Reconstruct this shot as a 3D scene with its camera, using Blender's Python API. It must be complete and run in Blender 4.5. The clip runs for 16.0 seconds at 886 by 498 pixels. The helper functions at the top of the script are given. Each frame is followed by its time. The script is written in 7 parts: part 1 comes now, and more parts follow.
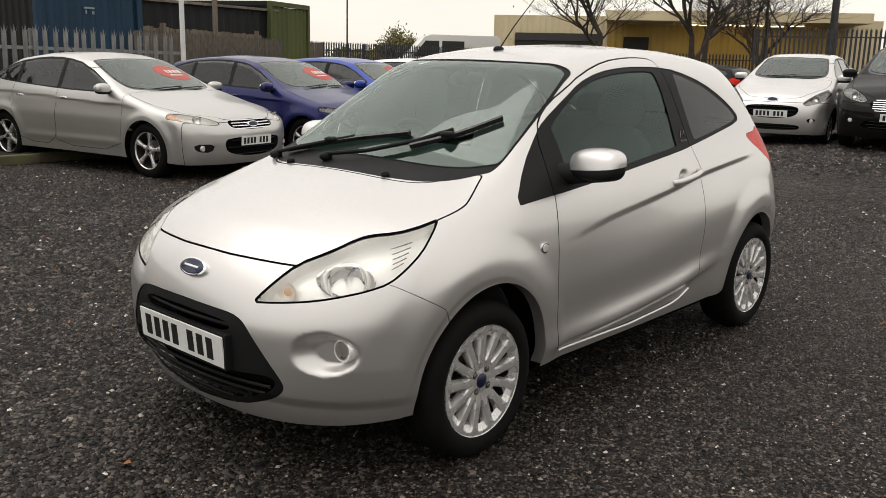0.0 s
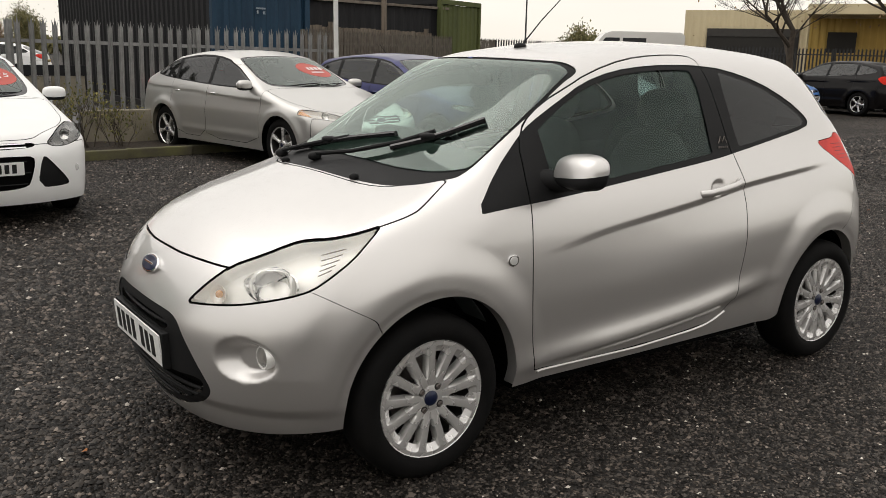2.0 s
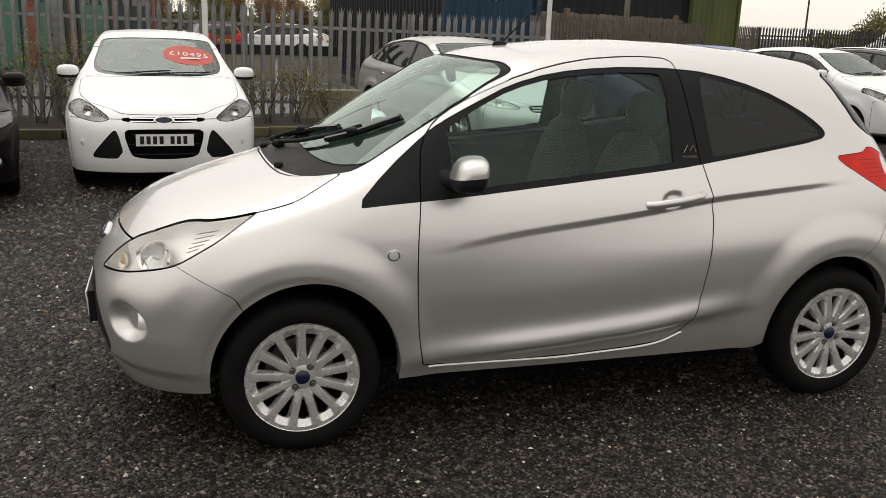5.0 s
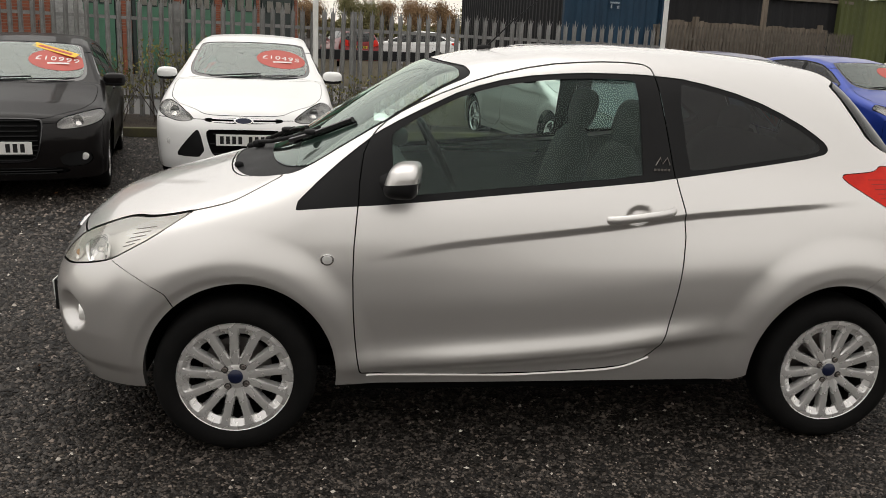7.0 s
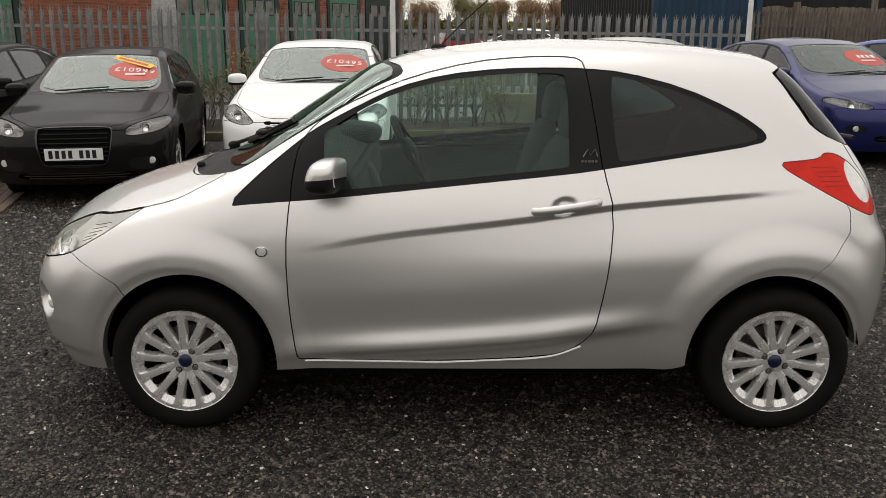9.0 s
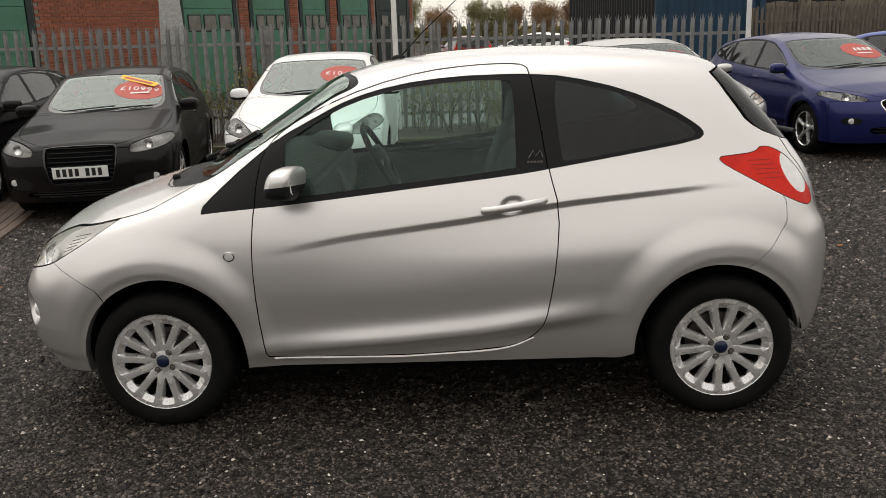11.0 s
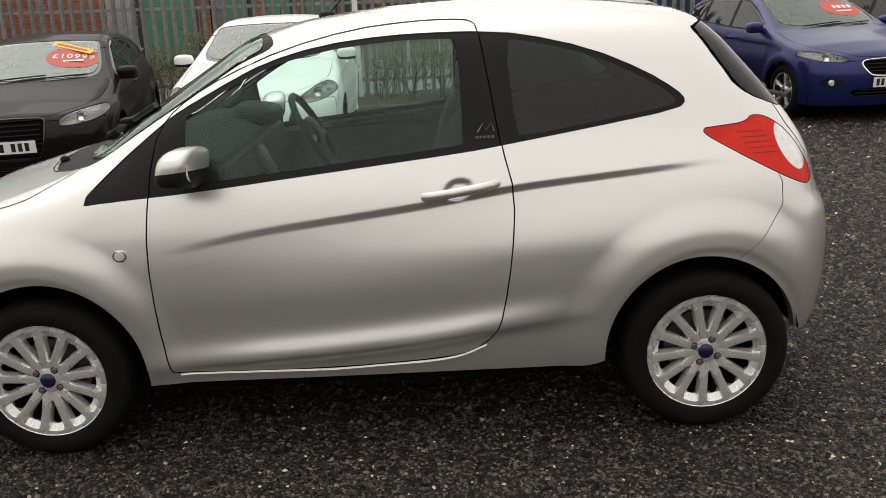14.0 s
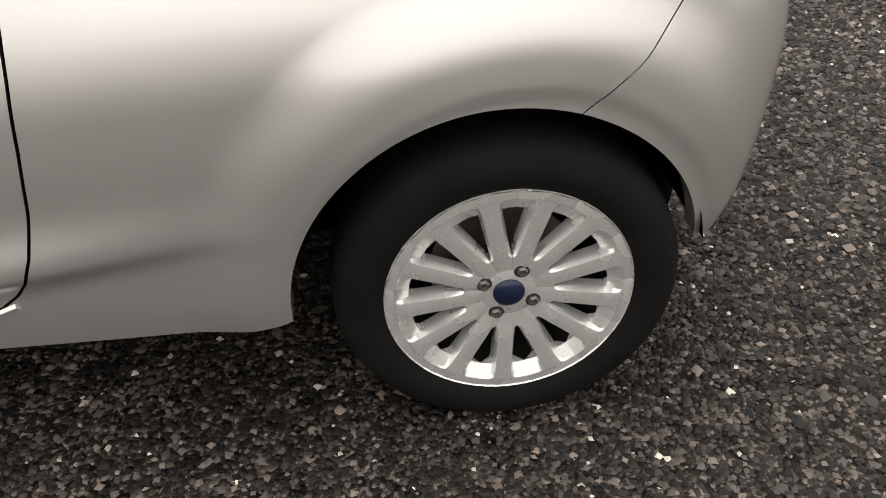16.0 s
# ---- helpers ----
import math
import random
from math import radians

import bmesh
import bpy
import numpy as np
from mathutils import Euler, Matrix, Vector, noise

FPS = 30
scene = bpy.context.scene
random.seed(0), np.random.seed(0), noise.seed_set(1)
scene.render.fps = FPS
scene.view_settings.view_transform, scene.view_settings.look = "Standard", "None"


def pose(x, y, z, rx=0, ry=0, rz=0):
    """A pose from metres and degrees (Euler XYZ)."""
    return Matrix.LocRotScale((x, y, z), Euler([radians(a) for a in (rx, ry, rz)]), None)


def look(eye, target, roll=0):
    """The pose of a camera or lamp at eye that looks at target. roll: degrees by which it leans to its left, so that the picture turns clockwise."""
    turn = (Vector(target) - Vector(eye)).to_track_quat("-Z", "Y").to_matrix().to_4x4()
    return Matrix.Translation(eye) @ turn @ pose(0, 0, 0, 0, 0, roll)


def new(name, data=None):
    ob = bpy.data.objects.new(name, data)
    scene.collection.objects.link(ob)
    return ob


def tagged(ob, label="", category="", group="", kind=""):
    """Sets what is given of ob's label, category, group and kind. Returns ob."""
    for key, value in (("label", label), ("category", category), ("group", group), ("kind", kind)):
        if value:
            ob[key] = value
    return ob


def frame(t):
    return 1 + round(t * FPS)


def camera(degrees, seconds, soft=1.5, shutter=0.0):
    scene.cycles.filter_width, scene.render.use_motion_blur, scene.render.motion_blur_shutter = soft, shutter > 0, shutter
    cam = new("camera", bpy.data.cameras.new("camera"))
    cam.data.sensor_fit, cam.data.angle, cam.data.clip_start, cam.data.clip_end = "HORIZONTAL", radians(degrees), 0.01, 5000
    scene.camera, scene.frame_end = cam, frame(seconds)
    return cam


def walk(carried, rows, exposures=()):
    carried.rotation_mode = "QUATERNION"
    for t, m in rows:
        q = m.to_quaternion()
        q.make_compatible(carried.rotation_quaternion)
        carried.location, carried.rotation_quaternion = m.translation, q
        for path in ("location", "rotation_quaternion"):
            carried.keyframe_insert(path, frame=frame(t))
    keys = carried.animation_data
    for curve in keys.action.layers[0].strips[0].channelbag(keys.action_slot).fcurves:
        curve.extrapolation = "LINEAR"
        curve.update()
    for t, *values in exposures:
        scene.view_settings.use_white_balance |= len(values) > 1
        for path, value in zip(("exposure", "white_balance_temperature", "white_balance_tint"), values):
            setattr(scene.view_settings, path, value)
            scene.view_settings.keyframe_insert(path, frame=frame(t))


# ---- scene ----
cam = camera(53.7, 16.0, soft=0.65)
METRES, EYE, TILT, LEAN, TURN = 6.62, 1.43, 0.0, 0.0, -48.03
OX, OY = -2.316, -2.636
ROWS = [
    (0.0, 0.0, 0.0, 0.0, 0.28, -12.42, -1.29),
    (0.5, 0.026, 0.0204, 0.002, 3.63, -13.12, -0.87),
    (1.0, 0.056, 0.0276, 0.0004, 7.79, -11.91, 0.97),
    (1.5, 0.0926, 0.0282, 0.0056, 11.42, -11.8, -2.02),
    (2.0, 0.1172, 0.0401, 0.0027, 12.62, -12.85, -1.15),
    (2.5, 0.1469, 0.0636, 0.004, 15.41, -13.68, -2.52),
    (3.0, 0.1767, 0.0768, 0.0047, 16.91, -14.54, -0.71),
    (3.5, 0.2171, 0.0792, 0.0108, 21.3, -14.79, -2.42),
    (6.0, 0.3565, 0.1426, 0.0172, 35.36, -13.19, -1.42),
    (6.5, 0.3717, 0.1684, 0.0173, 37.98, -12.4, -3.06),
    (7.0, 0.3936, 0.1806, 0.0169, 40.66, -14.15, -2.32),
    (7.5, 0.4326, 0.1855, 0.0193, 43.68, -14.84, -2.17),
    (8.0, 0.4531, 0.1982, 0.0176, 42.89, -14.93, -0.19),
    (8.5, 0.4668, 0.2266, 0.0161, 44.02, -16.34, -1.69),
    (9.0, 0.4854, 0.2418, 0.0204, 48.3, -14.41, 0.03),
    (11.5, 0.5369, 0.2528, 0.0227, 49.26, -13.96, 2.28),
    (12.0, 0.5368, 0.2527, 0.0225, 48.78, -14.15, 1.96),
    (12.5, 0.5361, 0.2515, 0.0232, 49.39, -14.23, 0.89),
    (13.0, 0.5352, 0.2555, 0.0224, 48.54, -15.41, 1.23),
    (13.5, 0.5232, 0.2783, 0.0162, 47.16, -17.17, 2.0),
    (14.0, 0.4827, 0.3241, 0.0145, 47.56, -16.23, 2.6),
    (14.5, 0.4521, 0.3858, 0.008, 44.9, -17.2, 1.09),
    (15.0, 0.4161, 0.4519, -0.0051, 42.75, -24.12, 0.39),
    (15.5, 0.382, 0.5185, -0.0191, 36.23, -30.88, 2.1),
    (16.0, 0.3561, 0.5732, -0.0324, 41.73, -36.79, 0.76),
]
EXPOSURES = [(0.0, 0.0), (13.2, 0.0), (14.0, 0.15), (14.5, 0.12), (15.0, 0.05), (15.5, 0.70), (16.0, 0.88)]
walk(cam, [(t, pose(OX, OY, EYE, TILT, LEAN, TURN) @ pose(METRES * x, METRES * y, METRES * z, 90 + pitch, roll, yaw)) for t, x, y, z, yaw, pitch, roll in ROWS], EXPOSURES)

# ---------------------------------------------------------------- sky and light: a bright overcast day
world = bpy.data.worlds.new("overcast")
scene.world = world
world.use_nodes = True
wn, wl = world.node_tree.nodes, world.node_tree.links
wn.clear()
w_out, w_bg = wn.new("ShaderNodeOutputWorld"), wn.new("ShaderNodeBackground")
w_sky = wn.new("ShaderNodeTexSky")
w_sky.sky_type, w_sky.sun_disc = "NISHITA", False
w_sky.sun_elevation, w_sky.sun_rotation = radians(65), radians(322)
w_co, w_sep = wn.new("ShaderNodeTexCoord"), wn.new("ShaderNodeSeparateXYZ")
w_ramp = wn.new("ShaderNodeValToRGB")
w_ramp.color_ramp.elements[0].position, w_ramp.color_ramp.elements[0].color = 0.0, (0.74, 0.69, 0.62, 1)
w_ramp.color_ramp.elements[1].position, w_ramp.color_ramp.elements[1].color = 0.85, (0.94, 0.90, 0.842, 1)
w_noise = wn.new("ShaderNodeTexNoise")
w_noise.inputs["Scale"].default_value, w_noise.inputs["Detail"].default_value = 2.2, 5
w_map = wn.new("ShaderNodeMapping")
w_map.inputs["Scale"].default_value = (1, 1, 4)
w_mul = wn.new("ShaderNodeMix")
w_mul.data_type, w_mul.blend_type = "RGBA", "MULTIPLY"
w_mul.inputs["Factor"].default_value = 0.35
w_mix = wn.new("ShaderNodeMix")
w_mix.data_type = "RGBA"
w_mix.inputs["Factor"].default_value = 0.012
wl.new(w_co.outputs["Generated"], w_sep.inputs[0])
wl.new(w_sep.outputs["Z"], w_ramp.inputs[0])
wl.new(w_co.outputs["Generated"], w_map.inputs[0])
wl.new(w_map.outputs[0], w_noise.inputs["Vector"])
wl.new(w_ramp.outputs[0], w_mul.inputs["A"])
wl.new(w_noise.outputs["Fac"], w_mul.inputs["B"])
wl.new(w_mul.outputs["Result"], w_mix.inputs["A"])
wl.new(w_sky.outputs[0], w_mix.inputs["B"])
wl.new(w_mix.outputs["Result"], w_bg.inputs["Color"])
wl.new(w_bg.outputs[0], w_out.inputs[0])
w_bg.inputs["Strength"].default_value = 1.54

sun = new("sun", bpy.data.lights.new("sun", "SUN"))
sun.data.energy, sun.data.angle, sun.data.color = 0.9, radians(60), (1.0, 0.96, 0.9)
sun.matrix_world = look((0, 0, 30), (7, -9, 5))

# ---------------------------------------------------------------- materials
def nodes_of(name):
    m = bpy.data.materials.new(name)
    m.use_nodes = True
    n, l = m.node_tree.nodes, m.node_tree.links
    n.clear()
    out = n.new("ShaderNodeOutputMaterial")
    return m, n, l, out


def surface(name, a, b=None, scale=8.0, rough=0.6, metal=0.0, bump=0.0, bscale=60.0, coat=0.0, spread=0.12, island=0.0, dist=0.004, stretch=(1, 1, 1), wear=0.25, spec=0.35):
    """A solid surface: two tones mixed by coarse and fine noise, uneven gloss and a fine relief."""
    m, n, l, out = nodes_of(name)
    p = n.new("ShaderNodeBsdfPrincipled")
    b = b or tuple(c * 0.75 for c in a)
    co = n.new("ShaderNodeTexCoord")
    mp = n.new("ShaderNodeMapping")
    mp.inputs["Scale"].default_value = stretch
    l.new(co.outputs["Object"], mp.inputs[0])
    n1, n2 = n.new("ShaderNodeTexNoise"), n.new("ShaderNodeTexNoise")
    n1.inputs["Scale"].default_value, n1.inputs["Detail"].default_value = scale, 6
    n2.inputs["Scale"].default_value, n2.inputs["Detail"].default_value = bscale, 4
    for t in (n1, n2):
        l.new(mp.outputs[0], t.inputs["Vector"])
    mx = n.new("ShaderNodeMath")
    mx.operation = "MULTIPLY_ADD"
    mx.inputs[1].default_value = 1 - wear
    add = n.new("ShaderNodeMath")
    add.operation = "MULTIPLY"
    add.inputs[1].default_value = wear
    l.new(n2.outputs["Fac"], add.inputs[0])
    l.new(n1.outputs["Fac"], mx.inputs[0])
    l.new(add.outputs[0], mx.inputs[2])
    r = n.new("ShaderNodeValToRGB")
    r.color_ramp.elements[0].position, r.color_ramp.elements[0].color = 0.35, (*b, 1)
    r.color_ramp.elements[1].position, r.color_ramp.elements[1].color = 0.65, (*a, 1)
    l.new(mx.outputs[0], r.inputs[0])
    col = r.outputs[0]
    if island:
        oi = n.new("ShaderNodeObjectInfo")
        hv = n.new("ShaderNodeHueSaturation")
        mr = n.new("ShaderNodeMapRange")
        mr.inputs["To Min"].default_value, mr.inputs["To Max"].default_value = 1 - island, 1 + island
        l.new(oi.outputs["Random"], mr.inputs[0])
        l.new(mr.outputs[0], hv.inputs["Value"])
        l.new(col, hv.inputs["Color"])
        col = hv.outputs[0]
    l.new(col, p.inputs["Base Color"])
    rr = n.new("ShaderNodeMapRange")
    rr.inputs["To Min"].default_value, rr.inputs["To Max"].default_value = max(0.02, rough - spread), min(1, rough + spread)
    l.new(n1.outputs["Fac"], rr.inputs[0])
    l.new(rr.outputs[0], p.inputs["Roughness"])
    p.inputs["Metallic"].default_value = metal
    p.inputs["Specular IOR Level"].default_value = spec
    p.inputs["Coat Weight"].default_value = coat
    p.inputs["Coat Roughness"].default_value = 0.06
    if bump:
        bp = n.new("ShaderNodeBump")
        bp.inputs["Strength"].default_value, bp.inputs["Distance"].default_value = bump, dist
        l.new(n2.outputs["Fac"], bp.inputs["Height"])
        l.new(bp.outputs[0], p.inputs["Normal"])
    l.new(p.outputs[0], out.inputs[0])
    return m


def car_paint(name, base, metal=0.55, rough=0.38, drops=0.35, flake=0.06, coat=0.45, spec=0.2):
    """Lacquered paint, wet in small drops."""
    m, n, l, out = nodes_of(name)
    p = n.new("ShaderNodeBsdfPrincipled")
    co = n.new("ShaderNodeTexCoord")
    fl = n.new("ShaderNodeTexNoise")
    fl.inputs["Scale"].default_value, fl.inputs["Detail"].default_value = 900, 2
    dirt = n.new("ShaderNodeTexNoise")
    dirt.inputs["Scale"].default_value, dirt.inputs["Detail"].default_value = 3.0, 7
    for t in (fl, dirt):
        l.new(co.outputs["Object"], t.inputs["Vector"])
    hv = n.new("ShaderNodeHueSaturation")
    hv.inputs["Color"].default_value = (*base, 1)
    mr = n.new("ShaderNodeMapRange")
    mr.inputs["To Min"].default_value, mr.inputs["To Max"].default_value = 1 - flake * 2, 1 + flake
    l.new(fl.outputs["Fac"], mr.inputs[0])
    l.new(mr.outputs[0], hv.inputs["Value"])
    l.new(hv.outputs[0], p.inputs["Base Color"])
    p.inputs["Metallic"].default_value = metal
    rr = n.new("ShaderNodeMapRange")
    rr.inputs["To Min"].default_value, rr.inputs["To Max"].default_value = rough - 0.05, rough + 0.09
    l.new(dirt.outputs["Fac"], rr.inputs[0])
    l.new(rr.outputs[0], p.inputs["Roughness"])
    p.inputs["Coat Weight"].default_value, p.inputs["Coat Roughness"].default_value = coat, 0.06
    p.inputs["Specular IOR Level"].default_value = spec
    vo = n.new("ShaderNodeTexVoronoi")
    vo.inputs["Scale"].default_value = 150
    l.new(co.outputs["Object"], vo.inputs["Vector"])
    ra = n.new("ShaderNodeMapRange")
    ra.inputs["From Min"].default_value, ra.inputs["From Max"].default_value = 0.0, 0.32
    ra.inputs["To Min"].default_value, ra.inputs["To Max"].default_value = 1, 0
    l.new(vo.outputs["Distance"], ra.inputs[0])
    few = n.new("ShaderNodeTexNoise")
    few.inputs["Scale"].default_value = 35
    l.new(co.outputs["Object"], few.inputs["Vector"])
    fr = n.new("ShaderNodeMapRange")
    fr.inputs["From Min"].default_value, fr.inputs["From Max"].default_value = 0.42, 0.62
    l.new(few.outputs["Fac"], fr.inputs[0])
    geo, sep = n.new("ShaderNodeNewGeometry"), n.new("ShaderNodeSeparateXYZ")
    l.new(geo.outputs["Normal"], sep.inputs[0])
    up = n.new("ShaderNodeMapRange")
    up.inputs["From Min"].default_value, up.inputs["From Max"].default_value = 0.35, 0.9
    up.inputs["To Min"].default_value = 0.12
    l.new(sep.outputs["Z"], up.inputs[0])
    mu, mv = n.new("ShaderNodeMath"), n.new("ShaderNodeMath")
    mu.operation = mv.operation = "MULTIPLY"
    l.new(ra.outputs[0], mu.inputs[0])
    l.new(fr.outputs[0], mu.inputs[1])
    l.new(mu.outputs[0], mv.inputs[0])
    l.new(up.outputs[0], mv.inputs[1])
    bp = n.new("ShaderNodeBump")
    bp.inputs["Strength"].default_value, bp.inputs["Distance"].default_value = drops, 0.0022
    l.new(mv.outputs[0], bp.inputs["Height"])
    l.new(bp.outputs[0], p.inputs["Coat Normal"])
    l.new(p.outputs[0], out.inputs[0])
    return m


def pane(name, tint, rough=0.0, drops=0.0, ior=1.62, sheen=(1, 1, 1)):
    """Thin glass: lets light through tinted, mirrors by Fresnel."""
    m, n, l, out = nodes_of(name)
    tr, gl, mx, fr = n.new("ShaderNodeBsdfTransparent"), n.new("ShaderNodeBsdfGlossy"), n.new("ShaderNodeMixShader"), n.new("ShaderNodeFresnel")
    tr.inputs[0].default_value = (*tint, 1)
    gl.inputs["Roughness"].default_value = rough
    gl.inputs["Color"].default_value = (*sheen, 1)
    fr.inputs["IOR"].default_value = ior
    if drops:
        co, vo = n.new("ShaderNodeTexCoord"), n.new("ShaderNodeTexVoronoi")
        vo.inputs["Scale"].default_value = 230
        l.new(co.outputs["Object"], vo.inputs["Vector"])
        ra = n.new("ShaderNodeMapRange")
        ra.inputs["From Min"].default_value, ra.inputs["From Max"].default_value = 0.14, 0.34
        ra.inputs["To Min"].default_value, ra.inputs["To Max"].default_value = 1, 0
        l.new(vo.outputs["Distance"], ra.inputs[0])
        few = n.new("ShaderNodeTexNoise")
        few.inputs["Scale"].default_value = 16
        l.new(co.outputs["Object"], few.inputs["Vector"])
        fw = n.new("ShaderNodeMapRange")
        fw.inputs["From Min"].default_value, fw.inputs["From Max"].default_value = 0.40, 0.75
        l.new(few.outputs["Fac"], fw.inputs[0])
        mu = n.new("ShaderNodeMath")
        mu.operation = "MULTIPLY"
        l.new(ra.outputs[0], mu.inputs[0])
        l.new(fw.outputs[0], mu.inputs[1])
        wet, spot = n.new("ShaderNodeBsdfGlossy"), n.new("ShaderNodeMixShader")
        wet.inputs["Color"].default_value, wet.inputs["Roughness"].default_value = (0.62, 0.70, 0.66, 1), 0.55
        am = n.new("ShaderNodeMath")
        am.operation = "MULTIPLY"
        am.inputs[1].default_value = drops
        l.new(mu.outputs[0], am.inputs[0])
        l.new(am.outputs[0], spot.inputs[0])
        l.new(mx.outputs[0], spot.inputs[1])
        l.new(wet.outputs[0], spot.inputs[2])
    l.new(fr.outputs[0], mx.inputs[0])
    l.new(tr.outputs[0], mx.inputs[1])
    l.new(gl.outputs[0], mx.inputs[2])
    l.new((spot if drops else mx).outputs[0], out.inputs[0])
    return m


SILVER = car_paint("silver_paint", (0.67, 0.652, 0.635), 0.80, 0.345, drops=1.0, coat=1.0)
PLASTIC = surface("black_plastic", (0.012, 0.012, 0.0125), (0.008, 0.008, 0.0085), 6, 0.55, 0, 0.25, 700, dist=0.001, spec=0.14)
GLOSSBLACK = surface("gloss_black", (0.012, 0.012, 0.013), (0.008, 0.008, 0.009), 6, 0.18, coat=0.5, spread=0.06)
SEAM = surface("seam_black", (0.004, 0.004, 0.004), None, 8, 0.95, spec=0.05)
RUBBER = surface("tyre_rubber", (0.0085, 0.008, 0.0078), (0.005, 0.005, 0.005), 14, 0.75, 0, 0.4, 220, dist=0.0015, spec=0.09)
ALLOY = surface("silver_alloy", (0.77, 0.76, 0.74), (0.66, 0.65, 0.64), 10, 0.28, 0.64, coat=0.5)
ALLOYDARK = surface("shadowed_alloy", (0.10, 0.10, 0.10), (0.05, 0.05, 0.05), 10, 0.5, 0.7)
# near-black tone puts the shade inside the wheel and nut recesses into the colour
BARREL = surface("shade_toned_barrel", (0.030, 0.028, 0.026), (0.015, 0.014, 0.013), 10, 0.7, 0.3)
RIMGREY = surface("shaded_alloy", (0.34, 0.335, 0.33), (0.24, 0.235, 0.23), 10, 0.4, 0.7)
CHROME = surface("chrome", (0.85, 0.85, 0.85), (0.7, 0.7, 0.7), 12, 0.1, 1.0, spread=0.05)
STEEL = surface("brake_steel", (0.24, 0.225, 0.21), (0.12, 0.10, 0.09), 18, 0.5, 0.9)
BADGE = surface("badge_blue", (0.008, 0.013, 0.045), (0.005, 0.009, 0.03), 10, 0.35, 0.1, coat=0.3)
PLATE = surface("plate_white", (0.78, 0.78, 0.76), (0.68, 0.68, 0.66), 9, 0.4)
PLATEINK = surface("plate_black", (0.015, 0.015, 0.015), None, 9, 0.5)
TRIM = surface("dark_cabin_trim", (0.075, 0.085, 0.082), (0.052, 0.060, 0.058), 7, 0.75, 0, 0.3, 300, dist=0.001)
HEADLINING = surface("pale_headlining", (0.26, 0.26, 0.24), (0.20, 0.20, 0.185), 7, 0.9)
FABRIC = surface("seat_fabric", (0.055, 0.064, 0.062), (0.038, 0.045, 0.044), 9, 0.92, 0, 0.5, 500, dist=0.001)
CLEAR = pane("clear_lens", (0.995, 0.99, 0.975), ior=1.5)
GLASS = pane("window_glass", (0.80, 0.935, 0.89), drops=0.26, ior=1.43, sheen=(0.8, 0.95, 0.9))
SCREEN = pane("windscreen_glass", (0.74, 0.95, 0.86), drops=0.30, ior=2.1, sheen=(0.89, 1.0, 0.94))
CARSCREEN = pane("parked_car_glass", (0.62, 0.76, 0.70), drops=0.25, ior=1.95, sheen=(0.93, 1.0, 0.96))
CARGLASS = pane("parked_side_glass", (0.16, 0.195, 0.185), drops=0.1, ior=1.5)
PRIVACY = pane("privacy_glass", (0.13, 0.18, 0.18), drops=0.06, ior=1.40)
REDLENS = surface("red_lamp_lens", (0.66, 0.020, 0.006), (0.52, 0.010, 0.003), 12, 0.35, spec=0.1, coat=0.25, spread=0.04)
AMBER = surface("amber_lens", (0.82, 0.52, 0.30), (0.74, 0.44, 0.24), 12, 0.2, coat=0.8)
PALELENS = surface("pale_lamp_lens", (0.75, 0.74, 0.72), (0.62, 0.62, 0.61), 30, 0.12, 0.25, coat=1.0, spread=0.04)
BADLENS = surface("dark_red_rib", (0.25, 0.006, 0.003), None, 12, 0.4)
LAMPGREY = surface("dim_lamp_bowl", (0.42, 0.42, 0.41), (0.20, 0.20, 0.20), 14, 0.3, 0.6)
REFLECTOR = surface("lamp_reflector", (0.97, 0.965, 0.94), (0.94, 0.93, 0.90), 25, 0.32, 0.30, spread=0.08)

# ---------------------------------------------------------------- surface tools
def curve(xs, ys, smooth=0.02, lo=-1.2, hi=5.2):
    """A smooth function through a few design stations."""
    t = np.linspace(lo, hi, 3201)
    v = np.interp(t, xs, ys)
    h = t[1] - t[0]
    n = max(1, int(3 * smooth / h))
    k = np.exp(-0.5 * (np.arange(-n, n + 1) * h / smooth) ** 2)
    v = np.convolve(np.pad(v, n, mode="edge"), k / k.sum(), mode="valid")
    return lambda q: np.interp(q, t, v)


def smax(a, b, k):
    h = np.maximum(k - np.abs(a - b), 0.0) / k
    return np.maximum(a, b) + h * h * k * 0.25


def step01(a, b, v):
    u = np.clip((v - a) / (b - a), 0.0, 1.0)
    return u * u * (3 - 2 * u)


def gradient(F, P, e=0.003):
    g = np.empty_like(P)
    for i in range(3):
        d = np.zeros(3)
        d[i] = e
        A, B = P + d, P - d
        g[:, i] = F(A[:, 0], A[:, 1], A[:, 2]) - F(B[:, 0], B[:, 1], B[:, 2])
    return g / (2 * e)


def normals_of(F, P, e=0.003):
    g = gradient(F, P, e)
    return g / np.maximum(np.linalg.norm(g, axis=1), 1e-9)[:, None]


def onto(F, P, rounds=4):
    """Slide points along the gradient onto the surface F = 0."""
    P = P.copy()
    for _ in range(rounds):
        g = gradient(F, P)
        f = F(P[:, 0], P[:, 1], P[:, 2])
        P -= g * (f / np.maximum((g * g).sum(1), 0.05))[:, None]
    return P


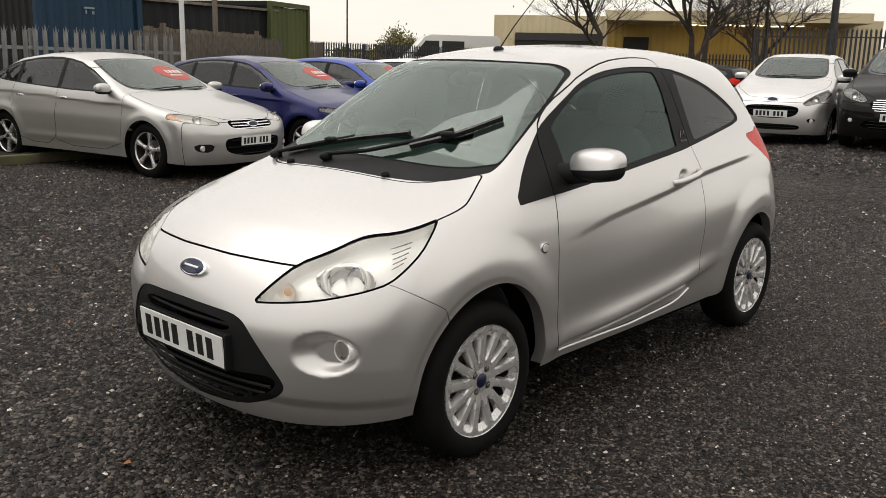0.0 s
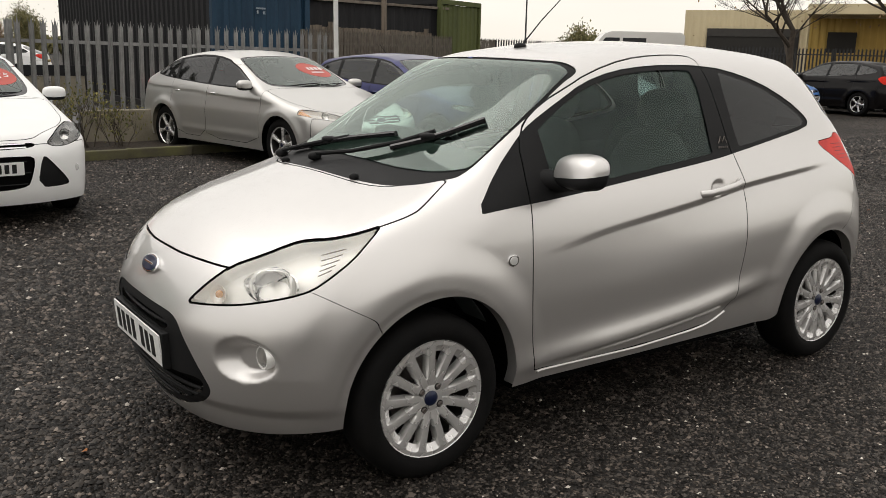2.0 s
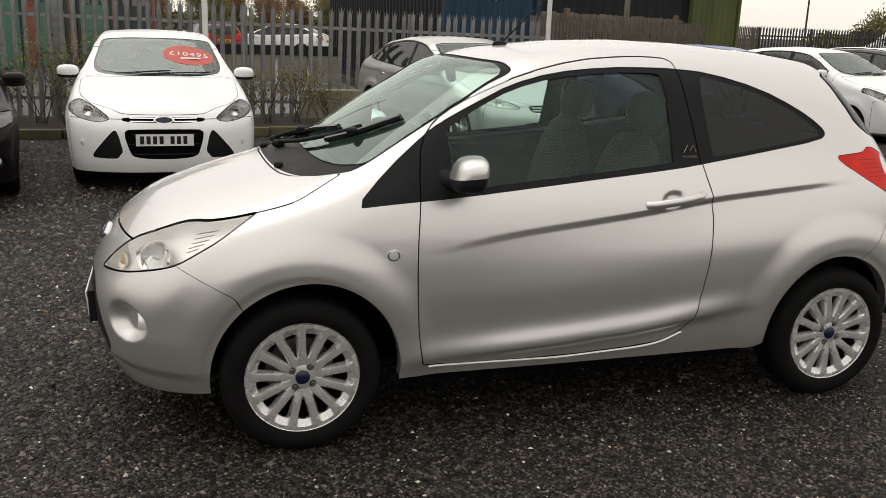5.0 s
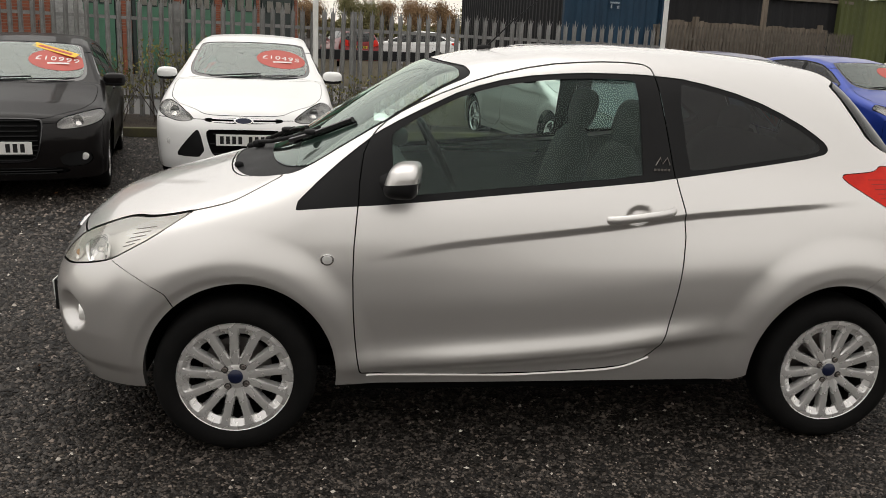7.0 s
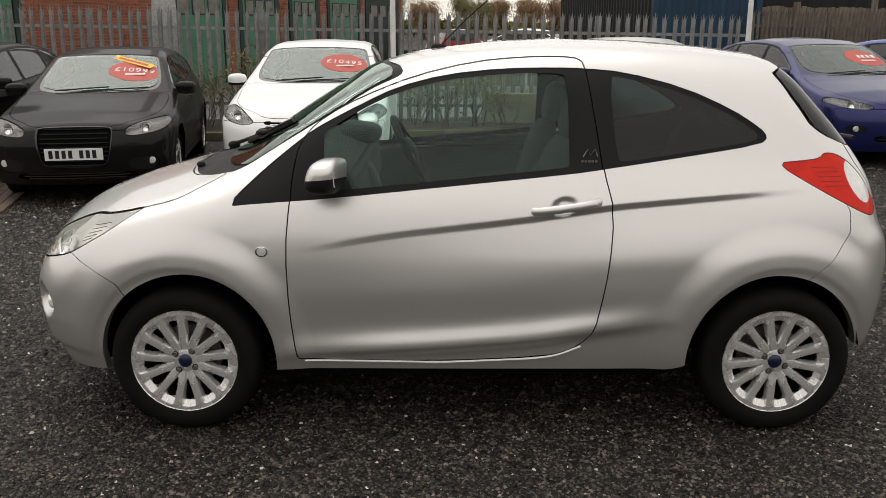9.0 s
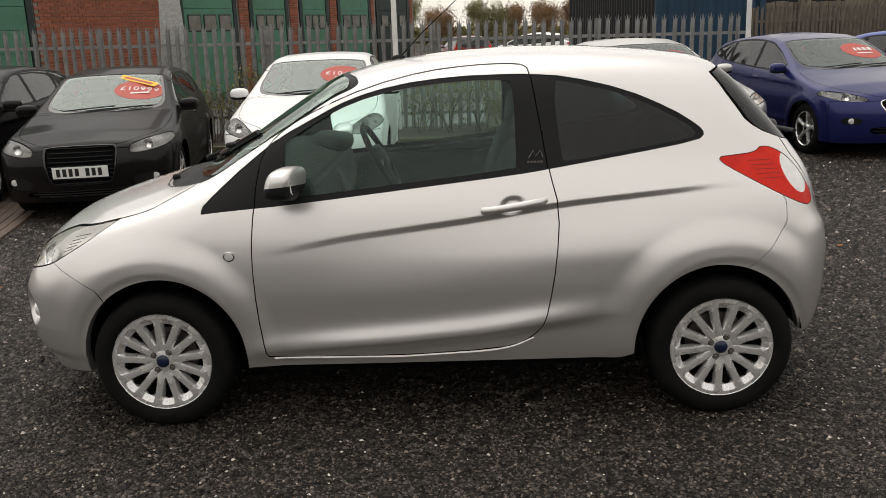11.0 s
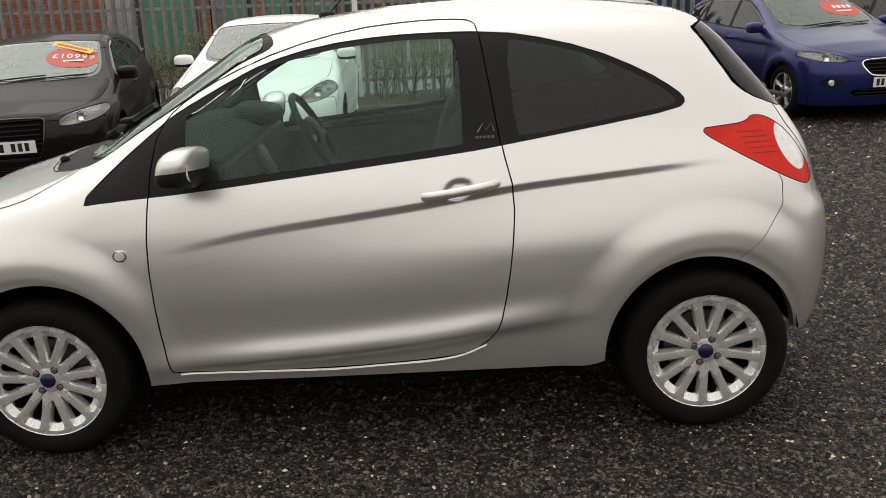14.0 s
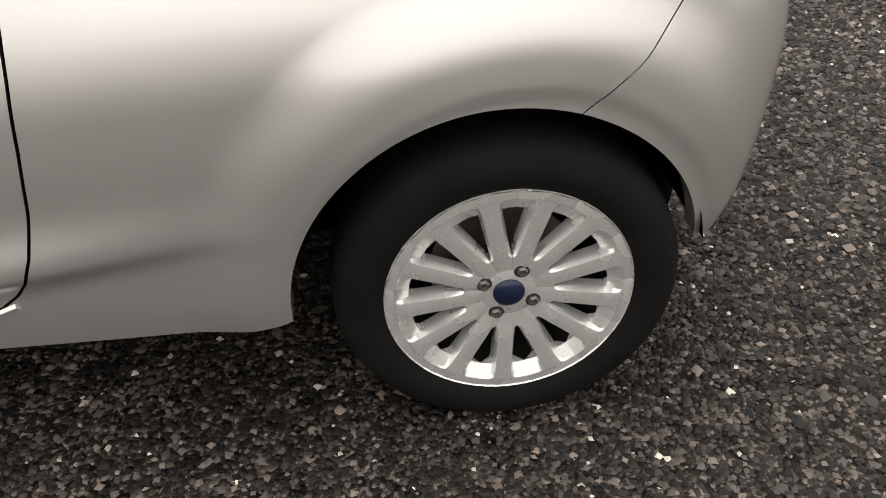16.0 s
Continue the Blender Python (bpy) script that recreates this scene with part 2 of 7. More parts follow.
def nets(F, lo, hi, h):
    """A triangle mesh of the half y >= 0 of the surface F = 0 (one vertex a cell), slid onto the surface."""
    ax = [np.arange(lo[i], hi[i] + h, h) for i in range(3)]
    X, Y, Z = np.meshgrid(*ax, indexing="ij")
    f = F(X, Y, Z)
    s = f < 0
    n = np.array(f.shape)
    cnt = np.zeros(n - 1)
    acc = np.zeros((*(n - 1), 3))
    corner = [(i, j, k) for i in (0, 1) for j in (0, 1) for k in (0, 1)]
    sl = lambda c: tuple(slice(c[a], n[a] - 1 + c[a]) for a in range(3))
    for a in corner:
        for b in corner:
            if sum(b) - sum(a) == 1 and all(q >= p for p, q in zip(a, b)):
                fa, fb = f[sl(a)], f[sl(b)]
                cross = s[sl(a)] != s[sl(b)]
                w = np.where(cross, fa / np.where(cross, fa - fb, 1), 0)
                for d in range(3):
                    acc[..., d] += np.where(cross, a[d] + (b[d] - a[d]) * w, 0)
                cnt += cross
    on = cnt > 0
    idx = -np.ones(n - 1, int)
    idx[on] = np.arange(on.sum())
    cell = np.argwhere(on)
    V = np.array(lo) + h * (cell + acc[on] / cnt[on][:, None])
    tris = []
    for d in range(3):
        u, v = (d + 1) % 3, (d + 2) % 3
        a0, a1 = [slice(None)] * 3, [slice(None)] * 3
        a0[d], a1[d] = slice(0, -1), slice(1, None)
        A, B = s[tuple(a0)], s[tuple(a1)]
        e = np.argwhere(A != B)
        e = e[(e[:, u] > 0) & (e[:, v] > 0) & (e[:, u] < n[u] - 1) & (e[:, v] < n[v] - 1)]
        flip = A[tuple(e.T)]
        q = []
        for du, dv in ((-1, -1), (0, -1), (0, 0), (-1, 0)):
            c = e.copy()
            c[:, u] += du
            c[:, v] += dv
            q.append(idx[tuple(c.T)])
        q = np.array(q).T
        q = np.where(flip[:, None], q, q[:, ::-1])
        q = q[(q >= 0).all(1)]
        tris += [q[:, [0, 1, 2]], q[:, [0, 2, 3]]]
    V[:, 1] = np.maximum(V[:, 1], 0.0)
    W = onto(F, V)
    W[:, 1] = np.where(V[:, 1] == 0, 0, W[:, 1])
    return W, np.concatenate(tris)


def cut(mesh, g):
    """Cut a triangle mesh along g = 0; returns (where g < 0, where g > 0)."""
    V, T = mesh
    if len(T) == 0:
        return (V, T), (V, T)
    d = g(V[:, 0], V[:, 1], V[:, 2])
    d = np.where(np.abs(d) < 1e-6, 1e-6, d)
    m = d < 0
    k = m[T].sum(1)
    mixed = T[(k == 1) | (k == 2)]
    lone = np.where(m[mixed].sum(1) == 1, True, False)
    pick = np.argmax(m[mixed] == lone[:, None], axis=1) if len(mixed) else np.zeros(0, int)
    r = np.arange(len(mixed))
    a, b, c = mixed[r, pick], mixed[r, (pick + 1) % 3], mixed[r, (pick + 2) % 3]
    ends = np.concatenate([np.stack([a, b], 1), np.stack([a, c], 1)]) if len(mixed) else np.zeros((0, 2), int)
    key = np.sort(ends, axis=1)
    uq, inv = np.unique(key, axis=0, return_inverse=True)
    inv = inv.reshape(-1)
    w = d[uq[:, 0]] / (d[uq[:, 0]] - d[uq[:, 1]])
    NV = np.concatenate([V, V[uq[:, 0]] + (V[uq[:, 1]] - V[uq[:, 0]]) * w[:, None]])
    ab, ac = len(V) + inv[: len(mixed)], len(V) + inv[len(mixed):]
    tip = np.stack([a, ab, ac], 1)
    rest = np.concatenate([np.stack([ab, b, c], 1), np.stack([ab, c, ac], 1)])
    two = np.concatenate([lone, lone])
    neg = np.concatenate([T[k == 3], tip[lone], rest[~two]])
    pos = np.concatenate([T[k == 0], tip[~lone], rest[two]])
    return (NV, neg), (NV, pos)


def tidy(mesh):
    V, T = mesh
    use, inv = np.unique(T, return_inverse=True)
    return V[use], inv.reshape(-1, 3)


def outline(points, rounds=3):
    """A closed polygon with its corners softened (Chaikin)."""
    p = np.array(points, float)
    for _ in range(rounds):
        q = np.roll(p, -1, axis=0)
        p = np.stack([p * 0.75 + q * 0.25, p * 0.25 + q * 0.75], 1).reshape(-1, 2)
    return p


def inside(poly, u, v):
    """Signed distance to a closed polygon, negative inside."""
    a, b = poly, np.roll(poly, -1, axis=0)
    u, v = np.asarray(u, float).ravel(), np.asarray(v, float).ravel()
    best = np.full(u.shape, 1e9)
    odd = np.zeros(u.shape, bool)
    for (x0, y0), (x1, y1) in zip(a, b):
        ex, ey = x1 - x0, y1 - y0
        w = np.clip(((u - x0) * ex + (v - y0) * ey) / (ex * ex + ey * ey + 1e-12), 0, 1)
        best = np.minimum(best, (u - x0 - w * ex) ** 2 + (v - y0 - w * ey) ** 2)
        if y0 != y1:
            odd ^= ((y0 > v) != (y1 > v)) & (u < ex * (v - y0) / (y1 - y0) + x0)
    return np.where(odd, -1, 1) * np.sqrt(best)


def side_shape(points, rounds=3, ymin=0.25):
    p = outline(points, rounds)
    return lambda x, y, z: np.maximum(inside(p, x, z), ymin - y)


def front_shape(points, rounds=3, rear=False, xm=0.3):
    p = outline(points, rounds)
    s = -1 if rear else 1
    return lambda x, y, z: np.maximum(inside(p, y, z), s * (x - xm))


def plan_shape(points, rounds=3, zmin=0.6):
    p = outline(points, rounds)
    return lambda x, y, z: np.maximum(inside(p, x, y), zmin - z)


# ---------------------------------------------------------------- making objects
BASE = [0.0]


def ground_z(x, y):
    """The yard falls a little away behind the silver car."""
    x, y = np.asarray(x, float), np.asarray(y, float)
    return -0.11 * step01(1.2, 4.8, y) + 0.20 * step01(5, 12, x) * step01(7, 4, y)


def thing(name, label, category, m=None, group="", kind=""):
    ob = tagged(new(name), label, category, group, kind)
    ob.matrix_world = Matrix.Translation((0, 0, BASE[0])) @ (m if m is not None else Matrix.Identity(4))
    return ob


def arch_liner(r, y0, y1, n=26, a0=-6):
    """The dark inside of a wheel arch: a half drum, closed on its inner side."""
    A = [math.radians(a0 + (186 - a0) * i / n) for i in range(n + 1)]
    V = [(math.cos(a) * r, y, math.sin(a) * r) for y in (y0, y1) for a in A]
    return V, [(i, i + 1, i + 2 + n, i + 1 + n) for i in range(n)] + [tuple(range(n + 1, 2 * n + 2))]


def mesh_object(name, V, T, material, parent=None, label="", N=None, smooth=True):
    me = bpy.data.meshes.new(name)
    me.from_pydata(np.asarray(V).tolist(), [], T if isinstance(T, list) else T.tolist())
    me.materials.append(material)
    if smooth:
        me.polygons.foreach_set("use_smooth", [True] * len(me.polygons))
    me.update()
    if N is not None and len(V):
        me.normals_split_custom_set_from_vertices(np.asarray(N).tolist())
    ob = new(name, me)
    ob.parent = parent
    if label:
        tagged(ob, label)
    return ob


def part(name, bm, material, parent=None, label="", smooth=False, angle=35):
    me = bpy.data.meshes.new(name)
    bmesh.ops.recalc_face_normals(bm, faces=bm.faces[:])
    if smooth:
        lim = radians(angle)
        for f in bm.faces:
            f.smooth = True
        for e in bm.edges:
            if len(e.link_faces) == 2 and e.calc_face_angle(0) > lim:
                e.smooth = False
    bm.to_mesh(me)
    bm.free()
    me.materials.append(material)
    ob = new(name, me)
    ob.parent = parent
    if label:
        tagged(ob, label)
    return ob


def twin(ob, m, parent=None):
    """Another object on the same mesh."""
    o = ob.copy()
    scene.collection.objects.link(o)
    o.parent = parent if parent else ob.parent
    o.matrix_basis = m
    return o


def box(bm, lo, hi, m=None, bevel=0.0):
    r = bmesh.ops.create_cube(bm, size=1.0)
    c = [(a + b) / 2 for a, b in zip(lo, hi)]
    s = [abs(b - a) for a, b in zip(lo, hi)]
    t = Matrix.Translation(c) @ Matrix.Diagonal((*s, 1))
    bmesh.ops.transform(bm, matrix=(m @ t) if m else t, verts=r["verts"])
    if bevel:
        es = list({e for v in r["verts"] for e in v.link_edges})
        bmesh.ops.bevel(bm, geom=es, offset=bevel, segments=2, profile=0.7, affect="EDGES")
    return bm


def boxes(*spans, bevel=0.0, m=None):
    bm = bmesh.new()
    for lo, hi in spans:
        box(bm, lo, hi, m, bevel)
    return bm


def lathe(profile, n=48, axis="y"):
    """Turn a profile of (radius, along) about an axis."""
    bm = bmesh.new()
    rings = []
    for r, a in profile:
        ring = []
        for i in range(n):
            c, s = math.cos(2 * math.pi * i / n) * r, math.sin(2 * math.pi * i / n) * r
            ring.append(bm.verts.new({"y": (c, a, s), "z": (c, s, a), "x": (a, c, s)}[axis]))
        rings.append(ring)
    for p, q in zip(rings, rings[1:]):
        for i in range(n):
            bm.faces.new((p[i], p[(i + 1) % n], q[(i + 1) % n], q[i]))
    for ring, (r, a) in ((rings[0], profile[0]), (rings[-1], profile[-1])):
        if r < 0.02:
            bm.faces.new(ring)
    return bm


def tube(points, r, n=8, closed=False, taper=None):
    """A round bar along points."""
    bm = bmesh.new()
    P = [Vector(p) for p in points]
    rings = []
    for i, p in enumerate(P):
        d = (P[min(i + 1, len(P) - 1)] - P[max(i - 1, 0)]).normalized()
        if closed:
            d = (P[(i + 1) % len(P)] - P[i - 1]).normalized()
        a = d.orthogonal().normalized() if i == 0 else (rings_a - d * rings_a.dot(d)).normalized()
        rings_a = a
        b = d.cross(a)
        rr = r if taper is None else r + (taper - r) * i / (len(P) - 1)
        rings.append([bm.verts.new(p + (a * math.cos(2 * math.pi * k / n) + b * math.sin(2 * math.pi * k / n)) * rr) for k in range(n)])
    pairs = list(zip(rings, rings[1:])) + ([(rings[-1], rings[0])] if closed else [])
    for p, q in pairs:
        for k in range(n):
            bm.faces.new((p[k], p[(k + 1) % n], q[(k + 1) % n], q[k]))
    if not closed:
        bm.faces.new(rings[0][::-1])
        bm.faces.new(rings[-1])
    return bm


def solid(poly, depth, m=None, bevel=0.0):
    """An outline in x and z, given thickness along y."""
    bm = bmesh.new()
    a = [bm.verts.new((x, 0, z)) for x, z in poly]
    f = bm.faces.new(a)
    r = bmesh.ops.extrude_face_region(bm, geom=[f])
    vs = [v for v in r["geom"] if isinstance(v, bmesh.types.BMVert)]
    bmesh.ops.translate(bm, vec=(0, depth, 0), verts=vs)
    if bevel:
        bmesh.ops.bevel(bm, geom=[e for e in bm.edges if e.calc_face_angle(0) > 0.6], offset=bevel, segments=2, profile=0.7, affect="EDGES")
    if m:
        bmesh.ops.transform(bm, matrix=m, verts=bm.verts[:])
    return bm


def blob(size, m=None, sub=3, power=2.6):
    """A rounded pad (superellipsoid)."""
    bm = bmesh.new()
    bmesh.ops.create_icosphere(bm, subdivisions=sub, radius=1)
    for v in bm.verts:
        c = v.co
        k = (abs(c.x) ** power + abs(c.y) ** power + abs(c.z) ** power) ** (-1 / power)
        v.co = Vector((c.x * k * size[0], c.y * k * size[1], c.z * k * size[2]))
    if m:
        bmesh.ops.transform(bm, matrix=m, verts=bm.verts[:])
    return bm


class Skin:
    """A car's outer skin: the half mesh of its form, carved into panels."""

    def __init__(self, F, lo, hi, h, parent):
        self.F, self.parent = F, parent
        self.rest = nets(F, lo, hi, h)
        self.seams, self.h = [], h

    def carve(self, g, gap=0.0):
        if gap:
            a, r = cut(self.rest, lambda x, y, z: g(x, y, z) + gap / 2)
            s, r = cut(r, lambda x, y, z: g(x, y, z) - gap / 2)
            self.seams.append(s)
        else:
            a, r = cut(self.rest, g)
        self.rest = r
        return a

    def score(self, g):
        """Lay mesh edges along g = 0, and keep both sides."""
        a, b = cut(self.rest, g)
        self.rest = (a[0], np.concatenate([a[1], b[1]]))

    def drop(self, g):
        self.rest = cut(self.rest, g)[1]

    def put(self, mesh, name, material, sides="both", sink=0.0, label="", parent=None, shell=0.0, bowl=0.0):
        """Link a carved piece; sides: both (one object), left, right. shell: give it a back face that deep."""
        V, T = tidy(mesh)
        if not len(T):
            return None
        N = normals_of(self.F, V)
        V = V - N * sink
        if shell:
            V, T, N = thick(V, T, N, shell)
        if bowl:
            n = len(T)
            V, T, N = thick(V, T, N, bowl)
            T = T[n:, ::-1]
            N = None
        m = np.array([1, -1, 1.0])
        if sides == "left":
            V, N, T = V * m, N if N is None else N * m, T[:, ::-1]
        elif sides == "both":
            T = np.concatenate([T, T[:, ::-1] + len(V)])
            V, N = np.concatenate([V, V * m]), np.concatenate([N, N * m])
        return mesh_object(name, V, T, material, parent or self.parent, label, N)

    def pair(self, mesh, name, material, **k):
        return [self.put(mesh, name, material, s, **k) for s in ("left", "right")]

    def put_seams(self, material, sink=0.006):
        for s in self.seams:
            self.pair(s, "seam", material, sink=sink)


def thick(V, T, N, d):
    """Close a sheet into a plate of thickness d, with side walls."""
    n = len(V)
    e = np.concatenate([T[:, [0, 1]], T[:, [1, 2]], T[:, [2, 0]]])
    k = np.sort(e, axis=1)
    _, inv, cnt = np.unique(k, axis=0, return_inverse=True, return_counts=True)
    b = e[cnt[inv.reshape(-1)] == 1]
    wall = np.concatenate([np.stack([b[:, 1], b[:, 0], b[:, 0] + n], 1), np.stack([b[:, 1], b[:, 0] + n, b[:, 1] + n], 1)])
    W = np.concatenate([V, V - N * d])
    return W, np.concatenate([T, T[:, ::-1] + n, wall]), np.concatenate([N, N])


def stroke(F, start, way, n=1):
    """The first point at which rays meet the surface F = 0."""
    P = np.array(start, float).reshape(-1, 3)
    way = np.array(way, float)
    for i in range(48):
        f = F(P[:, 0], P[:, 1], P[:, 2])
        P = P + way * np.clip(f, -0.05, 0.25)[:, None] * 0.75
    return P

# ---------------------------------------------------------------- the form of the silver hatchback
HUB_F, HUB_R, HUB_Z = 0.0, 2.30, 0.292
ka_width = curve([-0.8, -0.55, -0.25, 0.0, 0.4, 1.0, 1.7, 2.2, 2.5, 2.75, 2.95], [0.70, 0.74, 0.772, 0.785, 0.785, 0.795, 0.797, 0.79, 0.765, 0.71, 0.66], 0.07)
ka_tuck = curve([0.1, 0.22, 0.32, 0.45, 0.58, 0.70, 0.80, 0.90, 0.98, 1.05, 1.2, 1.35, 1.45, 1.55], [-0.085, -0.05, -0.028, -0.016, -0.004, -0.006, -0.018, -0.042, -0.078, -0.115, -0.172, -0.235, -0.285, -0.36], 0.03)
ka_top = curve([-1.2, -0.74, -0.66, -0.52, -0.35, -0.1, 0.04, 0.16, 0.4, 0.70, 0.9, 1.2, 1.5, 1.8, 2.1, 2.32, 2.42, 2.70, 2.78, 3.2],
               [0.30, 0.64, 0.752, 0.843, 0.907, 0.977, 1.012, 1.056, 1.215, 1.402, 1.455, 1.49, 1.503, 1.497, 1.475, 1.445, 1.375, 1.06, 1.0, 0.6], 0.035)
ka_lean = curve([-0.8, 0.5, 0.85, 1.25, 2.0, 2.35, 2.9], [0.24, 0.24, 0.16, 0.0, 0.0, -0.16, -0.2], 0.08)
ka_crown = curve([-0.8, 0.0, 0.3, 0.9, 2.2, 2.6, 2.9], [0.14, 0.11, 0.02, 0.13, 0.13, 0.02, 0.02], 0.08)
ka_nose = curve([0.1, 0.18, 0.26, 0.36, 0.48, 0.58, 0.66, 0.74, 0.84, 1.0, 1.3], [-0.62, -0.675, -0.72, -0.742, -0.748, -0.748, -0.728, -0.69, -0.61, -0.4, 0.0], 0.025)
ka_tail = curve([0.1, 0.22, 0.30, 0.38, 0.5, 0.66, 0.76, 0.82, 0.9, 1.0, 1.08, 1.25, 1.5], [2.70, 2.74, 2.80, 2.835, 2.855, 2.86, 2.845, 2.81, 2.79, 2.765, 2.74, 2.66, 2.5], 0.02)
swage_z = curve([0.45, 0.565, 0.793, 1.34, 1.644, 2.257, 2.5], [0.745, 0.772, 0.812, 0.872, 0.917, 0.966, 0.98], 0.08)
swage_a = curve([0.5, 0.72, 1.2, 1.7, 2.1, 2.36], [0.0, 0.006, 0.013, 0.018, 0.014, 0.0], 0.06)
sill_z = curve([0.3, 0.46, 1.0, 1.35, 1.6, 1.9], [0.325, 0.334, 0.367, 0.397, 0.436, 0.475], 0.06)
sill_a = curve([0.3, 0.5, 0.8, 1.5, 1.75, 1.9], [0.0, 0.016, 0.027, 0.026, 0.014, 0.0], 0.06)


def ka_side(x, z):
    w = ka_width(x) + ka_tuck(z)
    for hub, a, r0 in ((HUB_F, 0.016, 0.422), (HUB_R, 0.016, 0.425)):
        r = np.hypot((x - hub) * 1.05, z - HUB_Z)
        w = w + a * (1 - step01(r0, r0 + 0.125, r)) * step01(0.12, 0.3, z) * step01(1.0, 0.8, z)
        w = w - 0.006 * (1 - step01(0.358, 0.392, r)) * step01(0.12, 0.3, z)
    s = swage_z(x) - z
    w = w - swage_a(x) * step01(0.0, 0.032, s) * (1 - step01(0.034, 0.26, s))
    e = np.hypot((x - 1.462) / 0.060, (z - 0.904 - 0.12 * (x - 1.462)) / 0.040)
    w = w - 0.020 * (1 - step01(0.35, 1.0, e))
    d = z - sill_z(x)
    w = w + sill_a(x) * np.where(d > 0, np.exp(-(d / 0.058) ** 2), np.exp(-(d / 0.030) ** 2))
    return w


def ka_form(x, y, z):
    y = np.abs(y)
    side = y - ka_side(x, z)
    q = y * y
    top = (z - ka_top(x - ka_lean(x) * q) + ka_crown(x) * q) * 0.85
    nose = ka_nose(z) + 0.25 * q + (0.42 + 1.3 * np.maximum(0.44 - z, 0)) * q * q - x
    lip = 0.020 * (1 - step01(0.285, 0.335, z)) * (x < 0)
    nose, side = nose + lip, side + lip * step01(-0.3, -0.5, x)
    fog = np.hypot((y - 0.592) * 0.86, (z - 0.494) * 1.12)
    nose = nose + 0.050 * (1 - step01(0.040, 0.086, fog)) * (x < -0.2)
    tail = x - ka_tail(z) + 0.20 * q + 0.22 * q * q
    f = smax(side, top, 0.13)
    f = smax(f, nose * 0.93, 0.10)
    return smax(f, tail * 0.95, 0.10)

# ---------------------------------------------------------------- the silver three-door hatchback
def spoke_sector(f, rim_r, spokes):
    """One flat spoke with the sloping halves of the pockets beside it; each pocket has a deep slot and a ramp out to the rim."""
    half = math.pi / spokes
    R = [0.046, 0.056, 0.066, 0.0745, 0.0750, 0.0762, 0.0785, 0.082] + list(np.linspace(0.087, 0.164, 16)) + [0.1665, 0.170, 0.174, 0.178, 0.182, 0.1855, 0.188, 0.1898, 0.1908, 0.1912, 0.198, rim_r]
    pocket = np.interp(R, [0.0746, 0.0750, 0.0762, 0.0785, 0.082, 0.10, 0.14, 0.170, 0.182, 0.1855, 0.188, 0.1898, 0.1908, 0.1911], [0.0, 0.0012, 0.0040, 0.0062, 0.0074, 0.0113, 0.0204, 0.0266, 0.0276, 0.0265, 0.0236, 0.0184, 0.0104, 0.0])
    face = np.interp(R, [0.046, 0.060, 0.090, 0.150, 0.19, rim_r], [0.0120, 0.0105, 0.0060, 0.0030, 0.0012, 0.0015])
    floor = np.interp(R, [0.075, 0.082, 0.10, 0.14, 0.165, 0.1908], [0.0020, 0.0070, 0.0100, 0.0120, 0.0150, 0.0004])
    bm = bmesh.new()
    rows = []
    for r, w, d, dp in zip(R, pocket, face, floor):
        edge = half - w / r
        prof = [(0.0, d), (edge - min(0.002 / r, edge * 0.3), d), (edge, d + 0.0006)]
        if w > 0:
            side = max(w - 0.0044, w * 0.4)
            prof += [(half - side / r, d + dp), (half - side * 0.9 / r, d + 0.030) if 0.0755 < r < 0.165 else (half, d + dp)]
        full = [(-a_, y) for a_, y in prof[:0:-1]] + prof
        rows.append(([bm.verts.new((math.sin(a_) * r, f + y, math.cos(a_) * r)) for a_, y in full], w > 0))
    for (p, po), (q, qo) in zip(rows, rows[1:]):
        p2, q2 = (p if po == qo or not po else p[2:-2]), (q if po == qo or not qo else q[2:-2])
        for j in range(len(p2) - 1):
            bm.faces.new((p2[j], p2[j + 1], q2[j + 1], q2[j]))
    return bm


def tucked(bm, m, depth=0.007):
    """Set a lamp's inner piece in place, kept behind the lens."""
    bmesh.ops.transform(bm, matrix=m, verts=bm.verts[:])
    P = np.array([v.co[:] for v in bm.verts])
    over = np.maximum(ka_form(P[:, 0], P[:, 1], P[:, 2]) + depth, 0)
    P = P - normals_of(ka_form, P) * over[:, None]
    for v, p in zip(bm.verts, P):
        v.co = p
    return bm


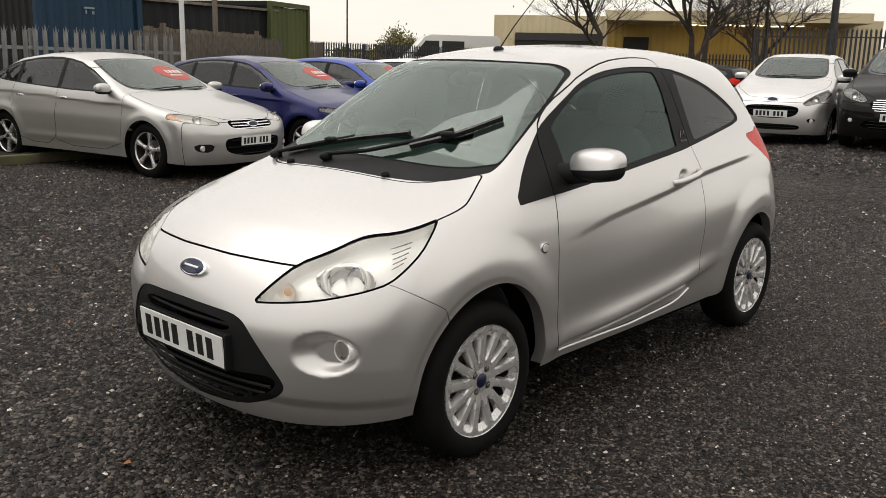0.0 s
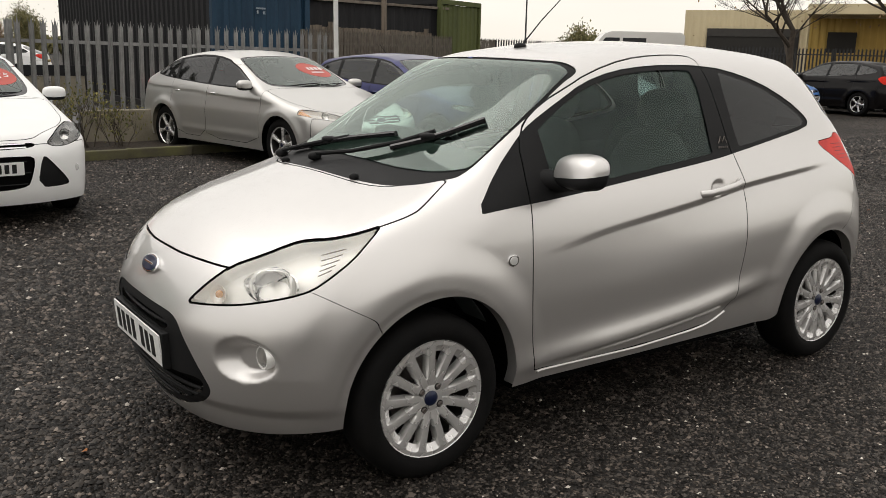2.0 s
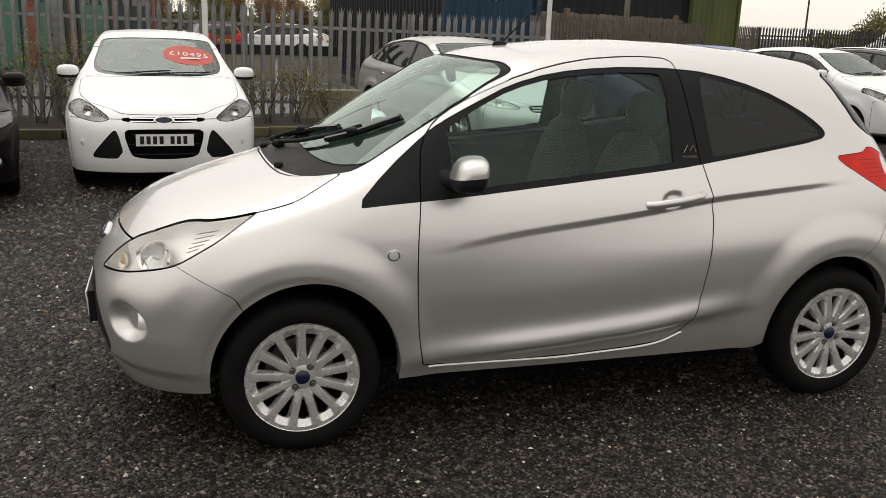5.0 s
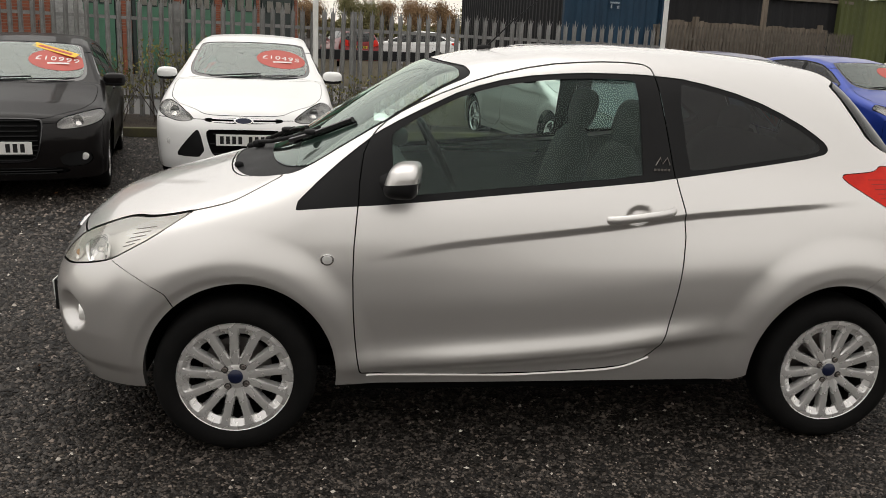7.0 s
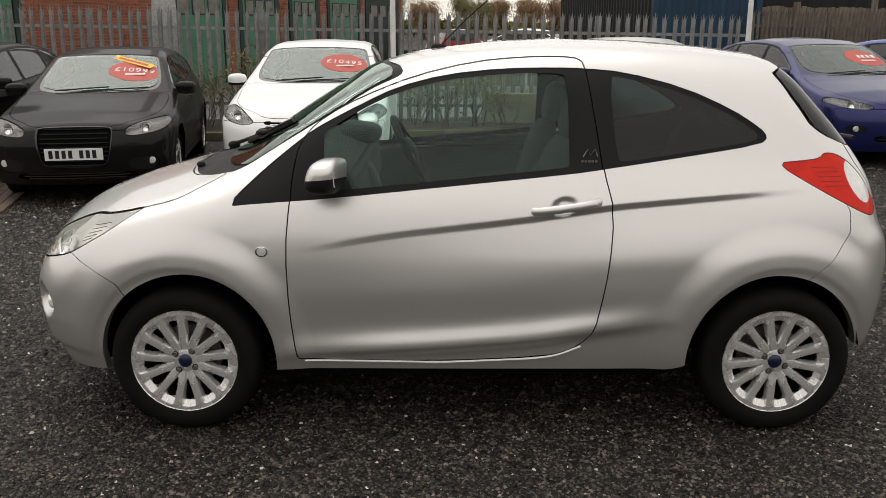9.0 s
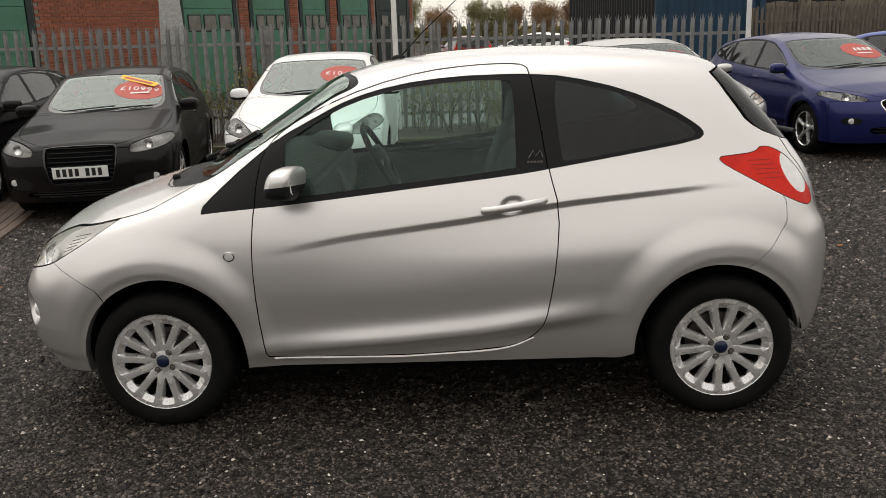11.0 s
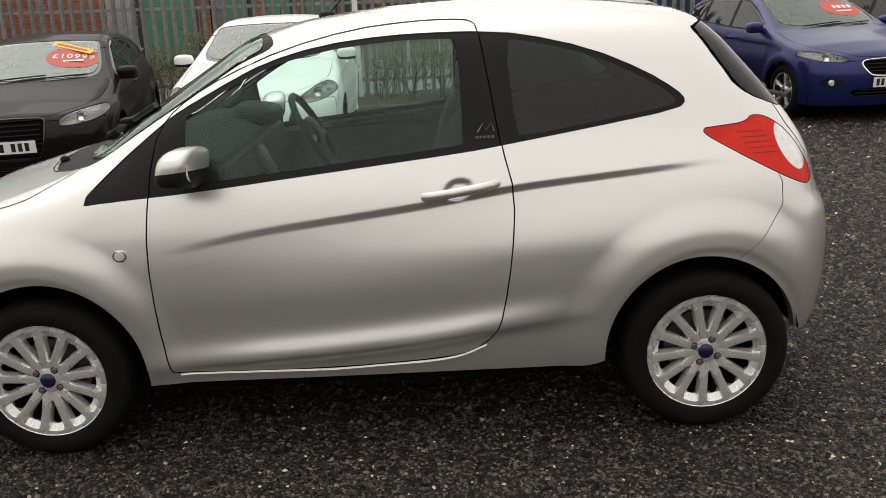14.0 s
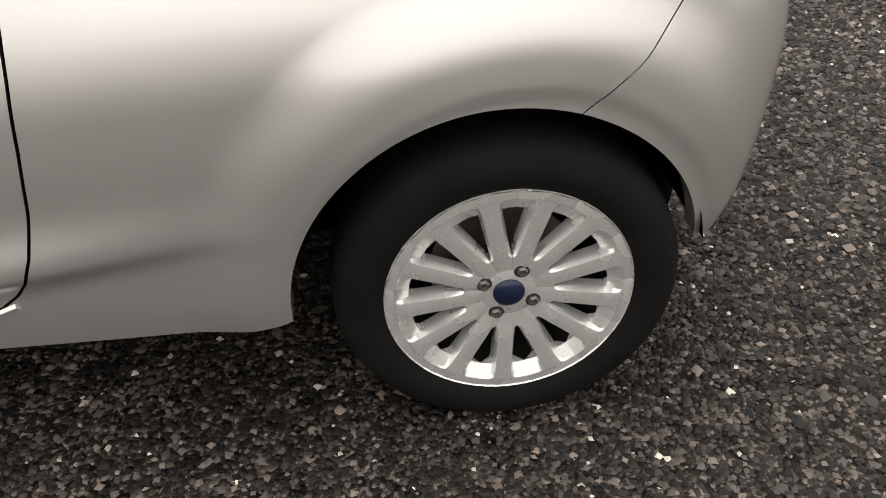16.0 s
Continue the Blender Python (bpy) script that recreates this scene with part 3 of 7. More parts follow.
def alloy_wheel(parent, m, tyre_r=0.290, rim_r=0.2, wide=0.19, spokes=13, kind="multi", rim_mat=None, dish=0.0):
    """A wheel whose outer face looks along -y: tyre, rim, spokes, cap, nuts, brake disc."""
    rim_mat = rim_mat or ALLOY
    w = wide / 2
    s = tyre_r - rim_r
    wheel = part("wheel", lathe([(rim_r - 0.004, -w + 0.02), (rim_r + 0.006, -w + 0.006), (rim_r + s * 0.35, -w - 0.004), (rim_r + s * 0.7, -w + 0.002), (tyre_r - 0.012, -w + 0.014),
                                 (tyre_r - 0.003, -w + 0.03), (tyre_r, -w + 0.055), (tyre_r, w - 0.055), (tyre_r - 0.012, w - 0.014), (rim_r + s * 0.5, w), (rim_r - 0.004, w - 0.02)], 64), RUBBER, parent, "black rubber tyre", True, 60)
    wheel.matrix_basis = m
    part("rim", lathe([(rim_r + 0.003, -w + 0.008), (rim_r + 0.002, -w + 0.006), (rim_r - 0.001, -w + 0.008), (rim_r - 0.010, -w + 0.030)], 64), rim_mat, wheel, "silver alloy rim", True, 50)
    part("barrel", lathe([(rim_r - 0.0095, -w + 0.02), (rim_r - 0.022, -w + 0.05), (rim_r - 0.026, w - 0.02), (rim_r, w - 0.01)], 48), BARREL, wheel, "wheel barrel coloured dark for the shade behind the spokes", True, 50)
    part("brake_disc", lathe([(0.015, 0.0), (0.125, 0.0), (0.125, 0.02), (0.015, 0.02)], 40), STEEL, wheel, "worn steel brake disc", True)
    # added black disc stands for the shade seen between the spokes
    part("wheel_shade_disc", lathe([(0.015, 0.05), (rim_r - 0.03, 0.05), (rim_r - 0.03, 0.055), (0.015, 0.055)], 32), SEAM, wheel, "black disc standing for the shade inside the wheel")
    f = -w + 0.006 - dish
    base = None
    if kind == "multi":
        part("hub", lathe([(0.012, f + 0.0118), (0.046, f + 0.0123), (0.060, f + 0.020), (0.066, f + 0.045), (0.06, f + 0.06)], 40), rim_mat, wheel, "", True)
        base = part("spoke", spoke_sector(f, rim_r, spokes), rim_mat, wheel, "", True, 22)
        for i in range(1, spokes):
            twin(base, pose(0, 0, 0, 0, 360 * i / spokes, 0))
    else:
        part("hub", lathe([(0.012, f + 0.012), (0.055, f + 0.014), (0.068, f + 0.03), (0.07, f + 0.06)], 32), rim_mat, wheel, "", True)
        prof = [(0.045, 0.032, 0.016), (0.09, 0.021, 0.012), (0.14, 0.021, 0.006), (rim_r - 0.03, 0.029, 0.002), (rim_r - 0.002, 0.038, 0.006)]
    for i in range(0 if kind == "multi" else spokes):
        if base is None:
            bm = bmesh.new()
            rows = []
            for r, hw, d in prof:
                k = 0.74 if kind == "multi" else 0.5
                rows.append([bm.verts.new(p) for p in ((-hw, f + d + 0.035, r), (-hw, f + d + 0.008, r), (-hw * k, f + d, r), (hw * k, f + d, r), (hw, f + d + 0.008, r), (hw, f + d + 0.035, r))])
            for p, q in zip(rows, rows[1:]):
                for j in range(5):
                    bm.faces.new((p[j], p[j + 1], q[j + 1], q[j]))
            base = part("spoke", bm, rim_mat, wheel, "", True, 28)
        else:
            twin(base, pose(0, 0, 0, 0, 360 * i / spokes, 0))
    part("hub_cap", lathe([(0.001, f + 0.003), (0.02, f + 0.004), (0.0265, f + 0.009), (0.028, f + 0.018)], 24), BADGE, wheel, "round dark blue hub cap", True)
    seat_ = None
    for i in range(4 if kind == "multi" else 0):
        a = math.pi * i / 2 + 0.91
        at = Matrix.Translation((math.cos(a) * 0.047, 0, math.sin(a) * 0.047))
        if seat_ is None:
            # flat dark disc stands for the shade in the nut's recess
            seat_ = part("nut_pocket", lathe([(0.001, f + 0.0108), (0.0125, f + 0.0108), (0.0140, f + 0.0125)], 16), BARREL, wheel, "nut pocket coloured dark for the shade in its recess", True)
            seat_.matrix_basis = at
        else:
            twin(seat_, at)
    nut = None
    for i in range(4 if kind == "multi" else 5):
        a = 2 * math.pi * i / (4 if kind == "multi" else 5) + (0.91 if kind == "multi" else 0.35)
        if nut is None:
            nut = part("wheel_nut", lathe([(0.001, f + 0.006), (0.007, f + 0.005), (0.0100, f + 0.009), (0.0100, f + 0.02)], 6), STEEL, wheel, "steel wheel nut")
            nut.location = (math.cos(a) * 0.047, 0, math.sin(a) * 0.047)
        else:
            twin(nut, Matrix.Translation((math.cos(a) * 0.047, 0, math.sin(a) * 0.047)))
    return wheel


def number_plate(parent, m, width=0.52, height=0.111, material=None, marks=7):
    """A plate whose writing is left as plain bars; faces -y, centred."""
    pl = part("number_plate", solid([(-width / 2, -height / 2), (width / 2, -height / 2), (width / 2, height / 2), (-width / 2, height / 2)], 0.006, bevel=0.002), material or PLATE, parent, "white plate with black bars")
    pl.matrix_basis = m
    step = width * 0.86 / (marks + 0.7)
    x = -width * 0.43
    bar = None
    for i in range(marks):
        if i == 4:
            x += step * 0.7
        if bar is None:
            bar = part("bar", boxes(((0, -0.0015, -height * 0.34), (step * 0.62, 0.001, height * 0.34))), PLATEINK, pl)
            bar.location = (x, 0, 0)
        else:
            twin(bar, Matrix.Translation((x, 0, 0)))
        x += step
    return pl


def seat(parent, x, y, m_fab, front=True):
    lean = 14
    base = part("seat", blob((0.25, 0.235, 0.10), pose(x - 0.18, y, 0.50, 0, -6, 0), 3, 3.2), m_fab, parent, "dark fabric seat", True, 80)
    part("backrest", blob((0.075, 0.225, 0.33), pose(x + 0.13, y, 0.80, 0, lean, 0), 3, 3.0), m_fab, base, "", True, 80)
    part("head_rest", blob((0.05, 0.13, 0.095), pose(x + 0.235, y, 1.20, 0, lean, 0), 3, 2.8), m_fab, base, "", True, 80)
    for s in (-0.05, 0.05):
        part("post", tube([(x + 0.2, y + s, 1.08), (x + 0.225, y + s, 1.16)], 0.006, 6), CHROME, base)


def ka():
    car = thing("hatchback_car", "silver three-door hatchback, wet, standing on the dark gravel", "car")
    sk = Skin(ka_form, (-0.82, -0.0105, 0.10), (2.95, 0.88, 1.56), 0.0105, car)
    low = curve([-0.8, -0.5, -0.28, 0.3, 0.4, 1.9, 2.0, 2.55, 2.65, 2.9], [0.19, 0.225, 0.25, 0.25, 0.258, 0.262, 0.30, 0.33, 0.335, 0.30], 0.03)
    for d in (0.0, 0.008, 0.024, 0.033):
        sk.score(lambda x, y, z, d=d: np.where((x > 0.4) & (x < 2.5) & (y > 0.4), swage_z(x) - d - z, 1.0))
    for d in (0.05, 0.025, 0.0, -0.012, -0.024, -0.04):
        sk.score(lambda x, y, z, d=d: np.where((x > 0.4) & (x < 1.9) & (y > 0.4), sill_z(x) + d - z, 1.0))
    sk.drop(lambda x, y, z: z - low(x))
    arches = ((0.028, 0.300, 0.352), (2.272, 0.296, 0.352))
    for cx, cz, r in arches:
        tight = 1.06 if cx < 1 else -1.08
        sk.drop(lambda x, y, z, cx=cx, cz=cz, r=r, k=tight: np.maximum(np.hypot((x - cx) * np.where((x - cx) * k > 0, abs(k), 1.0), (z - cz) * np.where(z < cz, 0.93, 1.0)) - r, 0.45 - y))

    # windscreen and the black cowl before it
    black = sk.carve(plan_shape([(-0.05, -0.2), (-0.05, 0.2), (-0.005, 0.40), (0.06, 0.50), (0.165, 0.588), (0.215, 0.612), (0.53, 0.570), (0.79, 0.522), (0.855, 0.497), (0.845, 0.45), (0.79, 0.28), (0.765, 0.1), (0.765, -0.2)], 2, 0.8))
    screen, cowl = cut(black, plan_shape([(0.10, -0.2), (0.105, 0.25), (0.15, 0.46), (0.232, 0.592), (0.30, 0.595), (0.53, 0.558), (0.785, 0.510), (0.82, 0.476), (0.765, 0.28), (0.735, 0.1), (0.735, -0.2)], 2, 0.8))
    sk.put(screen, "windscreen", SCREEN, label="wet tinted windscreen")
    sk.put(cowl, "cowl", PLASTIC, sink=0.004, label="black windscreen surround and scuttle")

    # headlamps
    lamp_poly = outline([(-0.236, 0.633), (-0.230, 0.645), (-0.170, 0.701), (-0.099, 0.755), (0.010, 0.797), (0.092, 0.831), (0.142, 0.842), (0.216, 0.849), (0.297, 0.866), (0.350, 0.881), (0.356, 0.883), (0.355, 0.876), (0.339, 0.849), (0.304, 0.799), (0.254, 0.756), (0.201, 0.718), (0.136, 0.698), (0.042, 0.677), (-0.047, 0.658), (-0.172, 0.640), (-0.226, 0.634)], 1)
    lamp_g = lambda x, y, z: np.maximum(inside(lamp_poly, (x + y) * 0.7, z), x - 0.1)
    lamp = sk.carve(lamp_g, 0.0070)
    for side in ("left", "right"):
        s = -1 if side == "left" else 1
        lens = sk.put(lamp, "headlamp", CLEAR, side, label="clear headlamp lens")
        sk.put(lamp, "housing", REFLECTOR, side, 0.002, "bright reflector bowl", lens, bowl=0.048)
        c = stroke(ka_form, [(-1.2, s * 0.585, 0.744)], (1, 0, 0))
        c = c[0] - normals_of(ka_form, c)[0] * 0.040
        aim = pose(c[0], c[1], c[2], 0, 8, -s * 34)
        part("reflector_cup", tucked(lathe([(0.071, -0.022), (0.069, -0.014), (0.056, 0.002), (0.032, 0.015), (0.010, 0.018)], 32, "x"), aim), CHROME, lens, "chrome main reflector", True, 60)
        part("bezel", tucked(lathe([(0.069, -0.026), (0.075, -0.026), (0.078, -0.012), (0.072, -0.012)], 40, "x"), aim), REFLECTOR, lens, "", True)
        part("bulb", blob((0.026, 0.011, 0.011), None, 2, 2.2), CLEAR, lens, "", True, 80).matrix_basis = aim
        c = stroke(ka_form, [(-1.2, s * 0.425, 0.683)], (1, 0, 0))
        c = c[0] - normals_of(ka_form, c)[0] * 0.030
        aim2 = pose(c[0], c[1], c[2], 0, 8, -s * 26)
        part("indicator_cup", lathe([(0.032, -0.008), (0.027, 0.004), (0.012, 0.010)], 24, "x"), REFLECTOR, lens, "", True, 60).matrix_basis = aim2
        part("indicator_bulb", blob((0.013, 0.013, 0.013), None, 2, 2.0), AMBER, lens, "amber bulb", True, 80).matrix_basis = aim2
        for i in range(5):
            R = stroke(ka_form, [(-0.350 - 0.010 * i + j * (0.0125 - 0.0013 * i), s * 1.2, 0.818 - 0.014 * i + j * 0.0027) for j in range(7)], (0, -s, 0))
            part("rib", tube(R - normals_of(ka_form, R) * 0.012, 0.0018, 5), STEEL, lens)
        part("outer_ring", tucked(lathe([(0.080, -0.016), (0.094, -0.030), (0.099, -0.026), (0.086, -0.010)], 40, "x"), aim @ Matrix.Diagonal((1, 1, 0.66, 1))), CHROME, lens, "", True)

    # bonnet
    hood = sk.carve(plan_shape([(-0.632, -0.2), (-0.632, 0.10), (-0.617, 0.22), (-0.598, 0.32), (-0.576, 0.40), (-0.555, 0.455), (-0.46, 0.52), (-0.37, 0.575), (-0.29, 0.618), (-0.20, 0.645), (-0.15, 0.652), (-0.02, 0.664), (0.04, 0.645), (0.13, 0.605), (0.175, 0.59), (0.10, 0.52), (-0.02, 0.42), (-0.06, 0.2), (-0.06, -0.2)], 2, 0.6), 0.006)
    sk.put(hood, "bonnet", SILVER, label="silver bonnet beaded with rain")

    # front bumper with grille
    split = curve([0.1, 0.55, 0.611, 0.709, 0.75, 0.9], [-0.15, -0.20, -0.233, -0.409, -0.50, -0.85], 0.006)
    bumper = sk.carve(lambda x, y, z: np.where(x < 0.2, x - split(z), 1.0) * 0.7, 0.003)
    grille_p = [(-0.2, 0.598), (0.22, 0.592), (0.30, 0.580), (0.345, 0.548), (0.462, 0.395), (0.468, 0.350), (0.40, 0.303), (0.22, 0.240), (-0.2, 0.222)]
    grille, bumper = cut(bumper, front_shape(grille_p, 2))
    sk.put(bumper, "front_bumper", SILVER, label="silver front bumper")
    slot, grille = cut(grille, front_shape([(-0.2, 0.568), (0.20, 0.562), (0.262, 0.548), (0.258, 0.527), (0.20, 0.520), (-0.2, 0.518)], 2))
    mouth, grille = cut(grille, front_shape([(-0.2, 0.375), (0.27, 0.385), (0.415, 0.40), (0.445, 0.372), (0.39, 0.322), (0.21, 0.262), (-0.2, 0.243)], 2))
    g = sk.put(grille, "grille", PLASTIC, label="black plastic grille surround", sink=0.004)
    sk.put(slot, "upper_slot", SEAM, sink=0.035, parent=g)
    sk.put(mouth, "intake", SEAM, sink=0.045, parent=g)
    for z0, n in ((0.541, 0.25), (0.352, 0.405), (0.322, 0.375), (0.292, 0.30), (0.264, 0.20)):
        ys = np.linspace(-n, n, 25)
        P = stroke(ka_form, [(-1.0, y, z0) for y in ys], (1, 0, 0))
        P[:, 0] += 0.016
        part("grille_bar", tube(P, 0.006, 6), PLASTIC, g, "", True)
    number_plate(car, pose(-0.753, -0.0, 0.452, 5, 0, -90), 0.52, 0.112)
    part("plate_holder", boxes(((-0.748, -0.268, 0.390), (-0.720, 0.268, 0.514)), bevel=0.004), PLASTIC, car)

    # badge on the nose
    a = stroke(ka_form, [(-1.2, 0, 0.690)], (1, 0, 0))[0]
    nb = normals_of(ka_form, np.array([a]))[0]
    tilt = math.degrees(math.asin(nb[2]))
    for mat, w, h, d, nm in ((CHROME, 0.078, 0.034, 0.010, "badge"), (BADGE, 0.069, 0.028, 0.013, "badge_field")):
        bm = lathe([(0.001, -d), (0.9, -d), (1.0, -d + 0.003), (1.0, 0.004)], 40, "x")
        bmesh.ops.transform(bm, matrix=pose(a[0] - 0.002, 0, a[2], 0, tilt, 0) @ Matrix.Diagonal((1, w, h, 1)), verts=bm.verts[:])
        part(nm, bm, mat, car, "oval blue badge with a chrome edge", True)
    bm = boxes(((-0.0145, -0.042, -0.004), (-0.012, 0.042, 0.004)), bevel=0.001)
    bmesh.ops.transform(bm, matrix=pose(a[0] - 0.002, 0, a[2], 0, tilt, 0), verts=bm.verts[:])
    part("badge_mark", bm, CHROME, car)

    # fog lamps in their hollows
    for s in (-1, 1):
        fg = part("fog_lamp", lathe([(0.001, -0.004), (0.025, -0.002), (0.031, 0.004), (0.031, 0.03)], 28, "x"), CLEAR, car, "round clear fog lamp", True)
        c = stroke(ka_form, [(-1.0, s * 0.628, 0.505)], (1, 0, 0))[0]
        fg.matrix_basis = pose(c[0] - 0.016, c[1], c[2], 0, 0, -s * 4)
        part("fog_ring", lathe([(0.031, -0.004), (0.036, -0.005), (0.039, 0.004), (0.039, 0.04)], 28, "x"), REFLECTOR, fg, "", True)
        part("fog_reflector", lathe([(0.030, 0.004), (0.022, 0.016), (0.008, 0.024)], 24, "x"), CHROME, fg, "", True)

    # tail lamps
    tl = sk.carve(side_shape([(2.262, 1.056), (2.35, 1.063), (2.437, 1.070), (2.453, 1.094), (2.515, 1.084), (2.60, 1.02), (2.68, 0.89), (2.66, 0.855), (2.62, 0.862), (2.531, 0.905), (2.40, 0.975)], 2, 0.40), 0.003)
    oval = lambda x, y, z: np.hypot(((x - 2.588) * 0.87 + (z - 0.985) * 0.5) / 0.040, ((x - 2.588) * 0.5 - (z - 0.985) * 0.87) / 0.088) - 1
    wl_, red = cut(tl, oval)
    for s in ("left", "right"):
        t = sk.put(red, "tail_lamp", REDLENS, s, label="red tail lamp lens")
        sg = -1 if s == "left" else 1
        for j in range(5):
            R = stroke(ka_form, [(2.40 + 0.012 * j + 0.023 * q, sg * 1.2, 1.040 - 0.017 * j) for q in range(5)], (0, -sg, 0))
            part("lens_rib", tube(R, 0.0016, 5), BADLENS, t)
        sk.put(wl_, "reversing_lens", PALELENS, s, label="clear reversing lens", parent=t)

    # rear screen, tailgate, rear bumper
    rs = sk.carve(front_shape([(-0.3, 1.405), (0.40, 1.402), (0.485, 1.388), (0.512, 1.362), (0.548, 1.307), (0.574, 1.252), (0.603, 1.18), (0.60, 1.135), (0.55, 1.105), (0.3, 1.085), (-0.3, 1.08)], 1, True, 2.26), 0.004)
    sk.put(rs, "rear_screen", PRIVACY, label="dark wet rear screen")
    rb = curve([0.1, 0.60, 0.635, 0.70, 0.80, 0.88, 0.905, 1.0], [2.30, 2.36, 2.398, 2.475, 2.545, 2.545, 2.53, 2.52], 0.008)
    gate = sk.carve(lambda x, y, z: np.maximum(np.maximum(2.25 - x, 0.70 - z), np.maximum(y - (0.60 - 0.15 * np.clip((z - 1.05) / 0.4, 0, 1)), 2.33 - x)), 0.005)
    sk.put(gate, "tailgate", SILVER, label="silver tailgate")
    rbump = sk.carve(lambda x, y, z: np.where(x > 2.0, np.maximum(rb(z) - x, z - 0.91), 1.0) * 0.8, 0.0022)
    sk.put(rbump, "rear_bumper", SILVER, label="silver rear bumper")

    # side windows, with their black surround
    dlo = sk.carve(side_shape([(0.185, 0.900), (0.325, 1.032), (0.475, 1.150), (0.535, 1.190), (0.689, 1.268), (0.827, 1.332), (1.012, 1.379), (1.243, 1.402), (1.45, 1.404), (1.554, 1.401), (1.702, 1.388), (1.926, 1.332), (2.104, 1.253),
                               (2.210, 1.185), (2.240, 1.150), (2.210, 1.123), (1.917, 1.078), (1.608, 1.034), (1.493, 1.018), (1.0, 0.972), (0.572, 0.930), (0.30, 0.912)], 1, 0.35))
    door_glass, dlo = cut(dlo, side_shape([(0.552, 1.158), (0.56, 1.172), (0.689, 1.248), (0.827, 1.313), (1.012, 1.360), (1.243, 1.383), (1.44, 1.385), (1.482, 1.375), (1.486, 1.05), (1.48, 1.042), (1.0, 0.997), (0.575, 0.957), (0.562, 0.965)], 1, 0.35))
    rear_glass, dlo = cut(dlo, side_shape([(1.64, 1.378), (1.702, 1.370), (1.926, 1.312), (2.09, 1.237), (2.19, 1.175), (2.205, 1.15), (2.18, 1.134), (1.917, 1.095), (1.69, 1.063), (1.665, 1.07)], 1, 0.35))
    fx = lambda z: np.interp(z, [0.9, 1.0, 1.1, 1.2], [0.432, 0.437, 0.452, 0.50])
    bx = lambda z: np.interp(z, [1.0, 1.2, 1.41], [1.615, 1.586, 1.553])
    pieces = []
    for f in (fx, bx):
        a, r = cut(dlo, lambda x, y, z: x - f(z) + 0.0025)
        strip, r = cut(r, lambda x, y, z: x - f(z) - 0.0025)
        sk.seams.append(strip)
        pieces.append(a)
        dlo = r
    pieces.append(dlo)
    for s in ("left", "right"):
        for q in pieces:
            sk.put(q, "window_surround", PLASTIC, s, 0.003, "matt black window surround")
        sk.put(door_glass, "door_window", GLASS, s, 0.008, "tinted door window")
        sk.put(rear_glass, "rear_side_window", PRIVACY, s, 0.004, "dark privacy glass")

    # doors
    door_g = side_shape([(0.431, 0.925), (0.414, 0.734), (0.42, 0.501), (0.440, 0.323), (0.455, 0.300), (1.0, 0.294), (1.40, 0.316), (1.50, 0.342), (1.565, 0.395), (1.601, 0.483), (1.633, 0.68), (1.650, 0.877), (1.612, 1.036),
                         (1.586, 1.2), (1.553, 1.396), (1.54, 1.436), (1.46, 1.444), (1.32, 1.442), (1.126, 1.425), (0.895, 1.373), (0.686, 1.292), (0.56, 1.225), (0.486, 1.165), (0.452, 1.091)], 1, 0.35)
    door = sk.carve(door_g, 0.0048)
    doors = sk.pair(door, "door", SILVER, label="silver door")
    sk.put_seams(SEAM)
    shell = sk.put(sk.rest, "body_shell", SILVER, label="silver roof, wings and sills")

    # inner lining of the cabin
    lining = cut(cut(sk.rest, lambda x, y, z: 0.93 - z)[0], lambda x, y, z: 0.25 - x)[0]
    pillars, lining = cut(lining, lambda x, y, z: z - 1.405)
    sk.put(lining, "headlining", HEADLINING, sink=0.035, label="pale roof lining")
    sk.pair(pillars, "pillar_lining", TRIM, sink=0.035)
    sk.pair(cut(door, lambda x, y, z: z - 0.955)[0], "door_lining", TRIM, sink=0.05)
    sk.pair(cut(door, lambda x, y, z: 0.955 - z)[0], "pillar_lining", TRIM, sink=0.03)
    sk.pair(cut(cut(sk.rest, lambda x, y, z: 1.45 - x)[0], lambda x, y, z: z - 1.1)[0], "quarter_lining", TRIM, sink=0.045)

    # wheel arches: rolled lips and dark liners
    for cx, cz, r in arches:
        for s in (-1, 1):
            A = np.linspace(math.radians(-12), math.radians(192), 60)
            k = 1.06 if cx < 1 else -1.08
            px, pz = cx + np.cos(A) * r / np.where(np.cos(A) * k > 0, abs(k), 1.0), cz + np.sin(A) * r / np.where(np.sin(A) < 0, 0.93, 1.0)
            keep = pz > low(px) - 0.004
            px, pz = px[keep], pz[keep]
            P = stroke(ka_form, np.stack([px, np.full(len(px), s * 1.2), pz], 1), (0, -s, 0))
            rows, cols = [P, P - [0, s * 0.012, 0] + 0, P - [0, s * 0.05, 0]], len(P)
            V = np.concatenate([rows[0], rows[1], rows[2]])
            T = []
            for k in range(2):
                for i in range(cols - 1):
                    a, b = k * cols + i, k * cols + i + 1
                    T.append((a, b, b + cols, a + cols))
            mesh_object("arch_lip", V, T, SILVER, car)
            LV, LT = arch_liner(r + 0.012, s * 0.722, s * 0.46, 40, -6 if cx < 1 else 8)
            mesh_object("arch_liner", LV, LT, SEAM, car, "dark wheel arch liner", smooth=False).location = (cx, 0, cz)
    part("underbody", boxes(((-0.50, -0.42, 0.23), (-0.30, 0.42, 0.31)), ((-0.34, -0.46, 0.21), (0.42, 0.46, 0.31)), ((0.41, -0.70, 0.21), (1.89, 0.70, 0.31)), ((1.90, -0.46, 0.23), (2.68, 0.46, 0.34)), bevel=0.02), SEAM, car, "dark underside")

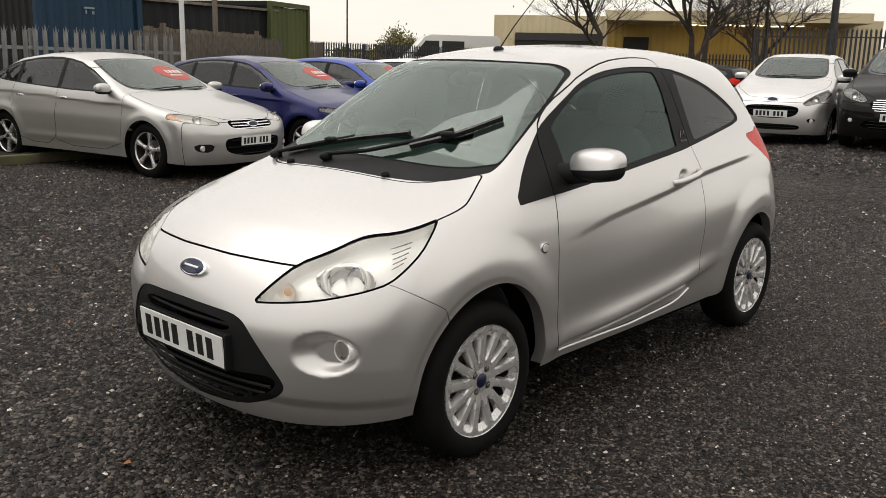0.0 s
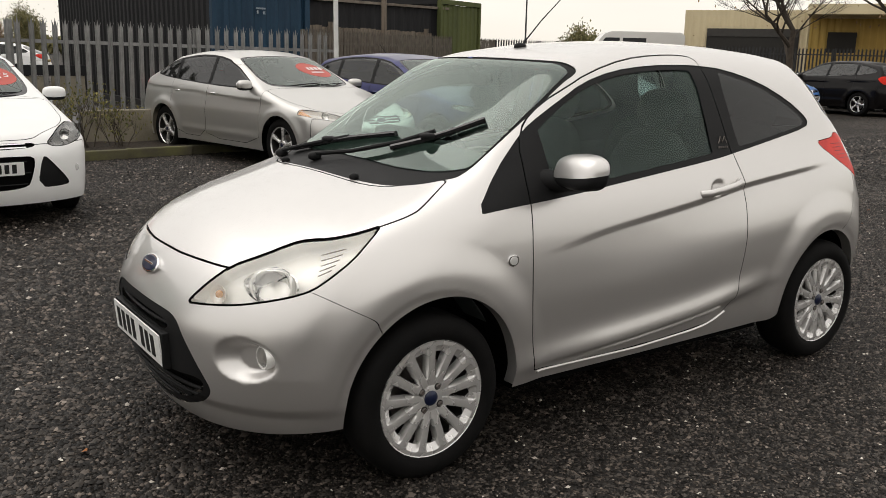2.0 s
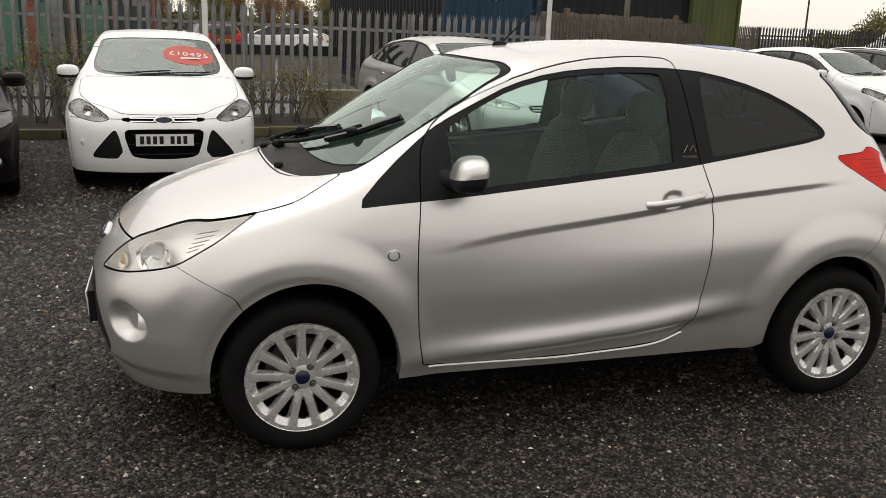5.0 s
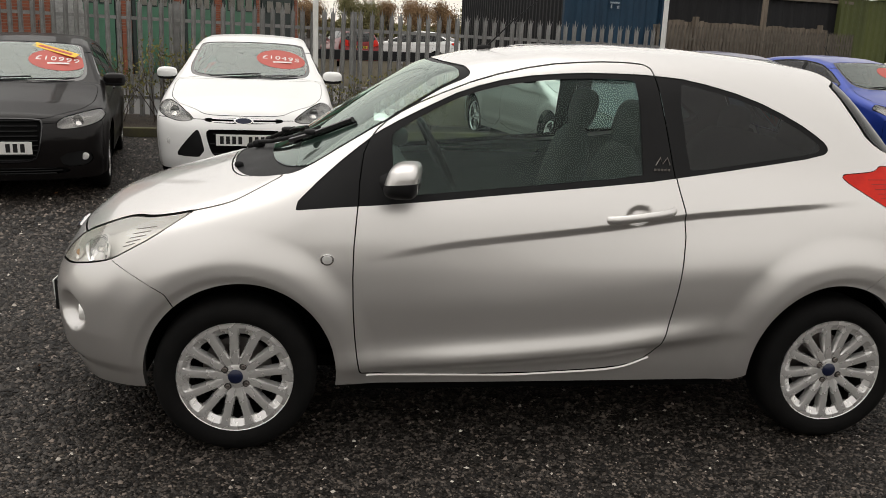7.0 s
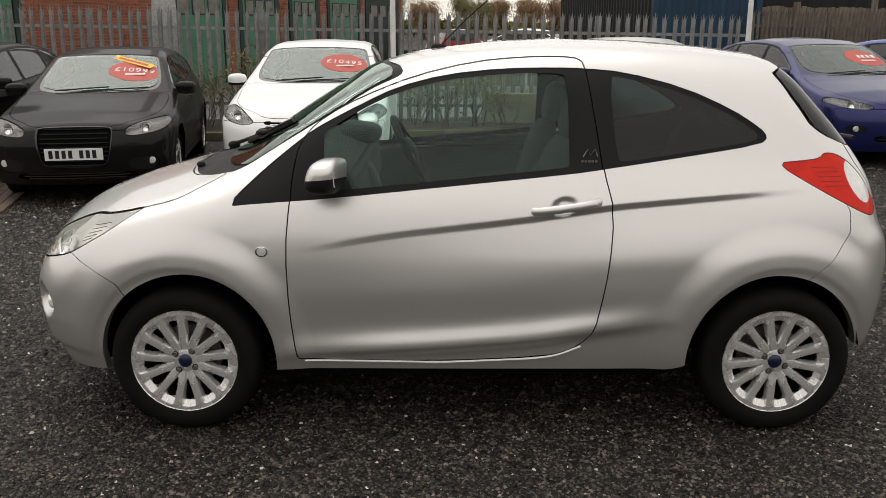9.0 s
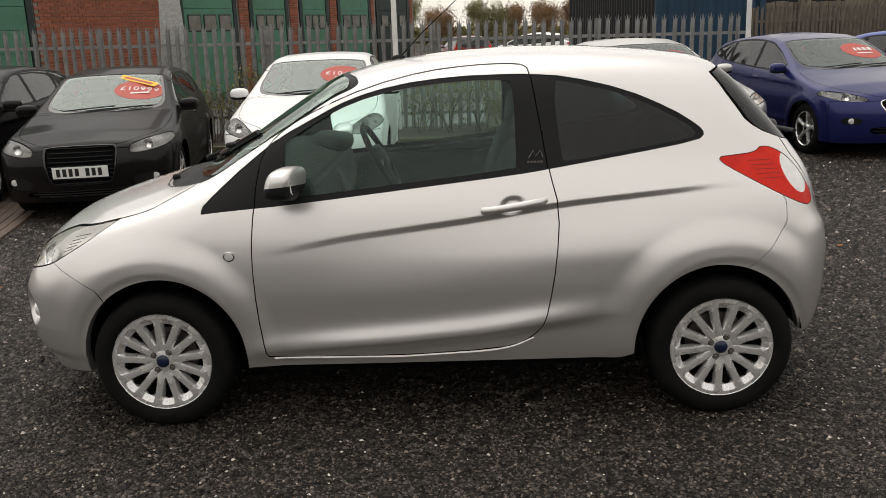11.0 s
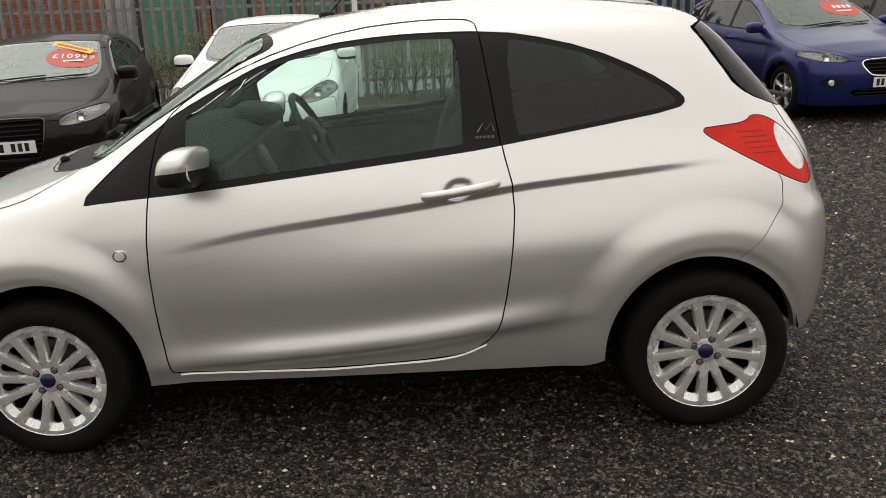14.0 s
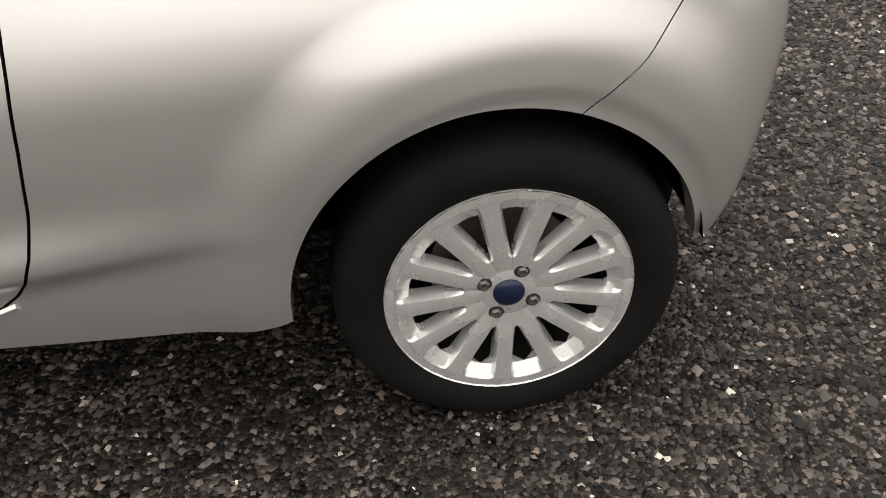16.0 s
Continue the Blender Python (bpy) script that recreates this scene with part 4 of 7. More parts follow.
    # wheels, steered a little
    for x, s in ((HUB_F, -1), (HUB_F, 1), (HUB_R, -1), (HUB_R, 1)):
        alloy_wheel(car, pose(x, s * 0.677, HUB_Z, 0, -1.5 if x == 0 else -11.8, 0 if s < 0 else 180), 0.292, 0.205)

    # sill strip along the door
    sill_line = curve([0.40, 0.47, 1.0, 1.36, 1.46, 1.56], [0.293, 0.293, 0.2865, 0.304, 0.320, 0.370], 0.03)
    xs = np.linspace(0.47, 1.54, 48)
    P = stroke(ka_form, [(x, -1.2, sill_line(x)) for x in xs], (0, 1, 0))
    for s in (1, -1):
        part("sill_strip", tube(P * [1, s, 1], 0.0068, 6), SILVER, car, "", True)

    # door handles with their cups
    for s in (-1, 1):
        d = doors[0 if s < 0 else 1]
        c = stroke(ka_form, [(1.385, s * 1.2, 0.893)], (0, -s, 0))[0]
        bm = tube([(1.345, 0, 0.884), (1.375, -0.026 , 0.8905), (1.44, -0.034, 0.900), (1.52, -0.034, 0.912), (1.57, -0.026, 0.920), (1.592, 0, 0.924)], 0.0120, 12)
        for v in bm.verts:
            mid = 0.884 + (v.co.x - 1.345) * 0.162
            v.co.z = mid + (v.co.z - mid) * 1.32
        bmesh.ops.transform(bm, matrix=Matrix.Translation((0, c[1] - 0.004 * s, 0)) @ Matrix.Diagonal((1, -s, 1, 1)), verts=bm.verts[:])
        part("handle", bm, SILVER, d, "silver bow door handle", True)

    # round side indicators
    for s in (-1, 1):
        c = stroke(ka_form, [(0.325, s * 1.2, 0.737)], (0, -s, 0))[0]
        bm = lathe([(0.001, -0.009), (0.015, -0.007), (0.0165, -0.002)], 24, "y")
        bmesh.ops.transform(bm, matrix=Matrix.Translation(c) @ Matrix.Diagonal((1.15, -s, 1, 1)), verts=bm.verts[:])
        ind = part("side_indicator", bm, PALELENS, car, "round clear side indicator", True)
        bm = lathe([(0.0165, -0.005), (0.0205, -0.004), (0.0215, 0.004)], 24, "y")
        bmesh.ops.transform(bm, matrix=Matrix.Translation(c) @ Matrix.Diagonal((1.15, -s, 1, 1)), verts=bm.verts[:])
        part("bezel", bm, CHROME, ind, "", True)

    # door mirrors
    for s in (-1, 1):
        m = Matrix.Translation((0.600, s * 0.818, 1.036)) @ Matrix.Diagonal((1, s, 1, 1)) @ pose(0, 0, 0, 0, 0, 10)
        cap = bmesh.new()
        bmesh.ops.create_icosphere(cap, subdivisions=5, radius=1)
        for v in cap.verts:
            c, pw = v.co.copy(), 3.2
            kk = (abs(c.x) ** pw + abs(c.y) ** pw + abs(c.z) ** pw) ** (-1 / pw)
            c = c * kk
            c.z *= 1 - 0.16 * max(0, -c.y)
            v.co = Vector((c.x * 0.076 if c.x < 0 else c.x * 0.044, c.y * 0.120, c.z * 0.063))
            v.co.x += 0.30 * v.co.z if v.co.x < 0 else 0.12 * v.co.z
        low_bm = cap.copy()
        for b_, kw in ((cap, dict(clear_outer=True)), (low_bm, dict(clear_inner=True))):
            bmesh.ops.bisect_plane(b_, geom=b_.verts[:] + b_.edges[:] + b_.faces[:], plane_co=(0, 0, -0.012), plane_no=(0.10, 0.10, -1), **kw)
            bmesh.ops.transform(b_, matrix=m, verts=b_.verts[:])
        base = part("door_mirror", low_bm, PLASTIC, car, "black mirror foot and lower shell", True, 60)
        part("mirror_cap", cap, SILVER, base, "silver mirror cap", True, 60)
        bm = tube([(0.0, 0.03, -0.040), (-0.012, -0.05, -0.046), (-0.045, -0.10, -0.048), (-0.10, -0.15, -0.045)], 0.028, 12, taper=0.046)
        bmesh.ops.transform(bm, matrix=m, verts=bm.verts[:])
        part("mirror_foot", bm, PLASTIC, base, "", True)
        bm = blob((0.004, 0.092, 0.045), pose(0.037, 0, 0.002, 0, 5, 0), 3, 3.0)
        bmesh.ops.transform(bm, matrix=m, verts=bm.verts[:])
        part("mirror_glass", bm, CHROME, base, "", True, 80)

    # wipers, washer jets, aerial
    def on_glass(x, y, lift):
        p = stroke(ka_form, [(x, y, 1.8)], (0, 0, -1))
        return Vector(p[0] + normals_of(ka_form, p)[0] * lift)
    for pts, blade in ((((0.03, 0.13), (0.10, -0.05), (0.215, -0.22), (0.305, -0.33)), ((0.185, -0.205), (0.255, -0.31), (0.32, -0.385), (0.425, -0.475))),
                       (((0.06, 0.50), (0.10, 0.40), (0.16, 0.22), (0.19, 0.12)), ((0.10, 0.47), (0.145, 0.28), (0.19, 0.10), (0.25, -0.14)))):
        arm = part("wiper", tube([on_glass(x, y, 0.022) for x, y in pts], 0.0085, 8), PLASTIC, car, "black wiper arm", True)
        B = [on_glass(x, y, 0.016) for x, y in blade]
        B = [B[0].lerp(B[1], k / 4) for k in range(4)] + [B[1].lerp(B[2], k / 4) for k in range(4)] + [B[2].lerp(B[3], k / 4) for k in range(5)]
        part("wiper_blade", tube(B, 0.0115, 6), GLOSSBLACK, arm, "", True)
        part("blade_rubber", tube([b + Vector((0.012, 0.01, -0.008)) for b in B], 0.005, 5), RUBBER, arm)
        part("arm_cap", blob((0.028, 0.022, 0.018), Matrix.Translation(on_glass(*pts[0], 0.012)), 2), PLASTIC, arm, "", True, 80)
        part("blade_clip", blob((0.03, 0.03, 0.012), Matrix.Translation(B[5] + Vector((0, 0, 0.01))), 2, 3), PLASTIC, arm, "", True, 80)
    for y in (-0.27, 0.30):
        part("washer_jet", blob((0.018, 0.014, 0.014), Matrix.Translation(on_glass(-0.02, y, 0.004)), 2), PLASTIC, car, "", True, 80)
    foot = on_glass(0.985, 0.01, 0.0)
    aer = part("aerial", blob((0.034, 0.016, 0.018), Matrix.Translation(foot), 2), PLASTIC, car, "black roof aerial", True, 80)
    part("aerial_rod", tube([foot, foot + Vector((0.12, 0, 0.12)), foot + Vector((0.30, 0, 0.275))], 0.0035, 6, taper=0.002), PLASTIC, aer)
    # emblem bars on the rear pillar, left as plain marks
    for i in range(5):
        x = 1.528 + i * 0.013
        p = stroke(ka_form, [(x, -1.2, 1.062), (x + 0.007, -1.2, 1.070)], (0, 1, 0))
        part("emblem_mark", boxes(((p[0][0], p[0][1] - 0.001, 1.060), (p[0][0] + 0.009, p[0][1] + 0.004, 1.068))), STEEL, car)
    p = stroke(ka_form, [(1.535, -1.2, 1.080), (1.555, -1.2, 1.108), (1.562, -1.2, 1.085), (1.582, -1.2, 1.108), (1.59, -1.2, 1.082)], (0, 1, 0))
    part("emblem_mark", tube(p, 0.0024, 5), STEEL, car)

    # cabin
    fl = part("cabin_floor", boxes(((0.41, -0.62, 0.27), (1.88, 0.62, 0.33)), ((1.86, -0.44, 0.28), (2.45, 0.44, 0.33)), bevel=0.01), TRIM, car)
    dash = bmesh.new()
    sec = [(0.20, 1.00), (0.34, 1.055), (0.54, 1.060), (0.66, 1.00), (0.69, 0.86), (0.62, 0.66), (0.55, 0.45), (0.40, 0.40), (0.25, 0.6)]
    ra, rb_ = [dash.verts.new((x, -0.62, z)) for x, z in sec], [dash.verts.new((x, 0.62, z)) for x, z in sec]
    for i in range(len(sec)):
        j = (i + 1) % len(sec)
        dash.faces.new((ra[i], ra[j], rb_[j], rb_[i]))
    dash.faces.new(ra)
    dash.faces.new(rb_[::-1])
    bmesh.ops.bevel(dash, geom=dash.edges[:], offset=0.02, segments=2, affect="EDGES")
    part("dashboard", dash, TRIM, car, "dark plastic dashboard", True)
    part("instrument_hood", blob((0.10, 0.16, 0.045), pose(0.60, 0.36, 1.055, 0, 8, 0), 3, 3.2), TRIM, car, "", True, 80)
    part("centre_console", blob((0.09, 0.12, 0.22), pose(0.65, 0.0, 0.78, 0, -18, 0), 3, 3.4), ALLOYDARK, car, "", True, 80)
    wm = pose(0.842, 0.36, 0.962, 0, 62, 0)
    whl = part("steering_wheel", tube([wm @ Vector((math.cos(a) * 0.178, math.sin(a) * 0.178, 0)) for a in np.linspace(0, 2 * math.pi, 33)[:-1]], 0.0155, 10, True), PLASTIC, car, "dark steering wheel", True)
    part("wheel_boss", blob((0.07, 0.085, 0.03), wm, 3, 2.6), PLASTIC, whl, "", True, 80)
    for a in (math.pi / 2 - 0.2, -math.pi / 2 + 0.2, 0.0):
        part("wheel_arm", tube([wm @ Vector((math.cos(a) * 0.05, math.sin(a) * 0.05, 0)), wm @ Vector((math.cos(a) * 0.17, math.sin(a) * 0.17, 0))], 0.014, 8), ALLOYDARK, whl, "", True)
    for y in (-0.34, 0.34):
        seat(car, 1.305, y, FABRIC)
    rbk = part("rear_seat", blob((0.28, 0.60, 0.10), pose(1.86, 0, 0.53, 0, -6, 0), 3, 4), FABRIC, car, "dark fabric rear bench", True, 80)
    part("backrest", blob((0.09, 0.60, 0.32), pose(2.17, 0, 0.83, 0, 18, 0), 3, 4), FABRIC, rbk, "", True, 80)
    for y in (-0.3, 0.3):
        part("head_rest", blob((0.05, 0.12, 0.08), pose(2.29, y, 1.16, 0, 14, 0), 3, 2.8), FABRIC, rbk, "", True, 80)
    part("parcel_shelf", boxes(((2.22, -0.55, 0.98), (2.62, 0.55, 1.0))), TRIM, car)
    part("rear_view_mirror", blob((0.018, 0.105, 0.033), pose(0.76, 0.0, 1.335, 0, -8, -12), 3, 3), TRIM, car, "dark inner mirror", True, 80)
    part("mirror_stem", tube([(0.745, 0, 1.36), (0.715, 0, 1.39)], 0.012, 8), TRIM, car)
    part("rear_wiper", tube([(2.735, 0.10, 1.085), (2.72, -0.15, 1.10), (2.69, -0.36, 1.115)], 0.009, 8), PLASTIC, car, "black rear wiper", True)
    part("wiper_pivot", blob((0.030, 0.034, 0.034), pose(2.742, 0.10, 1.085), 3, 2.4), ALLOYDARK, car, "grey rear wiper pivot cap", True, 80)
    return car


ka()


# ---------------------------------------------------------------- the other parked cars
BASE[0] = -0.11
STICKER = surface("red_price_sticker", (0.46, 0.080, 0.060), (0.38, 0.062, 0.045), 9, 0.5)
YELLOW = surface("yellow_banner", (0.80, 0.50, 0.03), (0.7, 0.42, 0.02), 9, 0.5)
YPLATE = surface("plate_yellow", (0.75, 0.52, 0.06), None, 9, 0.4)
STICKERINK = surface("sticker_white", (0.8, 0.78, 0.76), None, 9, 0.6)

KINDS = {
    "saloon": dict(W=1.86, wb=2.85, fo=0.95, ro=0.97, r=0.335, rim=0.225,
                   top=([-1.6, -0.95, -0.80, -0.4, 0.15, 0.40, 1.28, 1.75, 2.2, 2.8, 3.35, 3.6, 3.83, 4.3], [0.3, 0.64, 0.77, 0.89, 0.985, 1.04, 1.42, 1.492, 1.492, 1.42, 1.20, 1.10, 1.06, 0.7]),
                   belt=1.0, dlo=[(0.60, 1.015), (1.30, 1.345), (1.75, 1.42), (2.25, 1.42), (2.80, 1.345), (3.22, 1.17), (3.16, 1.105), (2.2, 1.04), (1.2, 1.0)], pillars=(1.72, 2.62),
                   lamp=[(0.92, 0.800), (0.74, 0.792), (0.58, 0.752), (0.47, 0.695), (0.50, 0.668), (0.70, 0.682), (0.92, 0.735)], grille=[(-0.2, 0.735), (0.33, 0.725), (0.38, 0.69), (0.33, 0.62), (-0.2, 0.605)], mouth=[(-0.2, 0.53), (0.40, 0.52), (0.48, 0.47), (0.42, 0.31), (-0.2, 0.275)], plate=0.475,
                   fog=[(0.58, 0.45), (0.80, 0.45), (0.77, 0.36), (0.62, 0.35)], foglamp=(0.70, 0.40), doors=5, tail=(0.95, 1.08)),
    "hatch": dict(W=1.80, wb=2.65, fo=0.87, ro=0.84, r=0.325, rim=0.215,
                  top=([-1.6, -0.87, -0.74, -0.4, 0.12, 0.36, 1.15, 1.5, 2.0, 2.6, 3.02, 3.12, 3.36, 3.48, 4.0], [0.3, 0.66, 0.78, 0.90, 0.99, 1.045, 1.41, 1.468, 1.485, 1.445, 1.385, 1.32, 1.08, 0.98, 0.6]),
                  belt=1.0, dlo=[(0.52, 1.015), (1.18, 1.345), (1.55, 1.408), (2.1, 1.42), (2.65, 1.372), (3.05, 1.24), (3.02, 1.17), (2.5, 1.09), (1.3, 1.01)], pillars=(1.55, 2.42),
                  lamp=[(0.88, 0.868), (0.75, 0.850), (0.62, 0.800), (0.495, 0.722), (0.485, 0.690), (0.60, 0.668), (0.76, 0.700), (0.88, 0.765)], grille=[(-0.2, 0.722), (0.33, 0.718), (0.39, 0.705), (0.36, 0.672), (-0.2, 0.665)], mouth=[(-0.2, 0.615), (0.30, 0.613), (0.37, 0.60), (0.325, 0.42), (0.28, 0.335), (-0.2, 0.33)], plate=0.515,
                  fog=[(0.425, 0.615), (0.47, 0.59), (0.655, 0.37), (0.64, 0.335), (0.36, 0.335)], foglamp=(0.715, 0.475), doors=5, tail=(0.92, 1.10)),
    "compact": dict(W=1.74, wb=2.58, fo=0.87, ro=0.84, r=0.32, rim=0.22,
                    top=([-1.6, -0.87, -0.76, -0.4, 0.12, 0.34, 1.12, 1.5, 2.0, 2.5, 2.95, 3.06, 3.30, 3.42, 4.0], [0.3, 0.66, 0.76, 0.86, 0.945, 0.99, 1.35, 1.405, 1.42, 1.385, 1.31, 1.25, 1.0, 0.92, 0.6]),
                    belt=0.95, dlo=[(0.50, 0.965), (1.12, 1.28), (1.5, 1.345), (2.0, 1.352), (2.5, 1.30), (2.88, 1.17), (2.84, 1.10), (2.3, 1.02), (1.2, 0.965)], pillars=(1.55, 2.35),
                    lamp=[(0.84, 0.800), (0.64, 0.775), (0.47, 0.735), (0.445, 0.668), (0.50, 0.645), (0.68, 0.662), (0.84, 0.712)], grille=[(-0.2, 0.74), (0.30, 0.735), (0.35, 0.70), (0.305, 0.43), (0.25, 0.37), (-0.2, 0.365)], mouth=[(-0.2, 0.315), (0.50, 0.32), (0.56, 0.28), (0.5, 0.255), (-0.2, 0.25)], plate=0.495,
                    fog=[(0.46, 0.43), (0.72, 0.46), (0.75, 0.33), (0.50, 0.31)], foglamp=(0.67, 0.40), doors=3, tail=(0.88, 1.02)),
    "small": dict(W=1.66, wb=2.42, fo=0.76, ro=0.58, r=0.295, rim=0.195,
                  top=([-1.6, -0.76, -0.66, -0.35, 0.10, 0.30, 0.98, 1.35, 1.8, 2.3, 2.65, 2.74, 2.92, 3.02, 3.6], [0.3, 0.68, 0.80, 0.93, 1.02, 1.075, 1.415, 1.472, 1.485, 1.455, 1.40, 1.34, 1.08, 0.98, 0.6]),
                  belt=1.02, dlo=[(0.42, 1.035), (1.0, 1.345), (1.38, 1.408), (1.85, 1.415), (2.3, 1.375), (2.62, 1.26), (2.60, 1.18), (2.1, 1.10), (1.1, 1.03)], pillars=(1.45, 2.15),
                  lamp=[(0.79, 0.93), (0.66, 0.86), (0.50, 0.74), (0.45, 0.67), (0.52, 0.655), (0.68, 0.70), (0.79, 0.78)], foglamp=(0.60, 0.42), grille=[(-0.2, 0.66), (0.38, 0.65), (0.43, 0.58), (0.34, 0.46), (-0.2, 0.44)], mouth=[(-0.2, 0.36), (0.42, 0.36), (0.46, 0.31), (0.4, 0.27), (-0.2, 0.26)], plate=0.52,
                  fog=[(0.54, 0.46), (0.66, 0.46), (0.66, 0.40), (0.54, 0.39)], doors=5, tail=(0.95, 1.15)),
    "carrier": dict(W=1.84, wb=2.70, fo=0.88, ro=0.85, r=0.33, rim=0.215,
                    top=([-1.6, -0.88, -0.76, -0.4, 0.05, 0.28, 1.12, 1.5, 2.1, 2.8, 3.2, 3.30, 3.46, 3.55, 4.0], [0.3, 0.68, 0.82, 0.95, 1.05, 1.11, 1.54, 1.60, 1.615, 1.58, 1.52, 1.44, 1.1, 1.0, 0.6]),
                    belt=1.06, dlo=[(0.45, 1.075), (1.15, 1.46), (1.55, 1.53), (2.2, 1.54), (2.85, 1.49), (3.2, 1.36), (3.15, 1.22), (2.5, 1.14), (1.3, 1.08)], pillars=(1.55, 2.45),
                    lamp=[(0.88, 0.93), (0.72, 0.90), (0.52, 0.80), (0.46, 0.73), (0.54, 0.705), (0.72, 0.74), (0.88, 0.82)], foglamp=(0.67, 0.445), grille=[(-0.2, 0.76), (0.38, 0.75), (0.44, 0.69), (0.36, 0.60), (-0.2, 0.58)], mouth=[(-0.2, 0.46), (0.5, 0.46), (0.52, 0.38), (0.44, 0.33), (-0.2, 0.33)], plate=0.50,
                    fog=[(0.58, 0.47), (0.76, 0.47), (0.74, 0.42), (0.6, 0.41)], doors=5, tail=(1.0, 1.2)),
}


def common_form(k):
    x0, x1 = -k["fo"], k["wb"] + k["ro"]
    hw, b = k["W"] / 2, k["belt"]
    width = curve([x0, x0 + 0.35, x0 + 0.8, x1 - 0.9, x1 - 0.4, x1], [hw - 0.13, hw - 0.035, hw - 0.012, hw - 0.012, hw - 0.04, hw - 0.13], 0.08)
    tuck = curve([0.1, 0.25, 0.38, 0.55, 0.70, b - 0.12, b, b + 0.06, b + 0.25, b + 0.42, b + 0.52], [-0.055, -0.03, -0.018, -0.004, 0.0, -0.024, -0.066, -0.100, -0.19, -0.275, -0.35], 0.025)
    top = curve(*k["top"], 0.035)
    xr = k["top"][0]
    lean = curve([x0, 0.5, 1.0, 1.5, x1 - 1.2, x1 - 0.6, x1], [0.20, 0.20, 0.12, 0.0, 0.0, -0.14, -0.18], 0.1)
    crown = curve([x0, 0.0, 0.4, 1.2, x1 - 0.8, x1], [0.10, 0.08, 0.02, 0.10, 0.10, 0.03], 0.1)
    nose = curve([0.1, 0.2, 0.3, 0.45, 0.58, 0.68, 0.78, 0.9, 1.2], [x0 + 0.12, x0 + 0.05, x0 + 0.015, x0, x0 + 0.005, x0 + 0.03, x0 + 0.10, x0 + 0.25, 0.3], 0.03)
    tail = curve([0.1, 0.25, 0.35, 0.5, 0.68, 0.78, 0.95, 1.1, 1.5], [x1 - 0.16, x1 - 0.07, x1 - 0.02, x1, x1 - 0.005, x1 - 0.05, x1 - 0.08, x1 - 0.13, x1 - 0.35], 0.03)
    wb, r = k["wb"], k["r"]

    def side(x, z):
        w = width(x) + tuck(z)
        for hub in (0.0, wb):
            d = np.hypot(x - hub, z - r)
            w = w + 0.022 * np.exp(-(np.maximum(d - r - 0.07, 0) / 0.07) ** 2) * step01(1.0, 0.8, z)
        s = b - 0.14 + 0.035 * x - z
        w = w - 0.012 * step01(0.0, 0.035, s) * (1 - step01(0.04, 0.25, s)) * step01(0.1, 0.5, x) * step01(x1 - 0.1, x1 - 0.6, x)
        d = z - 0.40
        return w + 0.014 * np.exp(-(d / 0.05) ** 2) * step01(0.35, 0.6, x) * step01(wb - 0.35, wb - 0.6, x)

    def form(x, y, z):
        y = np.abs(y)
        q = y * y
        f = smax(y - side(x, z), (z - top(x - lean(x) * q) + crown(x) * q) * 0.88, 0.075)
        f = smax(f, (nose(z) + 0.20 * q + 0.30 * q * q - x) * 0.93, 0.07)
        return smax(f, (x - tail(z) + 0.16 * q + 0.22 * q * q) * 0.95, 0.07)
    return form


KINDS["hatch_late"] = dict(KINDS["hatch"], lamp=[(0.88, 0.815), (0.74, 0.805), (0.58, 0.770), (0.47, 0.728), (0.49, 0.698), (0.62, 0.690), (0.76, 0.708), (0.88, 0.750)],
                           grille=[(-0.2, 0.722), (0.30, 0.716), (0.375, 0.672), (0.30, 0.565), (0.22, 0.535), (-0.2, 0.53)], mouth=[(-0.2, 0.395), (0.44, 0.40), (0.50, 0.36), (0.42, 0.305), (-0.2, 0.295)], plate=0.465,
                           fog=[(0.55, 0.50), (0.76, 0.52), (0.77, 0.435), (0.58, 0.42)], foglamp=(0.66, 0.468))
FORMS = {k: common_form(v) for k, v in KINDS.items()}


def writing(text, size, material, parent, m, name="writing"):
    cu = bpy.data.curves.new(name, "FONT")
    cu.body, cu.size, cu.align_x, cu.align_y, cu.extrude = text, size, "CENTER", "CENTER", 0.0008
    cu.materials.append(material)
    ob = new(name, cu)
    ob.parent = parent
    ob.matrix_basis = m
    return ob


